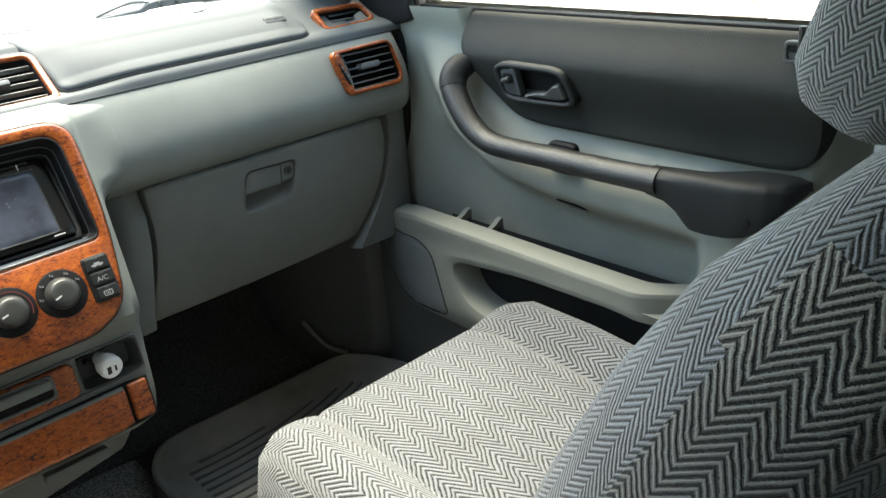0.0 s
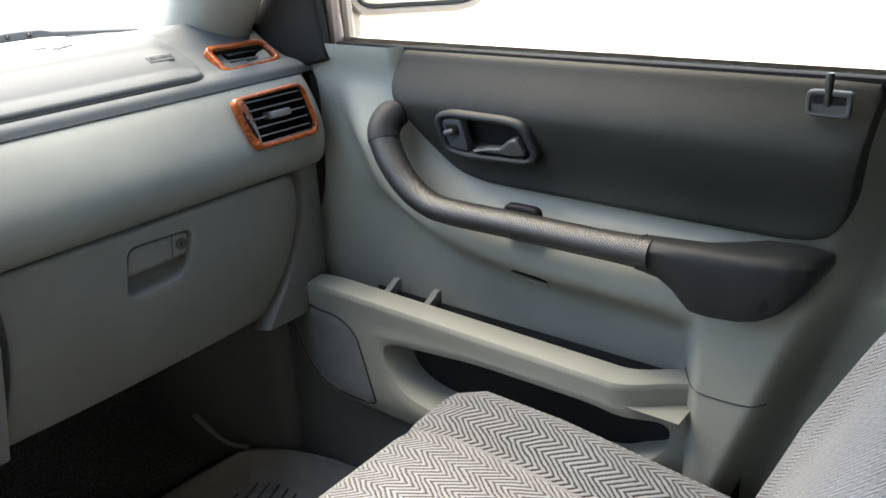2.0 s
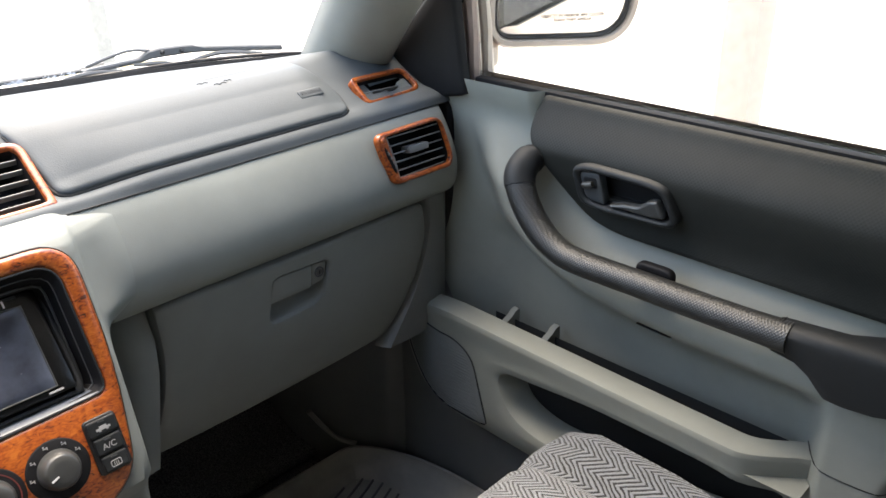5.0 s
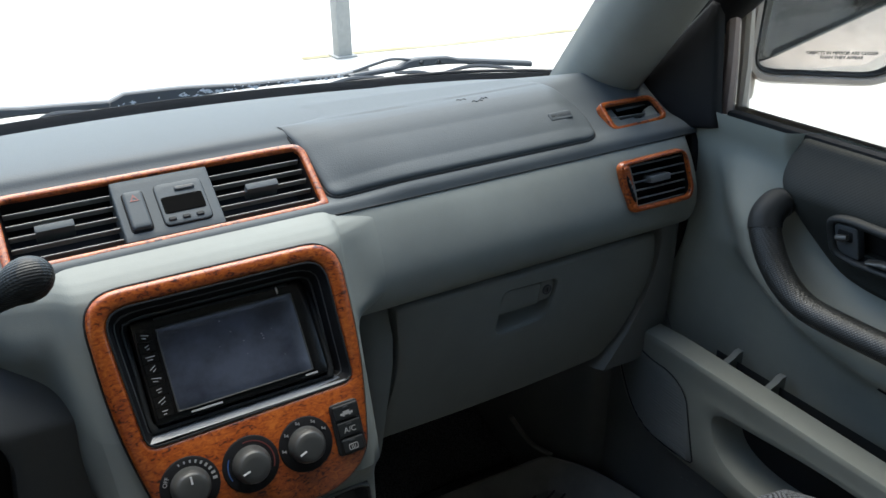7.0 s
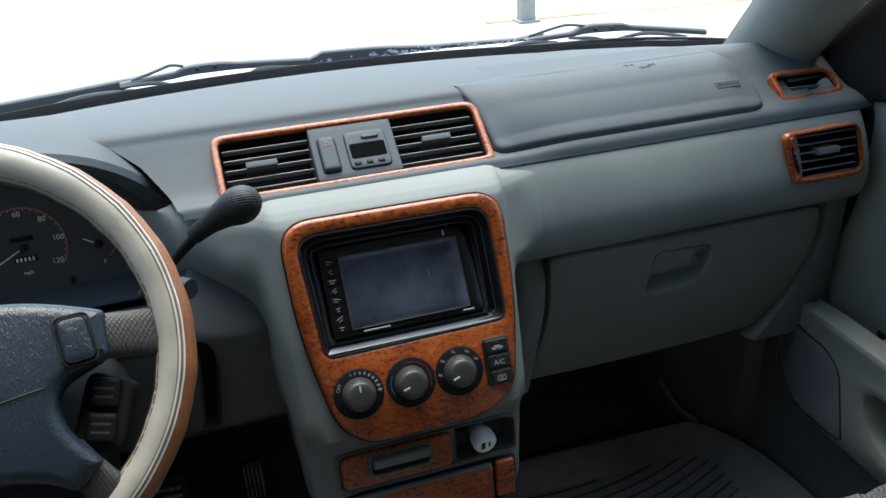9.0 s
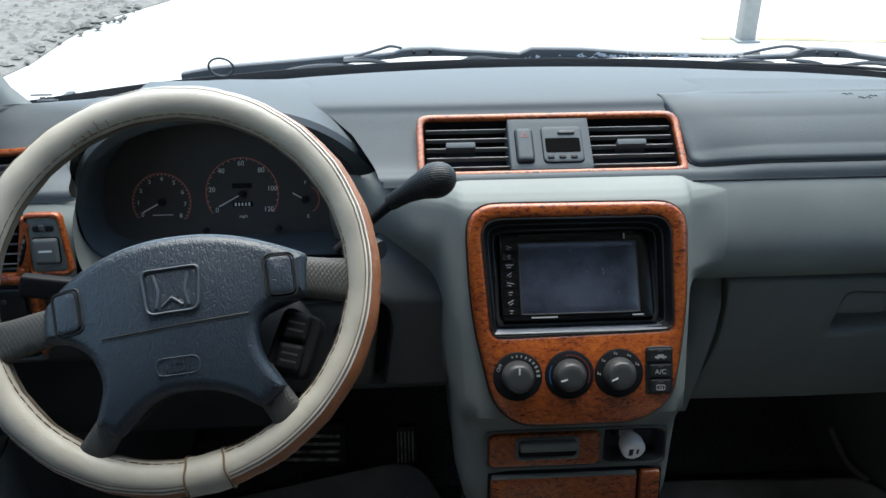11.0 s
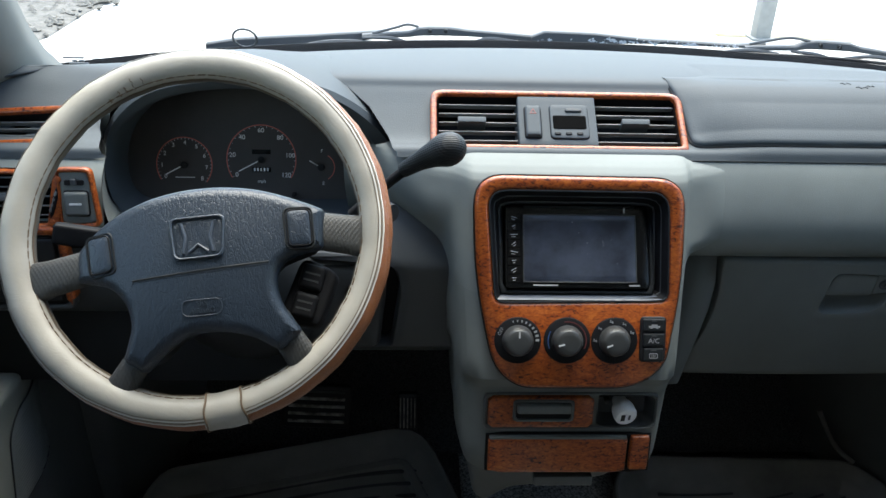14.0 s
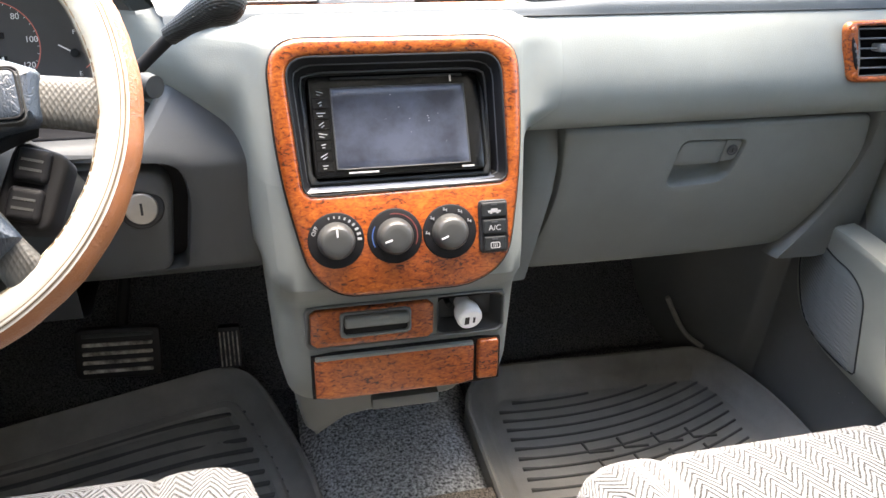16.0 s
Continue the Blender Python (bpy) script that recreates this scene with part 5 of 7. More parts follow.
part("rim_face", rim_band(40, 164, 14, tw0=1), M_BEIGE, wheel, "cream leather facing the driver")
part("rim_outside", rim_band(-100, 38.5, 12, tw1=1), M_BROWN, wheel, "brown burl-like leather outside")
part("rim_inside", rim_band(165.5, 260, 8), M_TAN, wheel, "dark tan leather inside of the rim")
for b0 in (39.2, 52, 164.8):
    part("piping", rim_band(b0 - 2.2, b0 + 2.2, 4, fat=0.0009, tw0=int(b0 < 100), tw1=int(b0 < 100)), M_THREAD if b0 > 100 else M_PIPE, wheel)
for b0, w in ((45.6, 1.5), (57, 0.9), (146, 0.8)):
    part("seam_line", rim_band(b0 - w, b0 + w, 2, fat=0.0003, tw0=int(b0 < 100), tw1=int(b0 < 100)), M_THREAD, wheel)
part("cover_join", rim_band(-60, 240, 16, 275.8, 288.2, 8, 0.0012), M_BEIGE, wheel, "overlapping cream join with seams")
for a in (276.2, 287.8):
    b = bmesh.new()
    tube(b, [rim_pt(radians(a + 0.25 * math.sin(k)), radians(-50 + 12.5 * k), 0.1530, 0.0159, 0.0163) for k in range(23)], 0.0009, 5)
    part("seam", b, M_THREAD, wheel)
for k in range(96):
    a = radians(360 * k / 96)
    b = bmesh.new()
    tube(b, [rim_pt(a + s * 0.046, radians(146), 0.1530, 0.0145, 0.0149) for s in (0, 0.5, 1)], 0.0006, 4)
    part("stitch", b, M_THREAD, wheel)
# short cracks in the old cover
for a, b0, b1 in ((112.0, 118, 150), (115.5, 108, 152), (121, 130, 152), (118.5, 126, 146), (125, 138, 155)):
    b = bmesh.new()
    tube(b, [rim_pt(radians(a + 0.35 * math.sin(2.2 * k)), radians(lerp(b0, b1, k / 6)), 0.1530, 0.01445, 0.01485) for k in range(7)], 0.0004, 4)
    part("crack", b, M_THREAD, wheel)
# hub pad
HO = rounded([(-0.0964, -0.0204, 0.006), (-0.0785, -0.0007, 0.012), (-0.0626, 0.0112, 0.012), (-0.0381, 0.0239, 0.014), (-0.0088, 0.0324, 0.016), (0.0252, 0.0359, 0.016), (0.0552, 0.0340, 0.016), (0.0854, 0.0265, 0.014), (0.1090, 0.0189, 0.004), (0.1090, -0.0150, 0.004), (0.0845, -0.0211, 0.010), (0.0728, -0.0312, 0.008), (0.0710, -0.0458, 0.008), (0.0759, -0.0621, 0.010), (0.0935, -0.0848, 0.003), (0.0759, -0.1017, 0.003), (0.0567, -0.0906, 0.012), (0.0316, -0.0854, 0.014), (0.0070, -0.0878, 0.014), (-0.0108, -0.0968, 0.010), (-0.0332, -0.1209, 0.003), (-0.0509, -0.1109, 0.003), (-0.0443, -0.0842, 0.012), (-0.0469, -0.0719, 0.008), (-0.0523, -0.0618, 0.008), (-0.0618, -0.0527, 0.009), (-0.0773, -0.0471, 0.008), (-0.0935, -0.0478, 0.005)], 5)
HC = (0.010, -0.034)


def hub_at(u, v, h):
    return WM @ Vector((u, v, 0.004 + h + 0.020 * max(0.0, 1 - ((u - 0.010) / 0.115) ** 2) * max(0.0, 1 - ((v + 0.03) / 0.115) ** 2)))


def hub_plane(u, v, turn):
    """A plane laid on the hub pad, turned in it."""
    o, a, b = hub_at(u, v, 0.012), hub_at(u + 0.008, v, 0.012), hub_at(u, v + 0.008, 0.012)
    return axes(o, a - o, b - o) @ Matrix.Rotation(radians(turn), 4, 'Z')


bm = bmesh.new()
patch(bm, HO, hub_at, 0.012, 0.007, 280, [1 - 0.05 * k for k in range(1, 19)], HC)
hub = part("hub_pad", bm, M_HUB, wheel, "dark navy creased vinyl airbag pad")
bm = bmesh.new()
c = [Vector(HC) + (p - Vector(HC)) * 0.96 for p in polar(HO, HC, 160)]
vs = grid(bm, [[WM @ Vector((p.x, p.y, h)) for p in lp] for lp, h in ((c, 0.004), ([Vector(HC) + (p - Vector(HC)) * 0.93 for p in c], -0.02), ([Vector(HC) + (p - Vector(HC)) * 0.6 for p in c], -0.035))], close_v=True)
cap(bm, vs[-1])
part("hub_back", bm, M_CHAR, wheel)
# emblem plate as a plain shape
bm = bmesh.new()
eo = rounded([(-0.0200, -0.0185, 0.006), (0.0200, -0.0185, 0.006), (0.0232, 0.0180, 0.006), (-0.0232, 0.0180, 0.006)])
ei = rounded([(-0.0180, -0.0162, 0.005), (0.0180, -0.0162, 0.005), (0.0208, 0.0158, 0.005), (-0.0208, 0.0158, 0.005)])
EM = hub_plane(0.0085, -0.0105, 7) @ Matrix.Translation((0, 0, -0.0008))
ring(bm, eo, ei, EM, 0.003, 0, 0.0012, 64, -0.004)
part("emblem_rim", bm, M_EDGE, hub, "rounded emblem frame in a lighter navy that paints lit edges")
bm = bmesh.new()
plate(bm, ei, EM, 0.0006, -0.004, 0.0003)
part("emblem_plate", bm, M_HUB, hub)
for sx in (-1, 1):
    bm = bmesh.new()
    tube(bm, [EM @ Vector((sx * 0.0135, 0.0125, 0.0008)), EM @ Vector((sx * 0.0100, 0.000, 0.0012)), EM @ Vector((sx * 0.0120, -0.0130, 0.0008))], 0.0017, 8)
    part("emblem_bar", bm, M_EDGE, hub)
bm = bmesh.new()
tube(bm, [EM @ Vector((-0.008, -0.0125, 0.0010)), EM @ Vector((0.0, -0.006, 0.0012)), EM @ Vector((0.008, -0.0125, 0.0010))], 0.0014, 8)
part("emblem_arch", bm, M_EDGE, hub)
# horn pads
for cx, cy, rot in ((-0.0725, -0.0250, 13), (0.0893, 0.0003, 7)):
    hm = hub_plane(cx, cy, rot) @ Matrix.Translation((0, 0, -0.0022))
    bm = bmesh.new()
    ring(bm, rrect(-0.0128, -0.0185, 0.0128, 0.0185, 0.006), rrect(-0.0108, -0.0165, 0.0108, 0.0165, 0.005), hm, 0.003, 0.004, 0.0015, 48, -0.01)
    part("horn_rim", bm, M_CHAR, hub, "dark groove round the horn button")
    bm = bmesh.new()
    q = rrect(-0.0097, -0.0154, 0.0097, 0.0154, 0.005)
    tube(bm, [hm @ Vector((a, b_, 0.0040)) for a, b_ in list(q) + list(q)[:1]], 0.0007, 6, ends=False)
    part("horn_edge", bm, M_VENT, hub)
    bm = bmesh.new()
    plate(bm, rrect(-0.0100, -0.0157, 0.0100, 0.0157, 0.005), hm, 0.0045, -0.008, 0.0015, 0.001)
    part("horn_pad", bm, M_HUB, hub, "navy horn button")
    bm = bmesh.new()
    box(bm, (-0.0028, -0.0116, 0.0044), (0.0015, -0.0111, 0.0047), hm)
    box(bm, (0.0012, -0.0124, 0.0044), (0.0024, -0.0104, 0.0047), hm)
    part("horn_symbol", bm, M_DIM, hub, smooth=False)
bm = bmesh.new()
tube(bm, [hub_at(-0.0435 + 0.110 * k / 16, -0.0469 + 0.0175 * k / 16, 0.0118) for k in range(17)], 0.0011, 6)
part("pad_crease", bm, M_CHAR, hub)
# Lighter line paints the lit edge below the crease.
bm = bmesh.new()
tube(bm, [hub_at(-0.0435 + 0.110 * k / 16, -0.0483 + 0.0175 * k / 16, 0.0117) for k in range(17)], 0.0008, 6)
part("crease_edge", bm, M_EDGE, hub)
SM = hub_plane(0.0145, -0.068, 6) @ Matrix.Translation((0, 0, -0.0002))
bm = bmesh.new()
ring(bm, rrect(-0.0165, -0.0070, 0.0165, 0.0070, 0.006), rrect(-0.0155, -0.0060, 0.0155, 0.0060, 0.005), SM, 0.0008, 0, 0.0003, 48, -0.003)
part("badge_rim", bm, M_EDGE, hub)
lettering("SRS\nAIRBAG", SM @ Matrix.Translation((0, 0.0005, 0.0006)), 0.0060, M_EDGE, hub, "badge_lettering")
# spokes
for (ua, va), (ub, vb), w0, w1 in (((0.082, 0.003), (0.155, -0.003), 0.0165, 0.021), ((-0.072, -0.028), (-0.150, -0.050), 0.0148, 0.022), ((0.070, -0.074), (0.105, -0.124), 0.0125, 0.019), ((-0.033, -0.096), (-0.066, -0.148), 0.0112, 0.019)):
    p0, p1 = Vector((ua, va, 0)), Vector((ub, vb, 0))
    d = (p1 - p0).normalized()
    sd = Vector((-d.y, d.x, 0))
    bm = bmesh.new()
    rows = []
    for q, ww, h, th in ((0.0, w0, 0.012, 0.014), (0.3, w0, 0.012, 0.013), (0.6, lerp(w0, w1, 0.1), 0.009, 0.012), (0.8, lerp(w0, w1, 0.4), 0.006, 0.012), (1.0, w1, 0.0, 0.010)):
        rows.append([WM @ (p0.lerp(p1, q) + sd * (ww * math.copysign(abs(math.cos(t)) ** 0.6, math.cos(t))) + Vector((0, 0, h - 0.004 + th * math.sin(t) * (1 if math.sin(t) < 0 else 0.6)))) for t in (2 * math.pi * k / 24 for k in range(24))])
    grid(bm, rows, close_v=True)
    part("spoke", bm, M_SPOKE, wheel, "pebbled grey spoke")
# cruise buttons
cm = WM @ Matrix.Translation((0.096, -0.052, -0.006)) @ Matrix.Rotation(radians(-14), 4, 'Z')
bm = bmesh.new()
plate(bm, rounded([(-0.020, -0.030, 0.01), (0.016, -0.026, 0.008), (0.020, 0.024, 0.008), (-0.014, 0.030, 0.01)]), cm, 0.006, -0.02, 0.003)
pod = part("cruise_pod", bm, M_MATT, wheel, "black cruise control pod")
for v0 in (-0.022, 0.003):
    bm = bmesh.new()
    plate(bm, rrect(-0.011, v0, 0.010, v0 + 0.022, 0.004), cm, 0.011, 0.0, 0.003)
    part("cruise_button", bm, M_VENT, pod)
    bm = bmesh.new()
    for q in (0.008, 0.014):
        box(bm, (-0.007, v0 + q - 0.0008, 0.0108), (0.006, v0 + q + 0.0008, 0.0113), cm)
    part("button_bar", bm, M_KNOB, pod, smooth=False)

# ---- column, stalks, shifter, lock ----
column = thing("steering_column", "dark plastic steering column shroud with ignition lock", "steering column", (-0.355, 1.06, 1.02))
bm = bmesh.new()
rows = []
for d, rx, ry in ((0.03, 0.045, 0.045), (0.05, 0.066, 0.058), (0.10, 0.078, 0.068), (0.18, 0.082, 0.075), (0.26, 0.085, 0.08)):
    rows.append([WM @ Vector((rx * math.cos(t), -0.018 + ry * math.sin(t) * (0.75 if math.sin(t) > 0 else 1), -d)) for t in (2 * math.pi * k / 36 for k in range(36))])
vs = grid(bm, rows, close_v=True)
cap(bm, vs[0])
part("shroud", bm, M_CHAR, column)
LM = axes((-0.2224, 1.136, 0.936), (1, 0.10, 0), (0, 0.25, 1))
bm = bmesh.new()
disc(bm, LM, 0.0215, -0.03, 0.010, 40, 0.002)
part("lock_collar", bm, M_BLACK, column)
bm = bmesh.new()
disc(bm, LM, 0.0155, 0.0, 0.014, 40, 0.0015)
part("lock_face", bm, M_STEEL, column, "dull metal ignition lock")
bm = bmesh.new()
box(bm, (-0.0012, -0.006, 0.0135), (0.0012, 0.006, 0.0145), LM)
part("key_slot", bm, M_BLACK, column, smooth=False)
bm = bmesh.new()
tube(bm, curve_pts([(-0.230, 1.10, 1.062), (-0.190, 1.102, 1.098), (-0.164, 1.092, 1.124)], 5), 0.0055, 12)
shifter = thing("gear_selector", "black column gear lever with dimpled grip", "gear lever", (-0.19, 1.05, 1.10))
part("lever", bm, M_MATT, shifter)
bm = bmesh.new()
g0, g1 = Vector((-0.172, 1.096, 1.117)), Vector((-0.109, 1.066, 1.158))
steps = [k / 24 for k in range(18)] + [1 - 0.28 * (1 - math.sin(math.pi / 2 * k / 9)) for k in range(1, 10)]
rad = [table_at([(0, 0.0082), (0.25, 0.0100), (0.50, 0.0140), (0.66, 0.0176), (0.72, 0.0180)], t) if t < 0.72 else max(0.0006, 0.0180 * math.sqrt(max(0.0, 1 - ((t - 0.72) / 0.28) ** 2))) for t in steps]
tube(bm, [g0.lerp(g1, t) + Vector((0, 0, 0.004 * math.sin(math.pi * t))) for t in steps], rad, 22)
part("grip", bm, M_GRIP, shifter, "dimpled black grip")
bm = bmesh.new()
tube(bm, [(-0.215, 1.06, 1.090), (-0.188, 1.032, 1.098), (-0.182, 1.026, 1.099)], [0.008, 0.0105, 0.009], 16)
part("park_button", bm, M_CHAR, shifter)
stalk = thing("indicator_stalk", "black turn-signal stalk with white marks", "stalk", (-0.48, 1.02, 1.07))
bm = bmesh.new()
tube(bm, [(-0.42, 1.03, 1.055), (-0.440, 1.0275, 1.0597), (-0.462, 1.0245, 1.0648)], [0.006, 0.0072, 0.0085], 14)
SK = axes((-0.490, 1.0210, 1.0713), (1, 0.13, -0.232), (0, 0.25, 1))
box(bm, (-0.030, -0.0105, -0.0080), (0.030, 0.0105, 0.0080), SK, 0.0035, 3)
part("stalk_arm", bm, M_VENT, stalk)
for k in range(3):
    bm = bmesh.new()
    box(bm, (0.010 + 0.006 * k, -0.003, 0.0078), (0.0125 + 0.006 * k, 0.003, 0.0084), SK)
    part("stalk_mark", bm, M_DIM, stalk, smooth=False)
keys = thing("hanging_ring", "small metal ring hanging below the column", "ring", (-0.318, 1.19, 0.835))
bm = bmesh.new()
tube(bm, [(-0.318 + 0.006 * math.cos(t), 1.19, 0.815 + 0.006 * math.sin(t)) for t in (2 * math.pi * k / 16 for k in range(17))], 0.0013, 6, ends=False)
part("ring_wire", bm, M_STEEL, keys)
bm = bmesh.new()
tube(bm, [(-0.318, 1.19, 0.821), (-0.322, 1.19, 0.835), (-0.320, 1.19, 0.85)], 0.001, 6)
part("ring_cord", bm, M_STEEL, keys)

# ---- front doors ----
CREST = np.array([(q.x, q.y) for q in curve_pts([(1.085, 1.135, 0), (1.056, 1.085, 0), (1.030, 1.035, 0), (1.013, 1.002, 0), (0.988, 0.975, 0), (0.946, 0.950, 0), (0.905, 0.938, 0), (0.864, 0.931, 0), (0.826, 0.927, 0), (0.754, 0.924, 0), (0.628, 0.921, 0), (0.545, 0.922, 0), (0.508, 0.938, 0), (0.490, 0.968, 0), (0.480, 1.050, 0)], 3)])


def crest_gap(y, z):
    """How far a place lies above (+) or below (-) the crest of the swept band that carries the arm rest."""
    a, b = CREST[:-1], CREST[1:]
    e, w = b - a, np.array((y, z)) - a
    t = np.clip((w * e).sum(1) / (e * e).sum(1), 0, 1)
    off = w - e * t[:, None]
    k = int((off * off).sum(1).argmin())
    return math.copysign(math.hypot(*off[k]), -(e[k][0] * w[k][1] - e[k][1] * w[k][0]))


def rear_edge(z):
    return 0.479 + (0.30 if z < 0.97 else 0.05) * (0.97 - z)


def door_x(y, z):
    """Inside face of the right door: distance from the car's middle."""
    g = crest_gap(y, z)
    fade = ease(1.125, 1.03, z)
    out = fade * (0.038 * ease(-0.062, 0.003, g) - 0.038 * ease(0.0, 0.078, g))
    if g < 0:
        out = max(out, 0.040 * ease(0.648, 0.600, y) * ease(1.0, 0.94, z))
    out *= 1 - ease(0.945, 0.985, z) * ease(0.62, 0.55, y)
    hollow = 0.020 * ease(0.0, -0.045, g) * ease(1.13, 1.04, y) * ease(0.60, 0.655, y) * ease(0.99, 0.93, z)
    x = 0.668 - 0.010 * ease(1.10, 1.148, z) - out + hollow + 0.034 * ease(1.095, 1.14, z) * ease(1.012, 0.985, y)
    yr = rear_edge(z)
    return x + 0.060 * ease(yr + 0.032, yr - 0.012, y)


def side(x, y, z, s):
    return Vector((s * x, y, z))


def make_door(s, name, label):
    d = thing(name, label, "car door", (s * 0.70, 0.80, 0.62))

    def on(u, v, h):
        return side(door_x(u, v) - h, u, v, s)
    bm = bmesh.new()
    ys = [0.44 + 0.82 * i / 180 for i in range(181)]
    zs = [0.60 + 0.548 * j / 150 for j in range(151)]
    grid(bm, [[on(y, z, 0) for z in zs] for y in ys])
    part("door_trim", bm, M_DOOR, d, "grey moulded door trim")
    # dark upper inset, open where the release cup sits
    def inset_at(u, v, h):
        return side(0.644 - h + 0.018 * ease(1.095, 1.015, v) + 0.034 * ease(1.085, 1.155, v), u, v, s)
    HY, HZ = 0.859, 1.063
    cup_out = rounded([(HY + 0.050, HZ - 0.014, 0.008), (HY + 0.054, HZ + 0.016, 0.008), (HY - 0.044, HZ + 0.017, 0.008), (HY - 0.054, HZ - 0.012, 0.008)])
    o = rounded([(0.997, 1.144, 0.004), (1.002, 1.124, 0.01), (0.998, 1.102, 0.02), (0.974, 1.070, 0.03), (0.945, 1.036, 0.03), (0.915, 1.012, 0.03), (0.875, 1.003, 0.04), (0.64, 1.000, 0.05), (0.530, 1.000, 0.02), (0.503, 1.010, 0.02), (0.493, 1.034, 0.03), (0.482, 1.144, 0.01)])
    bm = bmesh.new()
    ring_on(bm, o, cup_out, inset_at, 0.006, 0.004, 0.005, 0.002, 260, 18)
    part("door_inset", bm, M_PANEL, d, "dark dimpled vinyl inset")
    # window seal
    bm = bmesh.new()
    box(bm, (min(s * 0.675, s * 0.690), 0.44, 1.136), (max(s * 0.675, s * 0.690), 1.112 if s > 0 else 1.235, 1.1475), None, 0.003)
    part("window_seal", bm, M_MATT, d, "black rubber window seal")
    # grab bar that runs into the arm rest
    pth = curve_pts([(s * 0.650, 0.987, 1.074), (s * 0.632, 0.989, 1.073), (s * 0.616, 0.987, 1.057), (s * 0.609, 0.971, 1.031), (s * 0.606, 0.948, 1.006), (s * 0.605, 0.920, 0.989), (s * 0.605, 0.886, 0.983), (s * 0.605, 0.80, 0.983), (s * 0.606, 0.72, 0.982), (s * 0.606, 0.646, 0.983)], 7)
    n = len(pth) - 1
    rad = [table_at([(0, 0.012), (0.06, 0.0165), (0.18, 0.0175), (0.34, 0.0165), (0.55, 0.0150), (0.75, 0.0146), (0.93, 0.0148), (1, 0.0158)], k / n) for k in range(n + 1)]
    bm = bmesh.new()
    tube(bm, pth, rad, 24, (s, 0, 0), 1.10)
    part("grab_bar", bm, M_BARGRIP, d, "black dimpled grab bar")
    bm = bmesh.new()
    tube(bm, pth[:17], [r + 0.0008 for r in rad[:17]], 24, (s, 0, 0), 1.10)
    part("grab_cap", bm, M_CHAR, d, "smooth black grab bar cap")
    # the bar widens into the arm rest: a narrow top, a crest and a tall flat front
    tops = [(0.499, 0.998), (0.510, 1.0015), (0.53, 1.0025), (0.60, 0.9995), (0.66, 0.9975)]
    lows = [(0.499, 0.985), (0.506, 0.976), (0.518, 0.961), (0.530, 0.948), (0.544, 0.9395), (0.563, 0.935), (0.589, 0.934), (0.606, 0.936), (0.613, 0.943), (0.623, 0.954), (0.637, 0.963), (0.66, 0.9675)]
    outs = [(0.499, 0.640), (0.503, 0.625), (0.510, 0.614), (0.525, 0.605), (0.55, 0.600), (0.60, 0.5955), (0.66, 0.5925)]
    backs = [(0.499, 0.655), (0.555, 0.653), (0.572, 0.640), (0.600, 0.624), (0.66, 0.618)]
    rows = []
    for k in range(57):
        y = lerp(0.660, 0.499, k / 56)
        hi, lo, xo, xb = table_at(tops, y), table_at(lows, y), table_at(outs, y), table_at(backs, y)
        m = lerp(hi, lo, 0.30)
        ring_ = [(xb + 0.006, hi - 0.014), (xb + 0.002, hi - 0.003), (lerp(xo, xb, 0.75), hi), (lerp(xo, xb, 0.30), hi - 0.001), (xo + 0.002, hi - 0.006), (xo, m), (xo + 0.0015, lerp(m, lo, 0.55)), (xo + 0.004, lo + 0.004), (xo + 0.010, lo), (0.655, lo + 0.003)]
        rows.append([side(q.x, y, q.z, s) for q in curve_pts([(a_, 0, b_) for a_, b_ in ring_], 3)])
    bm = bmesh.new()
    vs = grid(bm, rows)
    cap(bm, vs[-1])
    part("arm_rest", bm, M_CHAR, d, "smooth black arm rest with flat front")
    bm = bmesh.new()
    tube(bm, [side(table_at(outs, 0.656) + dx, 0.656, z, s) for dx, z in ((0.022, 0.9985), (0.010, 0.998), (0.001, 0.992), (-0.0006, 0.985), (0.0006, 0.975), (0.004, 0.969))], 0.0005, 5)
    part("rest_seam", bm, M_MATT, d)
    bm = bmesh.new()
    disc(bm, axes((s * 0.6035, 0.545, 0.958), (0, -s, 0), (0, 0, 1)), 0.0075, -0.006, 0.0006, 20, 0.0005)
    part("screw_hole", bm, M_MATT, d)
    # window switch cup on the bar
    for v0, v1 in ((0.975, 0.995), (0.953, 0.975)):
        bm = bmesh.new()
        patch(bm, rrect(0.786, v0, 0.832, v1, 0.011), lambda u, w, h: side(0.634 - h, u, w, s), 0.005, 0.003, 48, (0.6, 0.3))
        part("bar_bracket", bm, M_VENT, d)
    # small slot with a pale lower lip
    bm = bmesh.new()
    patch(bm, rounded([(0.835, 0.908, 0.004), (0.799, 0.907, 0.004), (0.796, 0.893, 0.004), (0.829, 0.894, 0.004)]), on, 0.0045, 0.0006, 48, (0.8, 0.6, 0.4, 0.2))
    part("reflector_slot", bm, M_CHAR, d)
    bm = bmesh.new()
    tube(bm, [on(0.825 - 0.029 * k / 6, 0.8935 - 0.0015 * k / 6, 0.0045) for k in range(7)], 0.0020, 6)
    part("slot_clip", bm, M_LIGHT, d)
    # tray dividers
    for yy in (1.030, 0.962):
        bm = bmesh.new()
        rows = [[side(x, yy + k, z, s) for x, z in ((0.612, 0.800), (0.612, 0.826), (0.626, 0.828), (0.642, 0.832), (0.655, 0.837), (0.662, 0.842), (0.670, 0.843), (0.670, 0.800))] for k in (-0.0045, 0.0045)]
        grid(bm, rows, close_v=True)
        for r in rows:
            bm.faces.new([bm.verts.new(q) for q in r])
        part("tray_divider", bm, M_GLOVE, d, "mid grey fin across the tray")
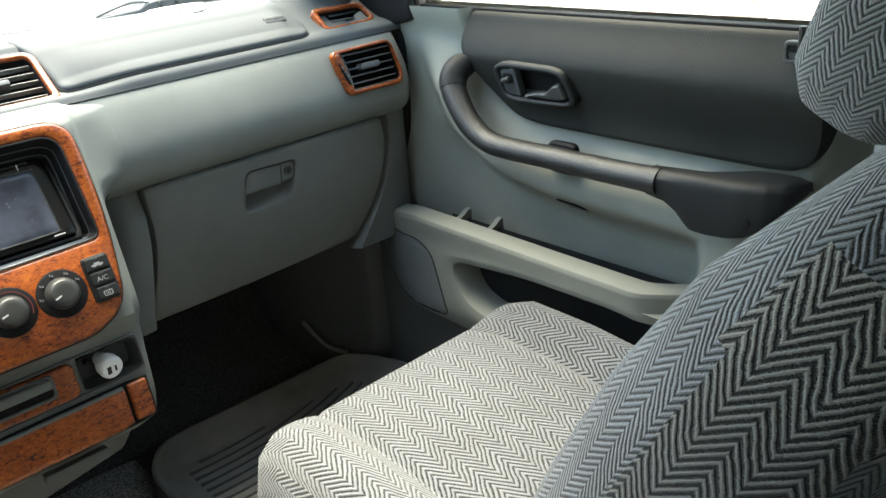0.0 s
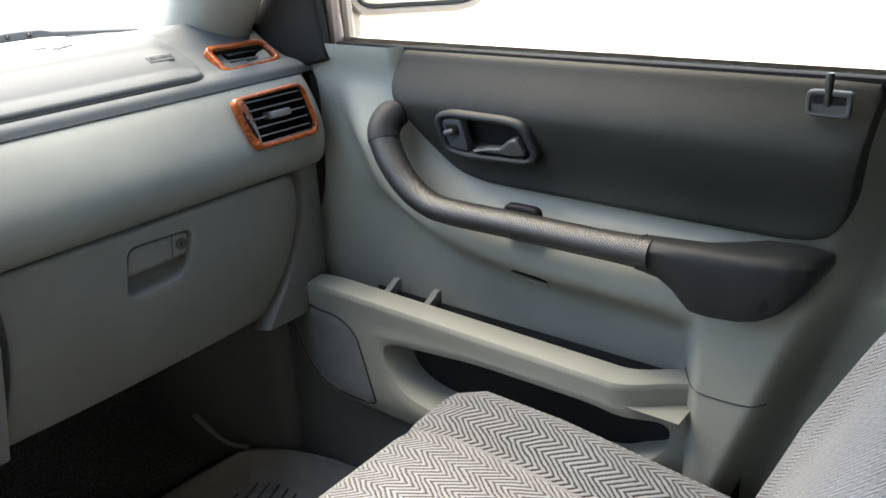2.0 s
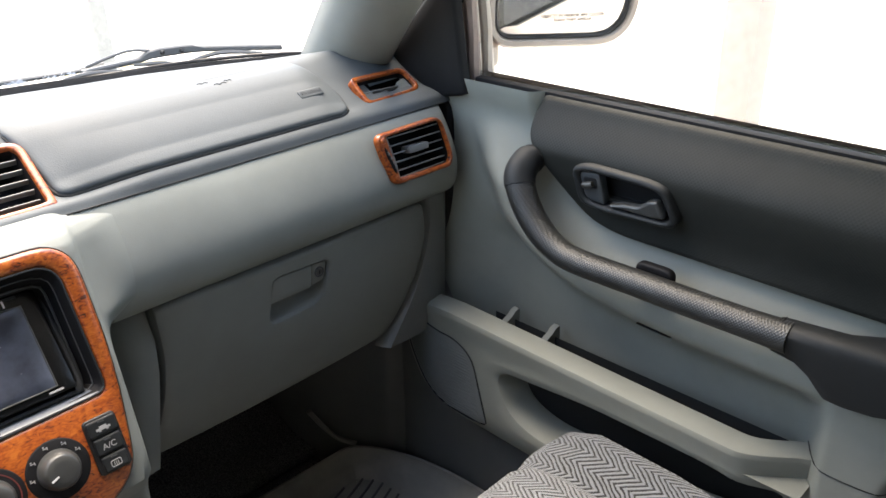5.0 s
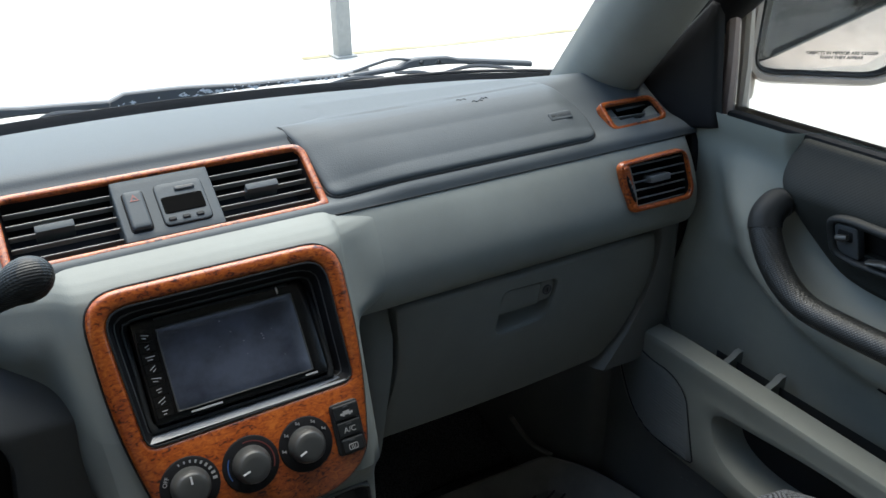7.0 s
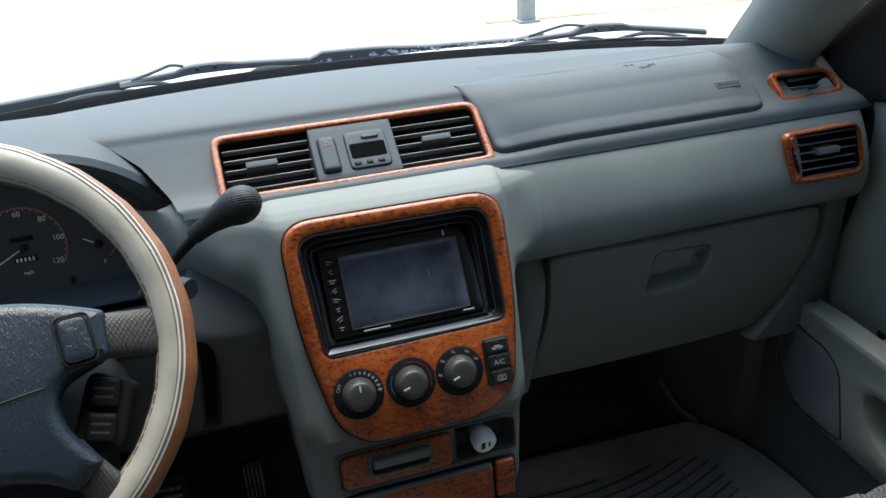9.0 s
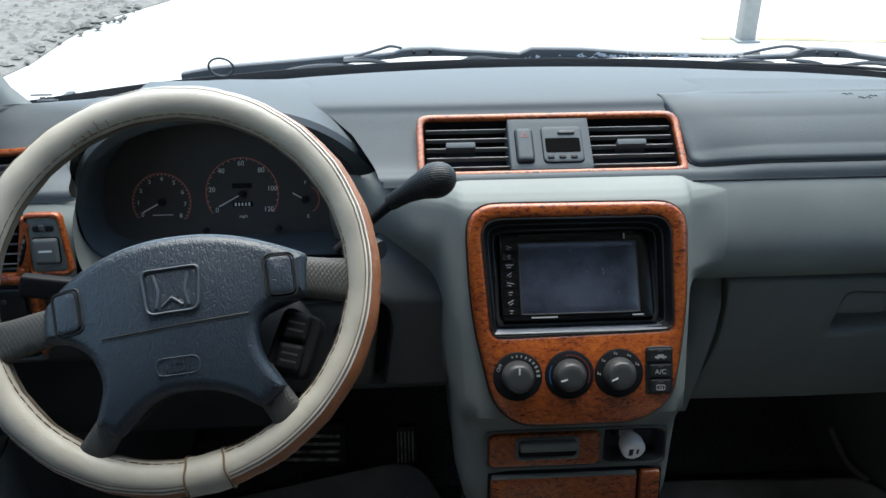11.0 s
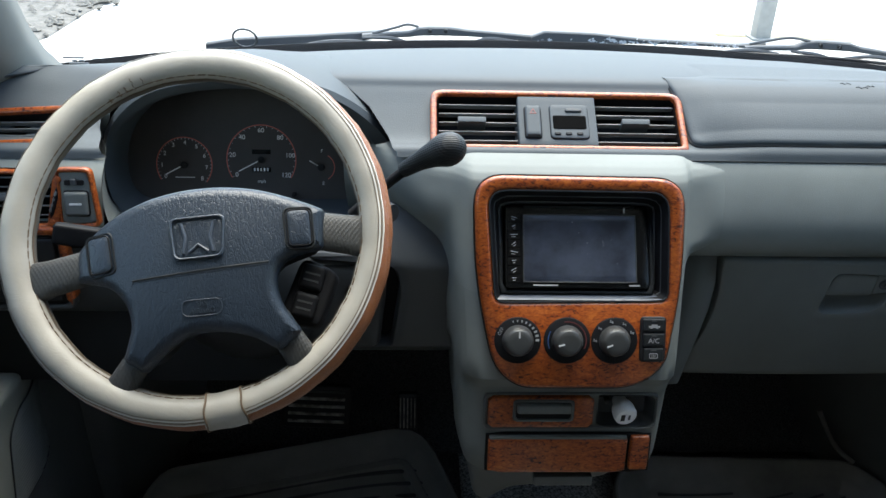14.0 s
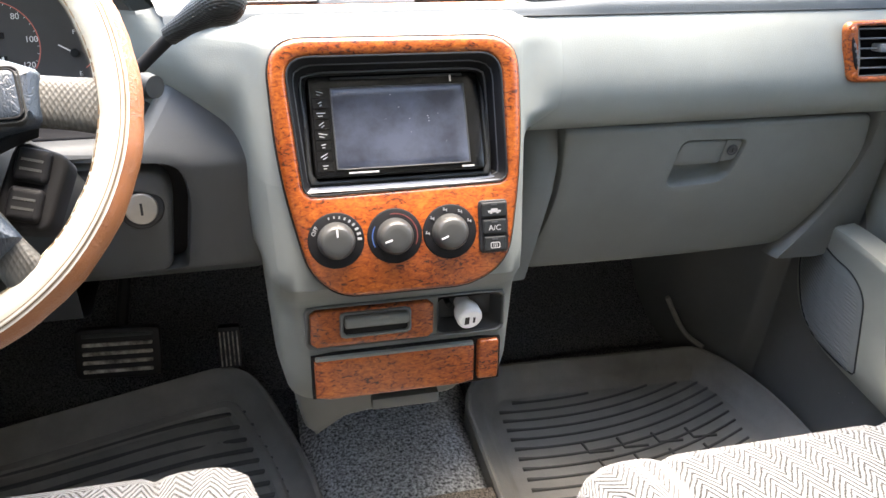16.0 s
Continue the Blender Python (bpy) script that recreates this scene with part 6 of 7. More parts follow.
    # lower panel with its map pocket; its top edge is the tray rail
    def low_at(u, v, h):
        x = 0.606 + 0.030 * ease(0.70, 0.60, v) + 0.034 * ease(1.10, 1.25, u) + 0.048 * ease(0.685, 0.596, u) - 0.004 * ease(0.80, 0.84, v)
        return side(x - h, u, v, s)
    lo_out = rounded([(1.115, 0.843, 0.03), (1.195, 0.818, 0.04), (1.228, 0.755, 0.05), (1.190, 0.688, 0.05), (1.100, 0.664, 0.05), (0.575, 0.650, 0.03), (0.566, 0.72, 0.03), (0.578, 0.834, 0.03)])
    lo_in = rounded([(1.012, 0.778, 0.025), (0.86, 0.792, 0.03), (0.700, 0.793, 0.03), (0.634, 0.780, 0.02), (0.632, 0.748, 0.02), (0.70, 0.715, 0.04), (0.94, 0.706, 0.04), (0.990, 0.722, 0.03)])
    bm = bmesh.new()
    ring_on(bm, lo_out, lo_in, low_at, 0.004, 0.05, 0.007, 0.012, 220, 10)
    part("lower_panel", bm, M_DOOR, d, "grey lower door panel with tray edge")
    # Flat charcoal sheet paints the shade inside the map pocket.
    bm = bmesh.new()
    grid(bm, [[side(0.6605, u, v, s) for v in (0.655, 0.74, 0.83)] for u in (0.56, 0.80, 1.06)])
    part("pocket_shade", bm, M_CHAR, d, "charcoal sheet painting the shade inside the map pocket")
    bm = bmesh.new()
    grid(bm, [[side(x, u, 0.806 - 0.01 * ease(0.97, 1.1, u), s) for x in (0.606, 0.625, 0.645, 0.69)] for u in [0.61 + 0.02 * k for k in range(30)]])
    part("tray_floor", bm, M_DOOR, d)
    # seam towards the rear of the tray
    bm = bmesh.new()
    tube(bm, [on(0.628 - 0.09 * k / 10, 0.838 - 0.004 * math.sin(k * 0.3), 0.0003) for k in range(11)], 0.0009, 5)
    part("trim_seam", bm, M_CHAR, d)
    # speaker grille
    so = rounded([(1.190, 0.797, 0.02), (1.085, 0.801, 0.02), (1.053, 0.784, 0.03), (1.025, 0.682, 0.012), (1.090, 0.676, 0.05), (1.165, 0.698, 0.06), (1.212, 0.748, 0.04)])
    bm = bmesh.new()
    patch(bm, so, lambda u, v, h: low_at(u, v, h + 0.0035), 0.0022, 0.0018, 96, (0.8, 0.5, 0.25), (1.13, 0.73))
    spk = part("speaker_grille", bm, M_GRILLE, d, "dark ribbed speaker grille")
    bm = bmesh.new()
    tube(bm, [low_at(p.x, p.y, 0.0052) for p in grow(polar(so, (1.13, 0.73), 120), 0.001)] + [low_at(*grow(polar(so, (1.13, 0.73), 120), 0.001)[0], 0.0052)], 0.0011, 5, ends=False)
    part("grille_seam", bm, M_CHAR, spk)
    cpol = polar(so, (1.13, 0.73), 200)
    for k in range(26):
        z = 0.672 + 0.0046 * k
        xs = [p.x for a, p in enumerate(cpol) if abs(p.y - z) < 0.004]
        if len(xs) < 2 or max(xs) - min(xs) < 0.03:
            continue
        bm = bmesh.new()
        y0, y1 = min(xs) + 0.009, max(xs) - 0.009
        tube(bm, [low_at(lerp(y0, y1, k / 5), z, 0.0056) for k in range(6)], 0.0009, 4)
        part("grille_rib", bm, M_GRILLE, spk)
    # release handle
    hm = axes((s * 0.6440, HY, HZ), (0, -s, 0), (-0.16 * s, 0, 1))
    ho = rounded([(-0.068, 0.020, 0.012), (-0.046, 0.028, 0.02), (0.032, 0.027, 0.02), (0.054, 0.023, 0.012), (0.069, -0.014, 0.010), (0.060, -0.024, 0.010), (-0.026, -0.028, 0.02), (-0.058, -0.024, 0.012)])
    hi = rounded([(-0.058, 0.017, 0.008), (-0.042, 0.0195, 0.010), (0.030, 0.0185, 0.010), (0.046, 0.0165, 0.008), (0.059, -0.013, 0.007), (0.052, -0.0175, 0.007), (-0.026, -0.0200, 0.010), (-0.050, -0.0175, 0.008)])
    q = s

    def flip(line):
        return line if s > 0 else [(-a, b) for a, b in line][::-1]
    ho, hi = flip(ho), flip(hi)
    bm = bmesh.new()
    ring(bm, ho, hi, hm, 0.0105, -0.001, 0.0035, 96, -0.003)
    hd = part("handle_bezel", bm, M_CHAR, d, "dark grey release handle surround")
    bm = bmesh.new()
    c0 = polar(hi, (0, 0), 72)
    vs = grid(bm, [[hm @ Vector((p.x, p.y, h)) for p in lp] for lp, h in ((c0, 0.006), (grow(c0, -0.002), -0.004), (grow(c0, -0.005), -0.014))], close_v=True)
    cap(bm, vs[-1])
    part("handle_cup", bm, M_MATT, hd, "black hollow finger cup")
    bm = bmesh.new()
    plate(bm, flip(rounded([(-0.058, 0.016, 0.008), (-0.030, 0.0188, 0.003), (-0.024, -0.0190, 0.003), (-0.050, -0.0170, 0.008)])), hm, 0.0070, -0.004, 0.0015)
    part("lock_plate", bm, M_DARK, hd, "grey plate beside the finger cup")
    bm = bmesh.new()
    plate(bm, flip(rounded([(-0.052, 0.011, 0.004), (-0.034, 0.012, 0.003), (-0.033, 0.000, 0.003), (-0.050, -0.002, 0.004)])), hm, 0.0076, 0.004, 0.0004)
    part("slider_slot", bm, M_MATT, hd)
    bm = bmesh.new()
    tube(bm, [hm @ Vector((q * a, b, 0.0105)) for a, b in ((-0.050, 0.002), (-0.044, 0.0035), (-0.037, 0.0065))], [0.0035, 0.0042, 0.0032], 10)
    part("lock_slider", bm, M_KNOB, hd, "grey lock slider")
    bm = bmesh.new()
    plate(bm, flip(rounded([(-0.020, -0.0115, 0.004), (0.020, -0.0085, 0.008), (0.033, 0.0035, 0.006), (0.043, 0.0055, 0.003), (0.0525, -0.0140, 0.004), (0.040, -0.0165, 0.004), (-0.016, -0.0165, 0.003)])), hm, 0.0100, 0.0010, 0.0028, 0.0, 72, (q * 0.034, -0.0085))
    part("release_lever", bm, M_KNOB, hd, "dark grey release lever")
    # lock pin
    bm = bmesh.new()
    plate(bm, rrect(-0.017, -0.010, 0.017, 0.011, 0.004), axes((s * 0.6490, 0.518, 1.129), (0, -s, 0), (0, 0, 1)), 0.004, -0.003, 0.002)
    part("pin_plate", bm, M_DARK, d)
    pm = axes((s * 0.6450, 0.518, 1.129), (0, -s, 0), (0, 0, 1))
    bm = bmesh.new()
    ring(bm, rrect(-0.0175, -0.0105, 0.0175, 0.0115, 0.004), rrect(-0.0140, -0.0070, 0.0140, 0.0080, 0.003), pm, 0.0025, 0, 0.001, 48, -0.003)
    part("pin_rim", bm, M_DARK, d)
    bm = bmesh.new()
    plate(bm, rrect(-0.0130, 0.0000, 0.0130, 0.0070, 0.002), pm, 0.0006, -0.003, 0.0002)
    part("pin_hole", bm, M_MATT, d)
    bm = bmesh.new()
    tube(bm, [(s * 0.644, 0.519, 1.128), (s * 0.644, 0.519, 1.150), (s * 0.644, 0.519, 1.155)], [0.0028, 0.0036, 0.003], 12)
    part("lock_pin", bm, M_BLACK, d, "black lock pin")
    # outer skin, window frame
    bm = bmesh.new()
    grid(bm, [[side(x, y, z, s) for x, z in ((0.70, 1.15), (0.78, 1.12), (0.80, 0.95), (0.80, 0.70), (0.77, 0.48))] for y in (0.42, 0.6, 0.8, 1.0, 1.15, 1.30)])
    part("outer_skin", bm, M_BODY, d, "pale silver painted outer skin")
    bm = bmesh.new()
    tube(bm, [(s * 0.690, 1.124, 1.14), (s * 0.688, 1.127, 1.20), (s * 0.682, 1.130, 1.29)], 0.0085, 8)
    part("quarter_bar", bm, M_BAR, d, "brownish quarter-light bar")
    bm = bmesh.new()
    tube(bm, [(s * 0.71, 1.118, 1.14), (s * 0.708, 1.121, 1.20), (s * 0.70, 1.124, 1.29)], 0.008, 8)
    part("outer_bar", bm, M_BODY, d)
    # black sail panel
    bm = bmesh.new()
    patch(bm, rounded([(1.240, 1.104, 0.01), (1.176, 1.112, 0.01), (1.109, 1.127, 0.004), (1.116, 1.160, 0.004), (1.132, 1.288, 0.006), (1.262, 1.155, 0.02)]) if s > 0 else rounded([(1.232, 1.122, 0.012), (1.178, 1.089, 0.01), (1.112, 1.104, 0.004), (1.104, 1.330, 0.006), (1.150, 1.330, 0.02), (1.200, 1.222, 0.04)]), lambda u, v, h: side((0.664 if s > 0 else 0.655) - h, u, v, s), 0.010, 0.005, 64, (0.7, 0.4), (1.18, 1.17) if s > 0 else (1.15, 1.18))
    part("sail_panel", bm, M_MATT, d, "black triangular mirror panel")
    bm = bmesh.new()
    tube(bm, curve_pts([(s * x, y, z) for x, y, z in ((0.700, 1.275, 1.13), (0.695, 1.20, 1.225), (0.675, 1.05, 1.36), (0.645, 0.88, 1.52), (0.63, 0.78, 1.58))] if s > 0 else [(s * x, y, z) for x, y, z in ((0.672, 1.262, 1.12), (0.668, 1.19, 1.225), (0.655, 1.06, 1.36), (0.630, 0.88, 1.52), (0.62, 0.78, 1.58))], 5), 0.030 if s > 0 else 0.040, 12, (0, 0, 1))
    part("window_frame", bm, M_MATT, d, "black upper door frame")
    bm = bmesh.new()
    box(bm, (min(s * 0.688, s * 0.691), 0.44, 1.13), (max(s * 0.688, s * 0.691), 1.122, 1.57))
    part("window_pane", bm, M_SIDE_GLASS, d, "faintly tinted side window glass", smooth=False)
    return d


make_door(1, "front_door", "closed grey passenger door with dark inset and black grab bar")
door_left = make_door(-1, "front_door", "closed grey driver door with dark inset and black grab bar")
door_left.location.x -= 0.04


# ---- side mirror outside each door ----
def make_mirror(s):
    t = thing("side_mirror", "pale silver door mirror with dark rubber-edged glass", "side mirror", (s * 0.75, 1.17, 1.14))
    mm = axes((s * 0.822, 1.081, 1.240), (1, -0.78 * s, 0), (0, -0.04, 1))
    b = bmesh.new()
    o = rounded([(s * a, c, r) for a, c, r in ((-0.095, -0.062, 0.025), (0.085, -0.066, 0.045), (0.100, 0.060, 0.03), (-0.093, 0.070, 0.025))][::s])
    c0 = polar(o, (0, 0), 80)
    prof = [(c0, -0.004), (grow(c0, 0.002), 0.004), (grow(c0, 0.008), 0.005), (grow(c0, 0.013), -0.006), (grow(c0, 0.008), -0.05), ([p * 0.75 for p in c0], -0.085), ([p * 0.35 for p in c0], -0.10)]
    vs = grid(b, [[mm @ Vector((p.x, p.y, h)) for p in lp] for lp, h in prof], close_v=True)
    cap(b, vs[-1])
    part("mirror_housing", b, M_BODY, t, "pale silver painted housing")
    b = bmesh.new()
    inner = [(p.x, p.y) for p in grow(c0, -0.003)]
    ring(b, [(p.x, p.y) for p in c0], inner, mm, 0.0, 0.01, 0.002, 80, -0.012)
    part("mirror_rim", b, M_BLACK, t, "black mirror rim")
    b = bmesh.new()
    plate(b, [(p.x, p.y) for p in grow(c0, -0.002)], mm @ Matrix.Translation((0, 0, -0.006)), 0.0, -0.003, 0.0004)
    gl = part("mirror_glass", b, M_MIRROR, t, "clean convex mirror glass")
    if s > 0:
        lettering("OBJECTS IN MIRROR ARE CLOSER\nTHAN THEY APPEAR", mm @ Matrix.Translation((0.012, -0.038, -0.0054)), 0.0058, M_ETCH, gl, "warning_lettering")
    b = bmesh.new()
    box(b, (min(s * 0.697, s * 0.775), 1.145, 1.176), (max(s * 0.697, s * 0.775), 1.20, 1.315), None, 0.012, 3)
    part("mirror_base", b, M_BODY, t)
    b = bmesh.new()
    box(b, (min(s * 0.697, s * 0.762), 1.142, 1.140), (max(s * 0.697, s * 0.762), 1.20, 1.178), None, 0.010, 3)
    part("mirror_foot", b, M_BODY, t)
    return t


make_mirror(1)
make_mirror(-1).location.x -= 0.04

# ---- cabin shell ----
def structure(name, bm, mat, label, category):
    return solid(name, bm, mat, label, category, "structure")


bm = bmesh.new()
prof = [(-1.25, 0.47), (0.3, 0.47), (1.30, 0.47), (1.36, 0.485), (1.46, 0.56), (1.57, 0.72), (1.61, 0.88), (1.62, 1.04)]
pts = curve_pts([(0, y, z) for y, z in prof], 4)
grid(bm, [[(x, p.y, p.z) for p in pts] for x in (-0.72, -0.4, 0, 0.4, 0.72)])
structure("floor", bm, M_CARPET, "grey loop carpet floor and toe board", "floor")
for s, nm in ((1, "trim_1"), (-1, "trim_2")):
    bm = bmesh.new()
    rows = []
    for y in (-0.2, 0.3, 0.6, 0.9, 1.02, 1.06, 1.10, 1.14, 1.18, 1.21, 1.232, 1.240, 1.247, 1.254, 1.27, 1.30, 1.33, 1.36, 1.40, 1.45, 1.55):
        k, n_ = ease(1.04, 1.20, y), ease(1.238, 1.250, y)
        xk = table_at([(1.24, 0.622), (1.27, 0.612), (1.30, 0.595), (1.33, 0.575), (1.36, 0.556), (1.40, 0.540), (1.45, 0.530), (1.55, 0.525)], y)
        low = [(0.640, 0.46), (0.642, 0.53), (0.644, 0.58), (lerp(0.649, 0.645, k), lerp(0.61, 0.70, k)), (lerp(0.664, 0.654, k), lerp(0.636, 0.82, k)), (0.690, lerp(0.648, 0.95, k))]
        kick = [(xk - 0.010, 0.46), (xk - 0.008, 0.54), (xk - 0.004, 0.62), (xk, 0.72), (xk + 0.006, 0.84), (0.690, 0.96)]
        rows.append([side(q_.x, y, q_.z, s) for q_ in curve_pts([(lerp(a, c, n_), 0, lerp(b, d, n_)) for (a, b), (c, d) in zip(low, kick)], 4)])
    grid(bm, rows)
    sill = structure(nm, bm, M_KICK, "dark grey sill and kick panel trim", "trim")
    if s > 0:
        for x, y, r in ((0.6472, 1.074, 0.0035), (0.6480, 1.064, 0.0028), (0.6490, 1.050, 0.003), (0.6500, 1.041, 0.002)):
            b = bmesh.new()
            b.faces.new([b.verts.new((x + r * 0.7 * math.cos(q) * (1 + 0.4 * math.sin(3 * q)), y + r * math.sin(q), 0.6035 + 2.2 * (x - 0.6472))) for q in (2 * math.pi * k / 9 for k in range(9))])
            part("scuff", b, M_DIM, sill, smooth=False)
    # windscreen pillar
    bm = bmesh.new()
    rows = []
    for t in [k / 14 for k in range(15)]:
        c = Vector((s * (lerp(0.636, 0.545, t) if s > 0 else lerp(0.702, 0.585, t)), lerp(1.335, 0.86, t), lerp(1.095, 1.60, t)))
        if s > 0:
            section = ((-0.052, 0.055, 0.015), (-0.056, 0.035, 0.0), (-0.045, 0.008, -0.016), (-0.020, -0.010, -0.026), (0.008, -0.020, -0.030), (0.024, -0.018, -0.022), (0.030, 0.0, 0.01), (0.01, 0.05, 0.03))
        else:
            flare = 0.055 * max(0.0, 1 - t / 0.22) ** 2
            section = ((-0.052 - flare, 0.055, 0.015), (-0.056 - flare, 0.035, 0.0), (-0.050 - 0.7 * flare, 0.014, -0.012), (-0.038 - 0.4 * flare, -0.003, -0.020), (-0.020, -0.012, -0.024), (-0.004, -0.012, -0.020), (0.008, 0.0, -0.006), (0.012, 0.02, 0.012), (-0.005, 0.05, 0.03))
        ring_ = curve_pts([(s * a_, b_, d_) for a_, b_, d_ in section], 3)
        rows.append([c + q_ for q_ in ring_])
    grid(bm, rows, close_v=True)
    structure("trim_5" if s > 0 else "trim_6", bm, M_LINER, "pale grey windscreen pillar trim", "pillar")
    # body sides behind the front doors
    bm = bmesh.new()
    box(bm, (min(s * 0.67, s * 0.78), 0.22, 0.45), (max(s * 0.67, s * 0.78), 0.455, 1.60), None, 0.02)
    structure("wall_1" if s > 0 else "wall_2", bm, M_SHELL, "grey middle pillar between the doors", "pillar")
    bm = bmesh.new()
    box(bm, (min(s * 0.68, s * 0.78), -1.30, 0.45), (max(s * 0.68, s * 0.78), -1.10, 1.60), None, 0.02)
    structure("wall_3" if s > 0 else "wall_4", bm, M_SHELL, "grey rear pillar beside the rear window", "pillar")
# Unseen rear door walls, added to cut the fill light from behind.
for s, nm in ((1, "wall_6"), (-1, "wall_7")):
    bm = bmesh.new()
    box(bm, (min(s * 0.66, s * 0.695), -1.12, 0.45), (max(s * 0.66, s * 0.695), 0.24, 1.13), None, 0.01)
    structure(nm, bm, M_SHELL, "grey rear door trim below the window", "door trim")
# Unseen dark walls, added to stop light leaking into the footwells.
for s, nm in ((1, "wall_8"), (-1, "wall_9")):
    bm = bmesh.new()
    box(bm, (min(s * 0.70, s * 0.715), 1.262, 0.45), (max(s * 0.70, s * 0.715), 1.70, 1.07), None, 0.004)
    structure(nm, bm, M_CHAR, "unseen dark inner wing, added to keep light out of the footwell", "inner wing")
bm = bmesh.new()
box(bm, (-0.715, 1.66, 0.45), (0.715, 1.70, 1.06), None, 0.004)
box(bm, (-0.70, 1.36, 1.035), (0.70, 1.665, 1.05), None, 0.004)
structure("wall_10", bm, M_CHAR, "unseen dark bulkhead, added to keep light out of the footwells", "bulkhead")
bm = bmesh.new()
box(bm, (-0.78, -1.36, 0.45), (0.78, -1.30, 1.12), None, 0.01)
structure("wall_5", bm, M_SHELL, "grey tailgate trim below the rear window", "tailgate")
bm = bmesh.new()
rows = []
for y, z in ((-1.32, 1.56), (-0.9, 1.62), (-0.2, 1.645), (0.4, 1.64), (0.84, 1.605)):
    rows.append([(x, y, z - 0.09 * (abs(x) / 0.74) ** 3) for x in (-0.76, -0.6, -0.3, 0, 0.3, 0.6, 0.76)])
grid(bm, rows)
rows2 = [[(a, b, c + 0.03) for a, b, c in r] for r in rows]
grid(bm, rows2)
structure("ceiling", bm, M_ROOF, "pale fabric roof lining", "roof lining")

# Added black tubes paint the shadow in the gap between dash end and door.
for s, nm in ((1, "trim_3"), (-1, "trim_4")):
    bm = bmesh.new()
    off = 0.0 if s > 0 else 0.045
    tube(bm, curve_pts([side(x + off, y, z, s) for x, y, z in ((0.668, 1.215, 1.135), (0.667, 1.160, 1.110), (0.666, 1.150, 1.060), (0.666, 1.152, 1.010), (0.664, 1.158, 0.960), (0.655, 1.170, 0.910), (0.640, 1.190, 0.865), (0.625, 1.215, 0.815))], 4), 0.009, 8)
    structure(nm, bm, M_MATT, "black tube painting the shadow between dashboard and door", "weatherstrip")

# windscreen
bm = bmesh.new()
rows = []
for t in [k / 8 for k in range(9)]:
    rows.append([(x * lerp(1, 0.86, t), lerp(glass_foot(x) + 0.055, 0.86, t), lerp(1.125, 1.615, t)) for x in [-0.68 + 1.36 * i / 24 for i in range(25)]])
grid(bm, rows)
ws = structure("window_1", bm, M_GLASS, "clear windscreen glass", "windscreen")
ws.visible_shadow = False
for k, (x0, x1, z) in enumerate(((-0.603, -0.577, 1.1735), (-0.595, -0.588, 1.1685), (-0.586, -0.579, 1.1685), (-0.601, -0.576, 1.1635))):
    bm = bmesh.new()
    yg = lerp(glass_foot(-0.59) + 0.055, 0.86, (z - 1.125) / 0.49) - 0.004
    box(bm, (x0, yg, z - 0.0011), (x1, yg + 0.0006, z + 0.0011))
    part("etched_bar", bm, M_DIM, ws, smooth=False)
bm = bmesh.new()
rows = []
for x in [-0.66 + 1.32 * i / 40 for i in range(41)]:
    yb = glass_foot(x)
    rows.append([(x, yb + 0.052, 1.10), (x, yb + 0.058, 1.146), (x, yb + 0.064, 1.1545), (x, yb + 0.072, 1.153), (x, yb + 0.078, 1.10)])
grid(bm, rows)
structure("trim_7", bm, M_MATT, "black band along the foot of the windscreen", "windscreen edge")
# cowl and wipers outside
bm = bmesh.new()
rows = []
for x in [-0.70 + 1.40 * i / 40 for i in range(41)]:
    yb = glass_foot(x) + 0.05
    rows.append([(x, yb + 0.01, 1.110), (x, yb + 0.03, 1.128), (x, yb + 0.05, 1.130), (x, yb + 0.16, 1.06)])
grid(bm, rows)
solid("cowl_panel", bm, M_DARK, "worn dark plastic cowl panel below the windscreen", "cowl")


def outer(x, z, d=0.0):
    """A place just in front of the windscreen foot."""
    return Vector((x, glass_foot(x) + 0.09 + d, z))


def flat_bar(top, low, d, thick=0.010, n=18):
    """A bar lying along the glass between an upper and a lower outline of (x, z)."""
    b = bmesh.new()
    x0, x1 = top[0][0], top[-1][0]
    rows = []
    for k in range(n + 1):
        x = lerp(x0, x1, k / n)
        a, c = table_at(top, x), table_at(low, x)
        r = min(0.002, (a - c) / 3)
        rows.append([outer(x, c, d), outer(x, c + r, d - 0.002), outer(x, a - r, d - 0.002), outer(x, a, d), outer(x, a, d + thick), outer(x, c, d + thick)])
    vs = grid(b, rows, close_v=True)
    cap(b, vs[0]), cap(b, vs[-1])
    return b


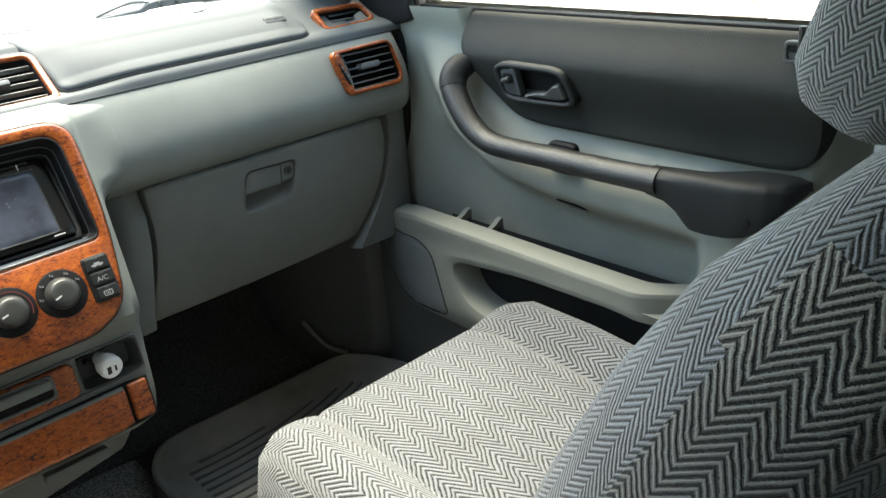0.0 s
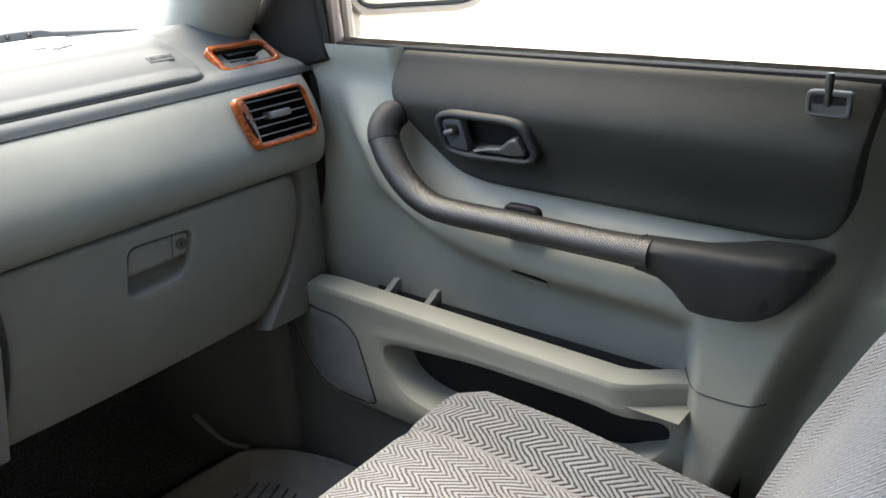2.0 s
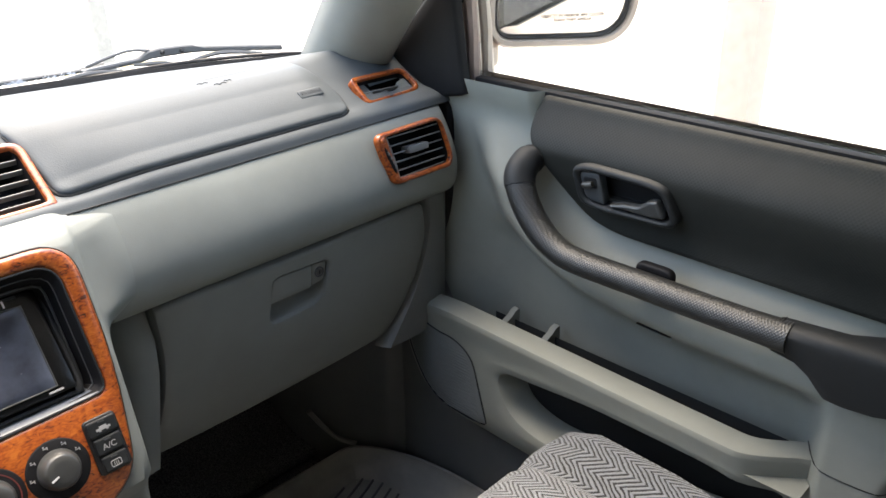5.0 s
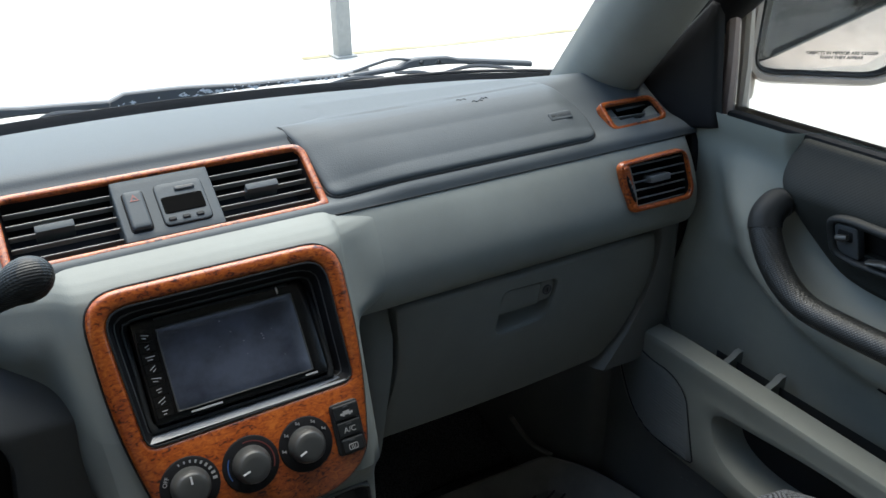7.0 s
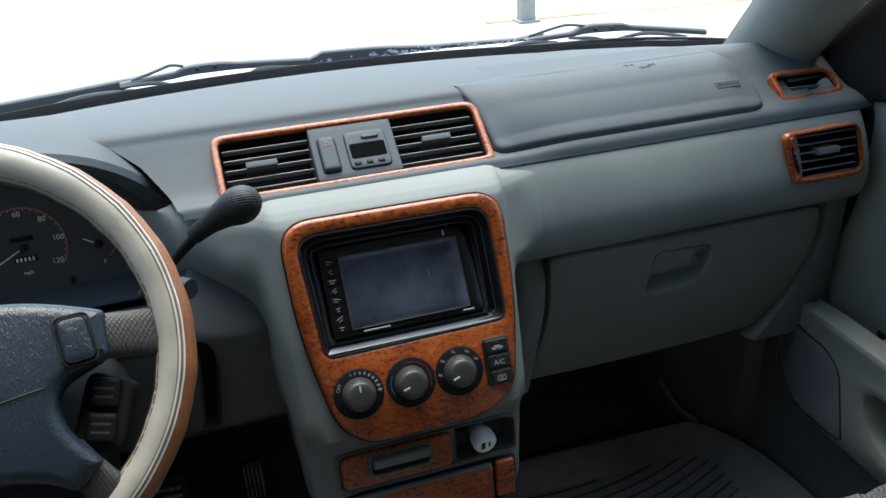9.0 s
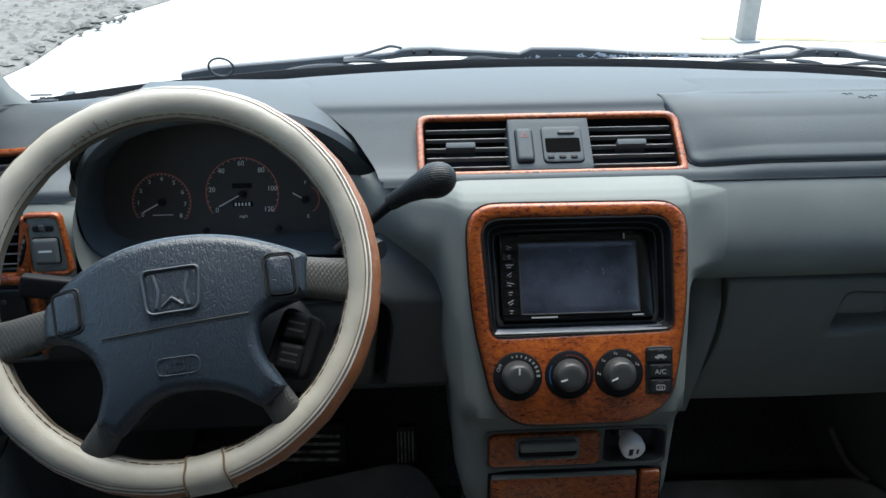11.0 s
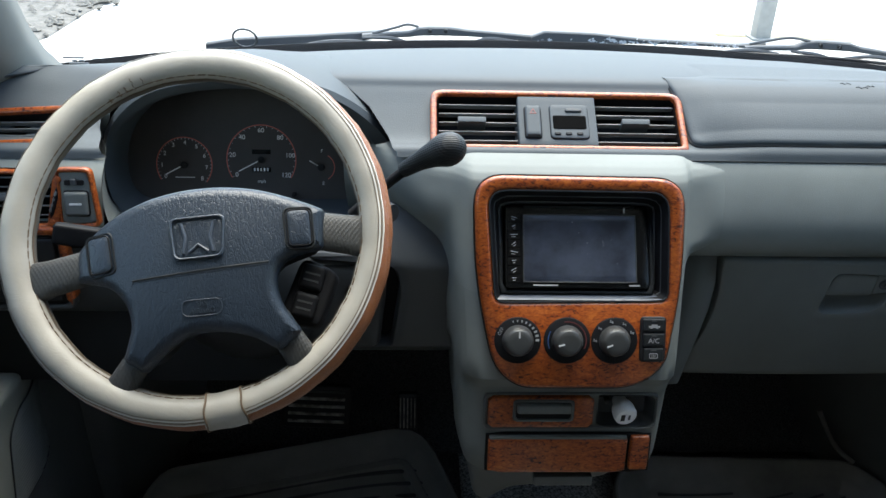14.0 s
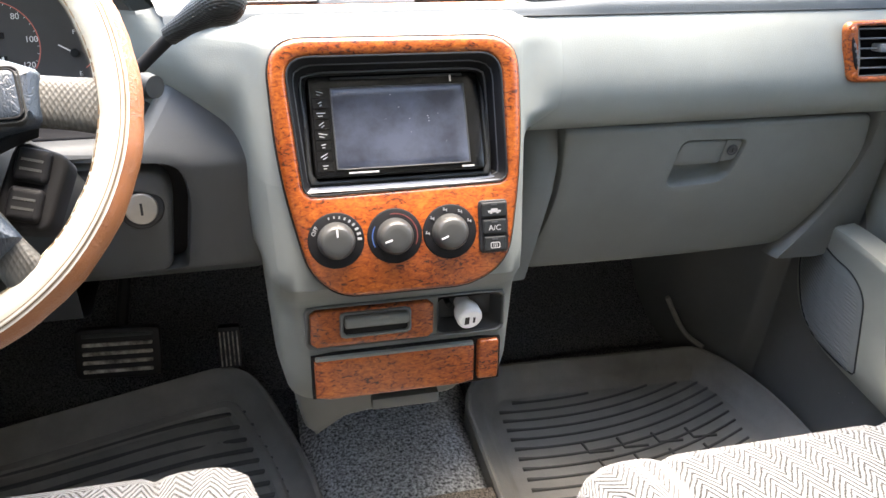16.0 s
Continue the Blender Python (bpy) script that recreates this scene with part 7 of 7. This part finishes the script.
def wiper(label, arm, arm_low, yoke, yoke_low, loop, blade, small, plate_at, chips):
    t = thing("windscreen_wiper", label, "wiper", tuple(outer(arm[0][0], arm[0][1])))
    base = part("arm", flat_bar(arm, arm_low, 0.004), M_WIPER, t, "grey-black wiper arm" + (" with flaked white paint" if chips else ""))
    part("yoke", flat_bar(yoke, yoke_low, -0.006), M_WIPER, t)
    b = bmesh.new()
    tube(b, curve_pts([outer(x, z, -0.004) for x, z in loop], 4), 0.0022, 6)
    part("arm_end", b, M_WIPER, t)
    b = bmesh.new()
    tube(b, curve_pts([outer(x, z, -0.016) for x, z in blade], 6), 0.0026, 8)
    part("blade", b, M_BLACK, t, "black rubber blade")
    for sm in small:
        b = bmesh.new()
        tube(b, curve_pts([outer(x, z, -0.010) for x, z in sm], 5), [0.0018, 0.0022, 0.0026, 0.0028, 0.003, 0.003, 0.003, 0.0028, 0.0026, 0.0022, 0.0018], 6)
        part("small_yoke", b, M_WIPER, t)
    x, z = plate_at
    for dx in (-0.012, 0.012):
        b = bmesh.new()
        disc(b, axes(outer(x + dx, z, -0.0085), (1, 0, 0), (0, 0, 1)), 0.0030, -0.002, 0.002, 14, 0.0006)
        part("rivet", b, M_BLACK, t)
    for k in range(chips):
        x = random.triangular(arm[0][0] + 0.003, arm[-1][0], lerp(arm[0][0], arm[-1][0], 0.45))
        a, c = table_at(arm, x), table_at(arm_low, x)
        z = lerp(c, a, min(0.9, 0.12 + abs(random.gauss(0, 0.28))))
        r = random.uniform(0.0014, 0.0050)
        b = bmesh.new()
        ph = random.uniform(0, 6)
        b.faces.new([b.verts.new(outer(x + r * (0.6 + 0.6 * math.sin(2.3 * j + ph)) * math.cos(q), z + 0.6 * r * (0.7 + 0.4 * math.sin(1.7 * j + ph)) * math.sin(q), 0.0012)) for j, q in enumerate(2 * math.pi * i / 9 for i in range(9))])
        part("paint_chip", b, M_WHITE, base, smooth=False)
    return t


random.seed(5)
wiper("grey-black wiper resting along the windscreen foot",
      [(-0.462, 1.156), (-0.42, 1.160), (-0.31, 1.160), (-0.20, 1.163)], [(-0.462, 1.144), (-0.42, 1.138), (-0.31, 1.141), (-0.20, 1.153)],
      [(-0.24, 1.160), (-0.165, 1.164), (-0.15, 1.170), (-0.10, 1.169), (-0.09, 1.166), (0.020, 1.158)], [(-0.24, 1.153), (-0.165, 1.155), (-0.15, 1.157), (-0.10, 1.156), (-0.09, 1.156), (0.020, 1.149)],
      [(-0.225, 1.161), (-0.19, 1.169), (-0.172, 1.1735), (-0.155, 1.170)],
      [(-0.385, 1.139), (-0.28, 1.145), (-0.16, 1.148), (-0.08, 1.148), (0.020, 1.146)],
      [[(-0.355, 1.143), (-0.29, 1.152), (-0.225, 1.150)], [(-0.24, 1.156), (-0.20, 1.155), (-0.17, 1.148)], [(-0.07, 1.148), (-0.045, 1.153), (0.0, 1.149)]], (-0.125, 1.164), 0)
wiper("grey-black wiper with flaked paint along the windscreen foot",
      [(0.022, 1.155), (0.040, 1.163), (0.12, 1.162), (0.20, 1.157), (0.33, 1.158), (0.37, 1.164)], [(0.022, 1.146), (0.040, 1.146), (0.12, 1.146), (0.20, 1.150), (0.33, 1.153), (0.37, 1.157)],
      [(0.34, 1.158), (0.41, 1.166), (0.425, 1.176), (0.475, 1.177), (0.485, 1.173), (0.585, 1.166)], [(0.34, 1.152), (0.41, 1.159), (0.425, 1.163), (0.475, 1.165), (0.485, 1.165), (0.585, 1.158)],
      [(0.345, 1.162), (0.375, 1.171), (0.400, 1.1765), (0.425, 1.174)],
      [(0.24, 1.146), (0.36, 1.151), (0.47, 1.155), (0.57, 1.155), (0.665, 1.150)],
      [[(0.30, 1.147), (0.34, 1.154), (0.385, 1.153)], [(0.40, 1.158), (0.43, 1.157), (0.45, 1.154)], [(0.47, 1.155), (0.51, 1.162), (0.56, 1.157)]], (0.45, 1.170), 75)
ring_ = thing("suction_ring", "small clear plastic ring stuck to the windscreen", "ring", (-0.30, 1.44, 1.20))
bm = bmesh.new()
tube(bm, [(-0.392 + 0.016 * math.cos(a), 1.405 - 0.008 * math.sin(a), 1.180 + 0.014 * math.sin(a)) for a in (2 * math.pi * k / 28 for k in range(29))], 0.0016, 6, ends=False)
part("ring_edge", bm, M_DARK, ring_)

# ---- pedals ----
pedal = thing("brake_pedal", "worn ribbed rubber brake pedal", "pedal", (-0.315, 1.36, 0.50))
PM = axes((-0.316, 1.358, 0.588), (1, 0, -0.05), (0, 0.45, 1))
bm = bmesh.new()
plate(bm, rrect(-0.057, -0.036, 0.057, 0.036, 0.010), PM, 0.010, -0.006, 0.003)
part("pedal_pad", bm, M_BLACK, pedal)
for k in range(5):
    bm = bmesh.new()
    box(bm, (-0.046, -0.0265 + 0.0125 * k, 0.008), (0.046, -0.0215 + 0.0125 * k, 0.013), PM, 0.001, 1)
    part("pedal_rib", bm, M_WORN if k < 4 else M_DARK, pedal, "rib worn through to pale metal" if k < 4 else "")
bm = bmesh.new()
tube(bm, [PM @ Vector((0.0, 0.0, -0.004)), PM @ Vector((0.01, 0.12, -0.05)), PM @ Vector((0.01, 0.25, -0.02))], 0.009, 8)
part("pedal_arm", bm, M_CHAR, pedal)
gas = thing("accelerator_pedal", "dark ribbed accelerator pedal", "pedal", (-0.165, 1.40, 0.50))
PM = axes((-0.166, 1.368, 0.572), (1, 0, 0), (0, 0.35, 1))
bm = bmesh.new()
plate(bm, rrect(-0.017, -0.034, 0.017, 0.030, 0.006), PM, 0.008, -0.004, 0.002)
part("pedal_pad", bm, M_BLACK, gas)
for k in range(5):
    bm = bmesh.new()
    box(bm, (-0.0135 + 0.006 * k, -0.030, 0.007), (-0.0115 + 0.006 * k, 0.022, 0.0105), PM)
    part("pedal_rib", bm, M_WORN, gas, "rib rubbed pale", smooth=False)


# ---- floor mats ----
def floor_mat(x0, x1, s, label):
    """A deep rubber tray mat; s = 1 for the passenger's, -1 mirrored for the driver's."""
    t = thing("floor_mat", label, "floor mat", ((x0 + x1) / 2, 1.1, 0.475), group="front floor mats")
    b = bmesh.new()
    if s > 0:
        o = rounded([(x0, 0.62, 0.05), (x1, 0.62, 0.05), (x1, 1.09, 0.08), (x1 - 0.008, 1.17, 0.06), (x1 - 0.034, 1.250, 0.05), (x1 - 0.072, 1.300, 0.02), (x0 + 0.05, 1.312, 0.03), (x0, 1.25, 0.06)])
    else:
        o = rounded([(x0, 0.62, 0.05), (-0.060, 0.62, 0.05), (-0.056, 1.12, 0.10), (-0.098, 1.27, 0.06), (-0.148, 1.366, 0.07), (x0 + 0.02, 1.285, 0.03), (x0, 1.25, 0.06)])
    c = ((x0 + x1) / 2, 1.02)
    lo = polar(o, c, 140)

    def up(p, h):
        return Vector((p.x, p.y, 0.476 + h + (0.30 if s < 0 else 0.0) * max(0.0, p.y - 1.26)))
    mid = [([Vector(c) + (p - Vector(c)) * f for p in lo], 0.008) for f in (0.6, 0.25)]
    if s > 0:
        lv = [(lo, 0.0), (lo, 0.044), (grow(lo, -0.003), 0.047), (grow(lo, -0.007), 0.046), (grow(lo, -0.011), 0.036), (grow(lo, -0.024), 0.029), (grow(lo, -0.030), 0.023), (grow(lo, -0.040), 0.010), (grow(lo, -0.044), 0.008)] + mid
    else:
        lv = [(lo, 0.0), (lo, 0.034), (grow(lo, -0.003), 0.037), (grow(lo, -0.008), 0.035), (grow(lo, -0.011), 0.027), (grow(lo, -0.020), 0.020), (grow(lo, -0.036), 0.012), (grow(lo, -0.040), 0.016), (grow(lo, -0.050), 0.016), (grow(lo, -0.056), 0.008)] + mid
    vs = grid(b, [[up(p, h) for p in lp] for lp, h in lv], close_v=True)
    cap(b, vs[-1])
    part("mat_tray", b, M_RUBBER, t)
    if s < 0:
        # ribs with rounded ends along the inner side, spreading towards the door
        for k in range(12):
            xe, ye = -0.140 + 0.0055 * k, 1.300 - 0.0215 * k
            pts = []
            for j in range(19):
                u = j / 18
                xx = lerp(xe, x0 + 0.07, u)
                pts.append((xx, ye - 0.050 * ease(0, 1, u) - 0.020 * u * k / 11 + 0.010 * math.sin(3.6 * u + 0.35 * k) * u, 0.4862))
            pts = [(a_, b_, c_ + 0.30 * max(0.0, b_ - 1.26)) for a_, b_, c_ in pts]
            b = bmesh.new()
            tube(b, curve_pts(pts, 2), 0.0038, 8, (0, 0, 1), 0.8)
            part("mat_rib", b, M_RIB, t)
        return t
    # the corner of the mat climbs the toe board as a thin lip
    b = bmesh.new()
    tube(b, curve_pts([(x1 - 0.062, 1.292, 0.521), (x1 - 0.082, 1.316, 0.532), (x1 - 0.100, 1.328, 0.560), (x1 - 0.122, 1.332, 0.600)], 5), 0.0042, 8)
    part("mat_lip", b, M_RUBBER, t)
    w0, w1 = x0 + 0.060, x1 - 0.070
    for k in range(21):
        y = 1.262 - 0.0190 * k
        pts = []
        for j in range(15):
            u = j / 14
            xx = lerp(w0, w1, u)
            e = (1 - u) if s > 0 else u
            yy = y + 0.055 * (1 - e) ** 2 - 0.012 * math.sin(u * 3.0)
            pts.append((xx, yy, 0.4845))
        pts = [p for p in pts if p[1] < 1.262]
        if len(pts) < 4:
            continue
        b = bmesh.new()
        tube(b, pts, [0.0034] + [0.0022] * (len(pts) - 1), 6, (0, 0, 1), 1.0)
        part("mat_rib", b, M_RIB, t)
    cx = (x0 + x1) / 2 + 0.02
    for row, yy in enumerate((1.150, 1.115, 1.080)):
        for q in range(4):
            b = bmesh.new()
            xa, xb = cx - 0.10 + 0.055 * q + 0.012 * row, cx - 0.060 + 0.055 * q + 0.012 * row
            tube(b, [(xa, yy + 0.011, 0.4850), (xa + 0.004, yy - 0.009, 0.4850), (xb, yy - 0.011, 0.4850)], 0.0024, 6)
            part("mat_block", b, M_RIB, t)
    return t


floor_mat(0.158, 0.638, 1, "worn black rubber tray mat in the passenger footwell")
floor_mat(-0.575, -0.120, -1, "worn black rubber tray mat in the driver footwell")


# carpeted hump between the mats
bm = bmesh.new()
rows = []
for y, h in ((0.30, 0.02), (0.8, 0.03), (1.05, 0.035), (1.15, 0.035), (1.30, 0.02), (1.42, 0.0)):
    rows.append([(x, y, 0.474 + h * (1 - ((x - 0.05) / 0.13) ** 4)) for x in [0.05 + 0.128 * (k / 6 - 1) for k in range(13)]])
grid(bm, rows)
structure("floor_hump", bm, M_TUNNEL, "speckled grey loop carpet hump between the mats", "carpet")
bm = bmesh.new()
box(bm, (-0.06, 0.94, 0.503), (0.16, 1.085, 0.514), None, 0.004)
solid("carpet_strip", bm, M_STRIP, "dull brown strip lying on the carpet", "carpet strip")

# ---- front seats ----
def cloth(bm, rows, close_v=False, su=1.0):
    """Quads with the cloth's own metres as their layout, su times finer."""
    lay = bm.loops.layers.uv.verify()
    n, k = len(rows), len(rows[0])
    R = [[Vector(p) for p in r] for r in rows]
    mid = k // 2
    V = [0.0]
    for i in range(1, n):
        V.append(V[-1] + (R[i][mid] - R[i - 1][mid]).length)
    U = []
    for r in R:
        u = [0.0]
        for j in range(1, k + (1 if close_v else 0)):
            u.append(u[-1] + (r[j % k] - r[j - 1]).length)
        off = u[mid]
        U.append([a - off for a in u])
    vs = [[bm.verts.new(p) for p in r] for r in R]
    for i in range(n - 1):
        for j in range(k if close_v else k - 1):
            j2 = (j + 1) % k
            f = bm.faces.new((vs[i][j], vs[i][j2], vs[i + 1][j2], vs[i + 1][j]))
            for lp, uv in zip(f.loops, ((U[i][j], V[i]), (U[i][j + 1], V[i]), (U[i + 1][j + 1], V[i + 1]), (U[i + 1][j], V[i + 1]))):
                lp[lay].uv = (uv[0] * su, uv[1] * su)
    return vs


def make_seat(cx, dy, label, rest=0.0, head=0.006, lift=0.0):
    t = thing("front_seat", label, "car seat", (cx, 0.70, 0.47), group="front seats")
    # cushion: sections from front to rear
    b = bmesh.new()
    rows = []
    W = 0.238
    sec = [(y - 0.062, z - 0.022, w) for y, z, w in ((0.955, 0.64, 0.86), (0.975, 0.68, 0.92), (0.978, 0.715, 0.95), (0.968, 0.742, 0.97), (0.945, 0.760, 0.985), (0.90, 0.768, 1.0), (0.80, 0.766, 1.0), (0.70, 0.756, 1.0), (0.60, 0.745, 1.0), (0.50, 0.738, 1.0), (0.44, 0.735, 0.99))]
    for y, z, w in sec:
        r = []
        for k in range(41):
            u = -1 + 2 * k / 40
            a = abs(u)
            bol = 0.020 * math.exp(-((a - 0.78) / 0.14) ** 2) * ease(0.935, 0.825, y)
            groove = -0.008 * math.exp(-((a - 0.56) / 0.035) ** 2)
            drop = -0.16 * max(0.0, (a - 0.86) / 0.14) ** 2.2
            r.append((cx + W * w * (u if a < 0.86 else math.copysign(0.86 + 0.14 * math.sin((a - 0.86) / 0.14 * math.pi / 2), u)), y + dy - 0.02 * max(0, a - 0.6) ** 2 * ease(0.845, 0.915, y) * 4, z + bol + groove + drop))
        rows.append(r)
    rows = [[(x, y, z + lift) for x, y, z in r] for r in rows]
    cloth(b, rows, False, 0.78)
    part("seat_cushion", b, M_CLOTH, t, "grey zigzag cloth cushion")
    b = bmesh.new()
    box(b, (cx - 0.225, 0.42 + dy, 0.56), (cx + 0.225, 0.875 + dy, 0.68), None, 0.02, 3)
    part("seat_base", b, M_DARK, t, "dark plastic seat base")
    for q in (-0.19, 0.19):
        b = bmesh.new()
        box(b, (cx + q - 0.02, 0.40, 0.472), (cx + q + 0.02, 0.93, 0.50), None, 0.004)
        box(b, (cx + q - 0.012, 0.50, 0.49), (cx + q + 0.012, 0.90, 0.58), None, 0.004)
        part("seat_rail", b, M_CHAR, t)
    # backrest: closed sections from foot to top, leaning back
    b = bmesh.new()
    rows = []
    lean = radians(26)
    foot = Vector((cx + rest, 0.478 + dy, 0.70))
    up = Vector((0, -math.sin(lean), math.cos(lean)))
    fw = Vector((0, math.cos(lean), math.sin(lean)))
    for d, w, th in ((0.0, 0.215, 0.045), (0.06, 0.230, 0.060), (0.15, 0.240, 0.072), (0.25, 0.244, 0.074), (0.35, 0.242, 0.070), (0.44, 0.234, 0.062), (0.50, 0.212, 0.052), (0.535, 0.175, 0.042), (0.555, 0.13, 0.028), (0.562, 0.08, 0.010)):
        r = []
        for k in range(56):
            a = 2 * math.pi * k / 56
            ca, sa = math.cos(a), math.sin(a)
            x = w * math.copysign(abs(ca) ** 0.45, ca)
            y = th * math.copysign(abs(sa) ** 0.55, sa)
            if sa > 0:
                y += 0.022 * math.exp(-((abs(x) / w - 0.82) / 0.16) ** 2) * ease(0.54, 0.40, d)
            r.append(foot + up * d + Vector((x, 0, 0)) + fw * y)
        rows.append(r)
    vs = cloth(b, rows, True, 1.15)
    cap(b, vs[-1])
    left_b, right_b = b.copy(), b.copy()

    def flank(f):
        """0 for the front and back of the rest, -1 and 1 for its two sides."""
        q = f.calc_center_median() - foot
        return int(math.copysign(1, q.x)) if abs(q.dot(fw)) < 0.036 and q.dot(up) < 0.50 else 0
    where = [flank(f) for f in b.faces]
    for bb, keep in ((b, 0), (left_b, -1), (right_b, 1)):
        bb.faces.ensure_lookup_table()
        bmesh.ops.delete(bb, geom=[bb.faces[q] for q, w in enumerate(where) if w != keep], context='FACES')
    part("backrest", b, M_CLOTH, t, "grey zigzag cloth backrest")
    for bb in (left_b, right_b):
        part("backrest_side", bb, M_SIDE, t, "darker worn zigzag cloth side")
    # headrest on two posts
    b = bmesh.new()
    rows = []
    top = foot + up * 0.474 + fw * 0.085 + Vector((head, 0, 0))
    for d, w, th in ((-0.012, 0.07, 0.012), (0.0, 0.095, 0.036), (0.02, 0.111, 0.046), (0.07, 0.121, 0.050), (0.12, 0.122, 0.048), (0.16, 0.115, 0.042), (0.182, 0.095, 0.030), (0.192, 0.06, 0.012)):
        rows.append([top + up * d + Vector((w * math.copysign(abs(math.cos(a)) ** 0.5, math.cos(a)), 0, 0)) + fw * (0.005 + th * math.copysign(abs(math.sin(a)) ** 0.6, math.sin(a))) for a in (2 * math.pi * k / 44 for k in range(44))])
    vs = cloth(b, rows, True, 1.35)
    cap(b, vs[0]), cap(b, vs[-1])
    part("headrest", b, M_CLOTH, t, "grey zigzag cloth headrest")
    for q in (-0.05, 0.05):
        b = bmesh.new()
        tube(b, [foot + up * 0.54 + Vector((q, 0, 0)), top + up * 0.03 + Vector((q, 0, 0))], 0.006, 10)
        part("headrest_post", b, M_CHROME, t)
    return t


make_seat(0.395, 0.0, "grey zigzag cloth passenger seat with matching headrest", -0.020, 0.036, 0.010)
make_seat(-0.358, 0.078, "grey zigzag cloth driver seat with matching headrest")

# ---- outside ----
bm = bmesh.new()
grid(bm, [[(x, y, 0.0) for x in (-600, -40, -12, 0, 12, 40, 600)] for y in (-600, -40, 0, 8, 20, 60, 600)])
structure("ground", bm, M_CONCRETE, "pale sunlit concrete yard", "ground")
bm = bmesh.new()
random.seed(3)
rows = []
for k in range(41):
    y = 3.0 + 32 * k / 40
    xe = -2.65 + 0.15 * (y - 7.0) + random.uniform(-0.12, 0.12)
    rows.append([(xe - d, y, 0.006 + (0.02 if d > 0.1 else 0)) for d in (0, 0.2, 2, 6, 14, 40)])
grid(bm, rows)
structure("pavement", bm, M_GRAVEL, "rough grey gravel verge beside the concrete", "gravel")
bm = bmesh.new()
grid(bm, [[(x, 6.62 - 0.115 * (x - 2.3) + 0.02 * math.sin(x * 3) + d, 0.004) for d in (-0.05, 0.05)] for x in [2.2 + 0.25 * k for k in range(24)]])
structure("road_marking", bm, M_YELLOW, "faded yellow line painted on the concrete", "road marking")
random.seed(21)
verts, faces = [], []
for k in range(1600):
    y = random.uniform(5.2, 13.0)
    x = -2.75 + 0.15 * (y - 7.0) - abs(random.gauss(0, 1.3)) + random.uniform(-0.1, 0.22)
    r = random.uniform(0.012, 0.045)
    i = len(verts)
    a0 = random.uniform(0, 6)
    verts += [(x + r * random.uniform(0.8, 1.3) * math.cos(a0 + q * 1.2566), y + r * random.uniform(0.8, 1.3) * math.sin(a0 + q * 1.2566), 0.02 + r * 0.15) for q in range(5)]
    verts += [(x, y, 0.02 + r * random.uniform(0.6, 0.9)), (x, y, 0.0)]
    faces += [(i + q, i + (q + 1) % 5, i + 5) for q in range(5)] + [(i + (q + 1) % 5, i + q, i + 6) for q in range(5)]
me = bpy.data.meshes.new("gravel_stones")
me.from_pydata(verts, [], faces)
me.materials.append(M_STONE)
tagged(new("gravel_stones", me), "loose grey stones along the gravel edge", "stones", kind="stuff")
post = thing("metal_post", "grey square metal post on the concrete", "post", (2.52, 6.55, 0.0))
bm = bmesh.new()
box(bm, (2.46, 6.49, 0.0), (2.58, 6.61, 2.6), None, 0.008)
part("post_shaft", bm, M_POST, post)
bm = bmesh.new()
box(bm, (2.43, 6.46, 0.0), (2.61, 6.64, 0.015), None, 0.004)
part("post_base", bm, M_POST, post)
col = thing("porch_column", "pinkish plastered porch column", "column", (2.85, 1.74, 0.0))
bm = bmesh.new()
box(bm, (2.784, 1.674, 0.0), (2.916, 1.806, 3.0), None, 0.008)
part("column_shaft", bm, M_PINK, col)
# rear door outside, seen in the mirror
rd = thing("rear_door", "pale silver rear door with dark tinted window", "car door", (0.74, -0.4, 0.5))
bm = bmesh.new()
grid(bm, [[(x, y, z) for x, z in ((0.70, 1.15), (0.78, 1.12), (0.80, 0.95), (0.80, 0.70), (0.77, 0.48))] for y in (-1.6, -1.0, -0.4, 0.1, 0.42)])
part("door_skin", bm, M_BODY, rd)
bm = bmesh.new()
grid(bm, [[(x, y, z) for x, z in ((0.70, 1.12), (0.665, 1.35), (0.61, 1.60))] for y in (-1.6, -0.6, 0.42)])
part("tinted_window", bm, M_TINT, rd, "dark tinted glass")
bm = bmesh.new()
grid(bm, [[(-x, y, z) for x, z in ((0.70, 1.12), (0.665, 1.35), (0.61, 1.60))] for y in (-1.14, -0.6, 0.24)])
structure("window_2", bm, M_TINT, "dark tinted rear side glass", "window")
bm = bmesh.new()
grid(bm, [[(x, y, z) for y, z in ((-1.34, 1.10), (-1.33, 1.35), (-1.31, 1.58))] for x in (-0.74, 0.0, 0.74)])
structure("window_3", bm, M_TINT, "dark tinted tailgate glass", "window")
# bonnet
bm = bmesh.new()
grid(bm, [[(x, y, z - 0.05 * (x / 0.75) ** 2) for x in (-0.75, -0.5, -0.25, 0, 0.25, 0.5, 0.75)] for y, z in ((1.60, 1.06), (1.9, 1.03), (2.2, 0.97), (2.45, 0.88), (2.5, 0.6))])
solid("bonnet", bm, M_BODY, "pale silver painted bonnet", "bonnet")
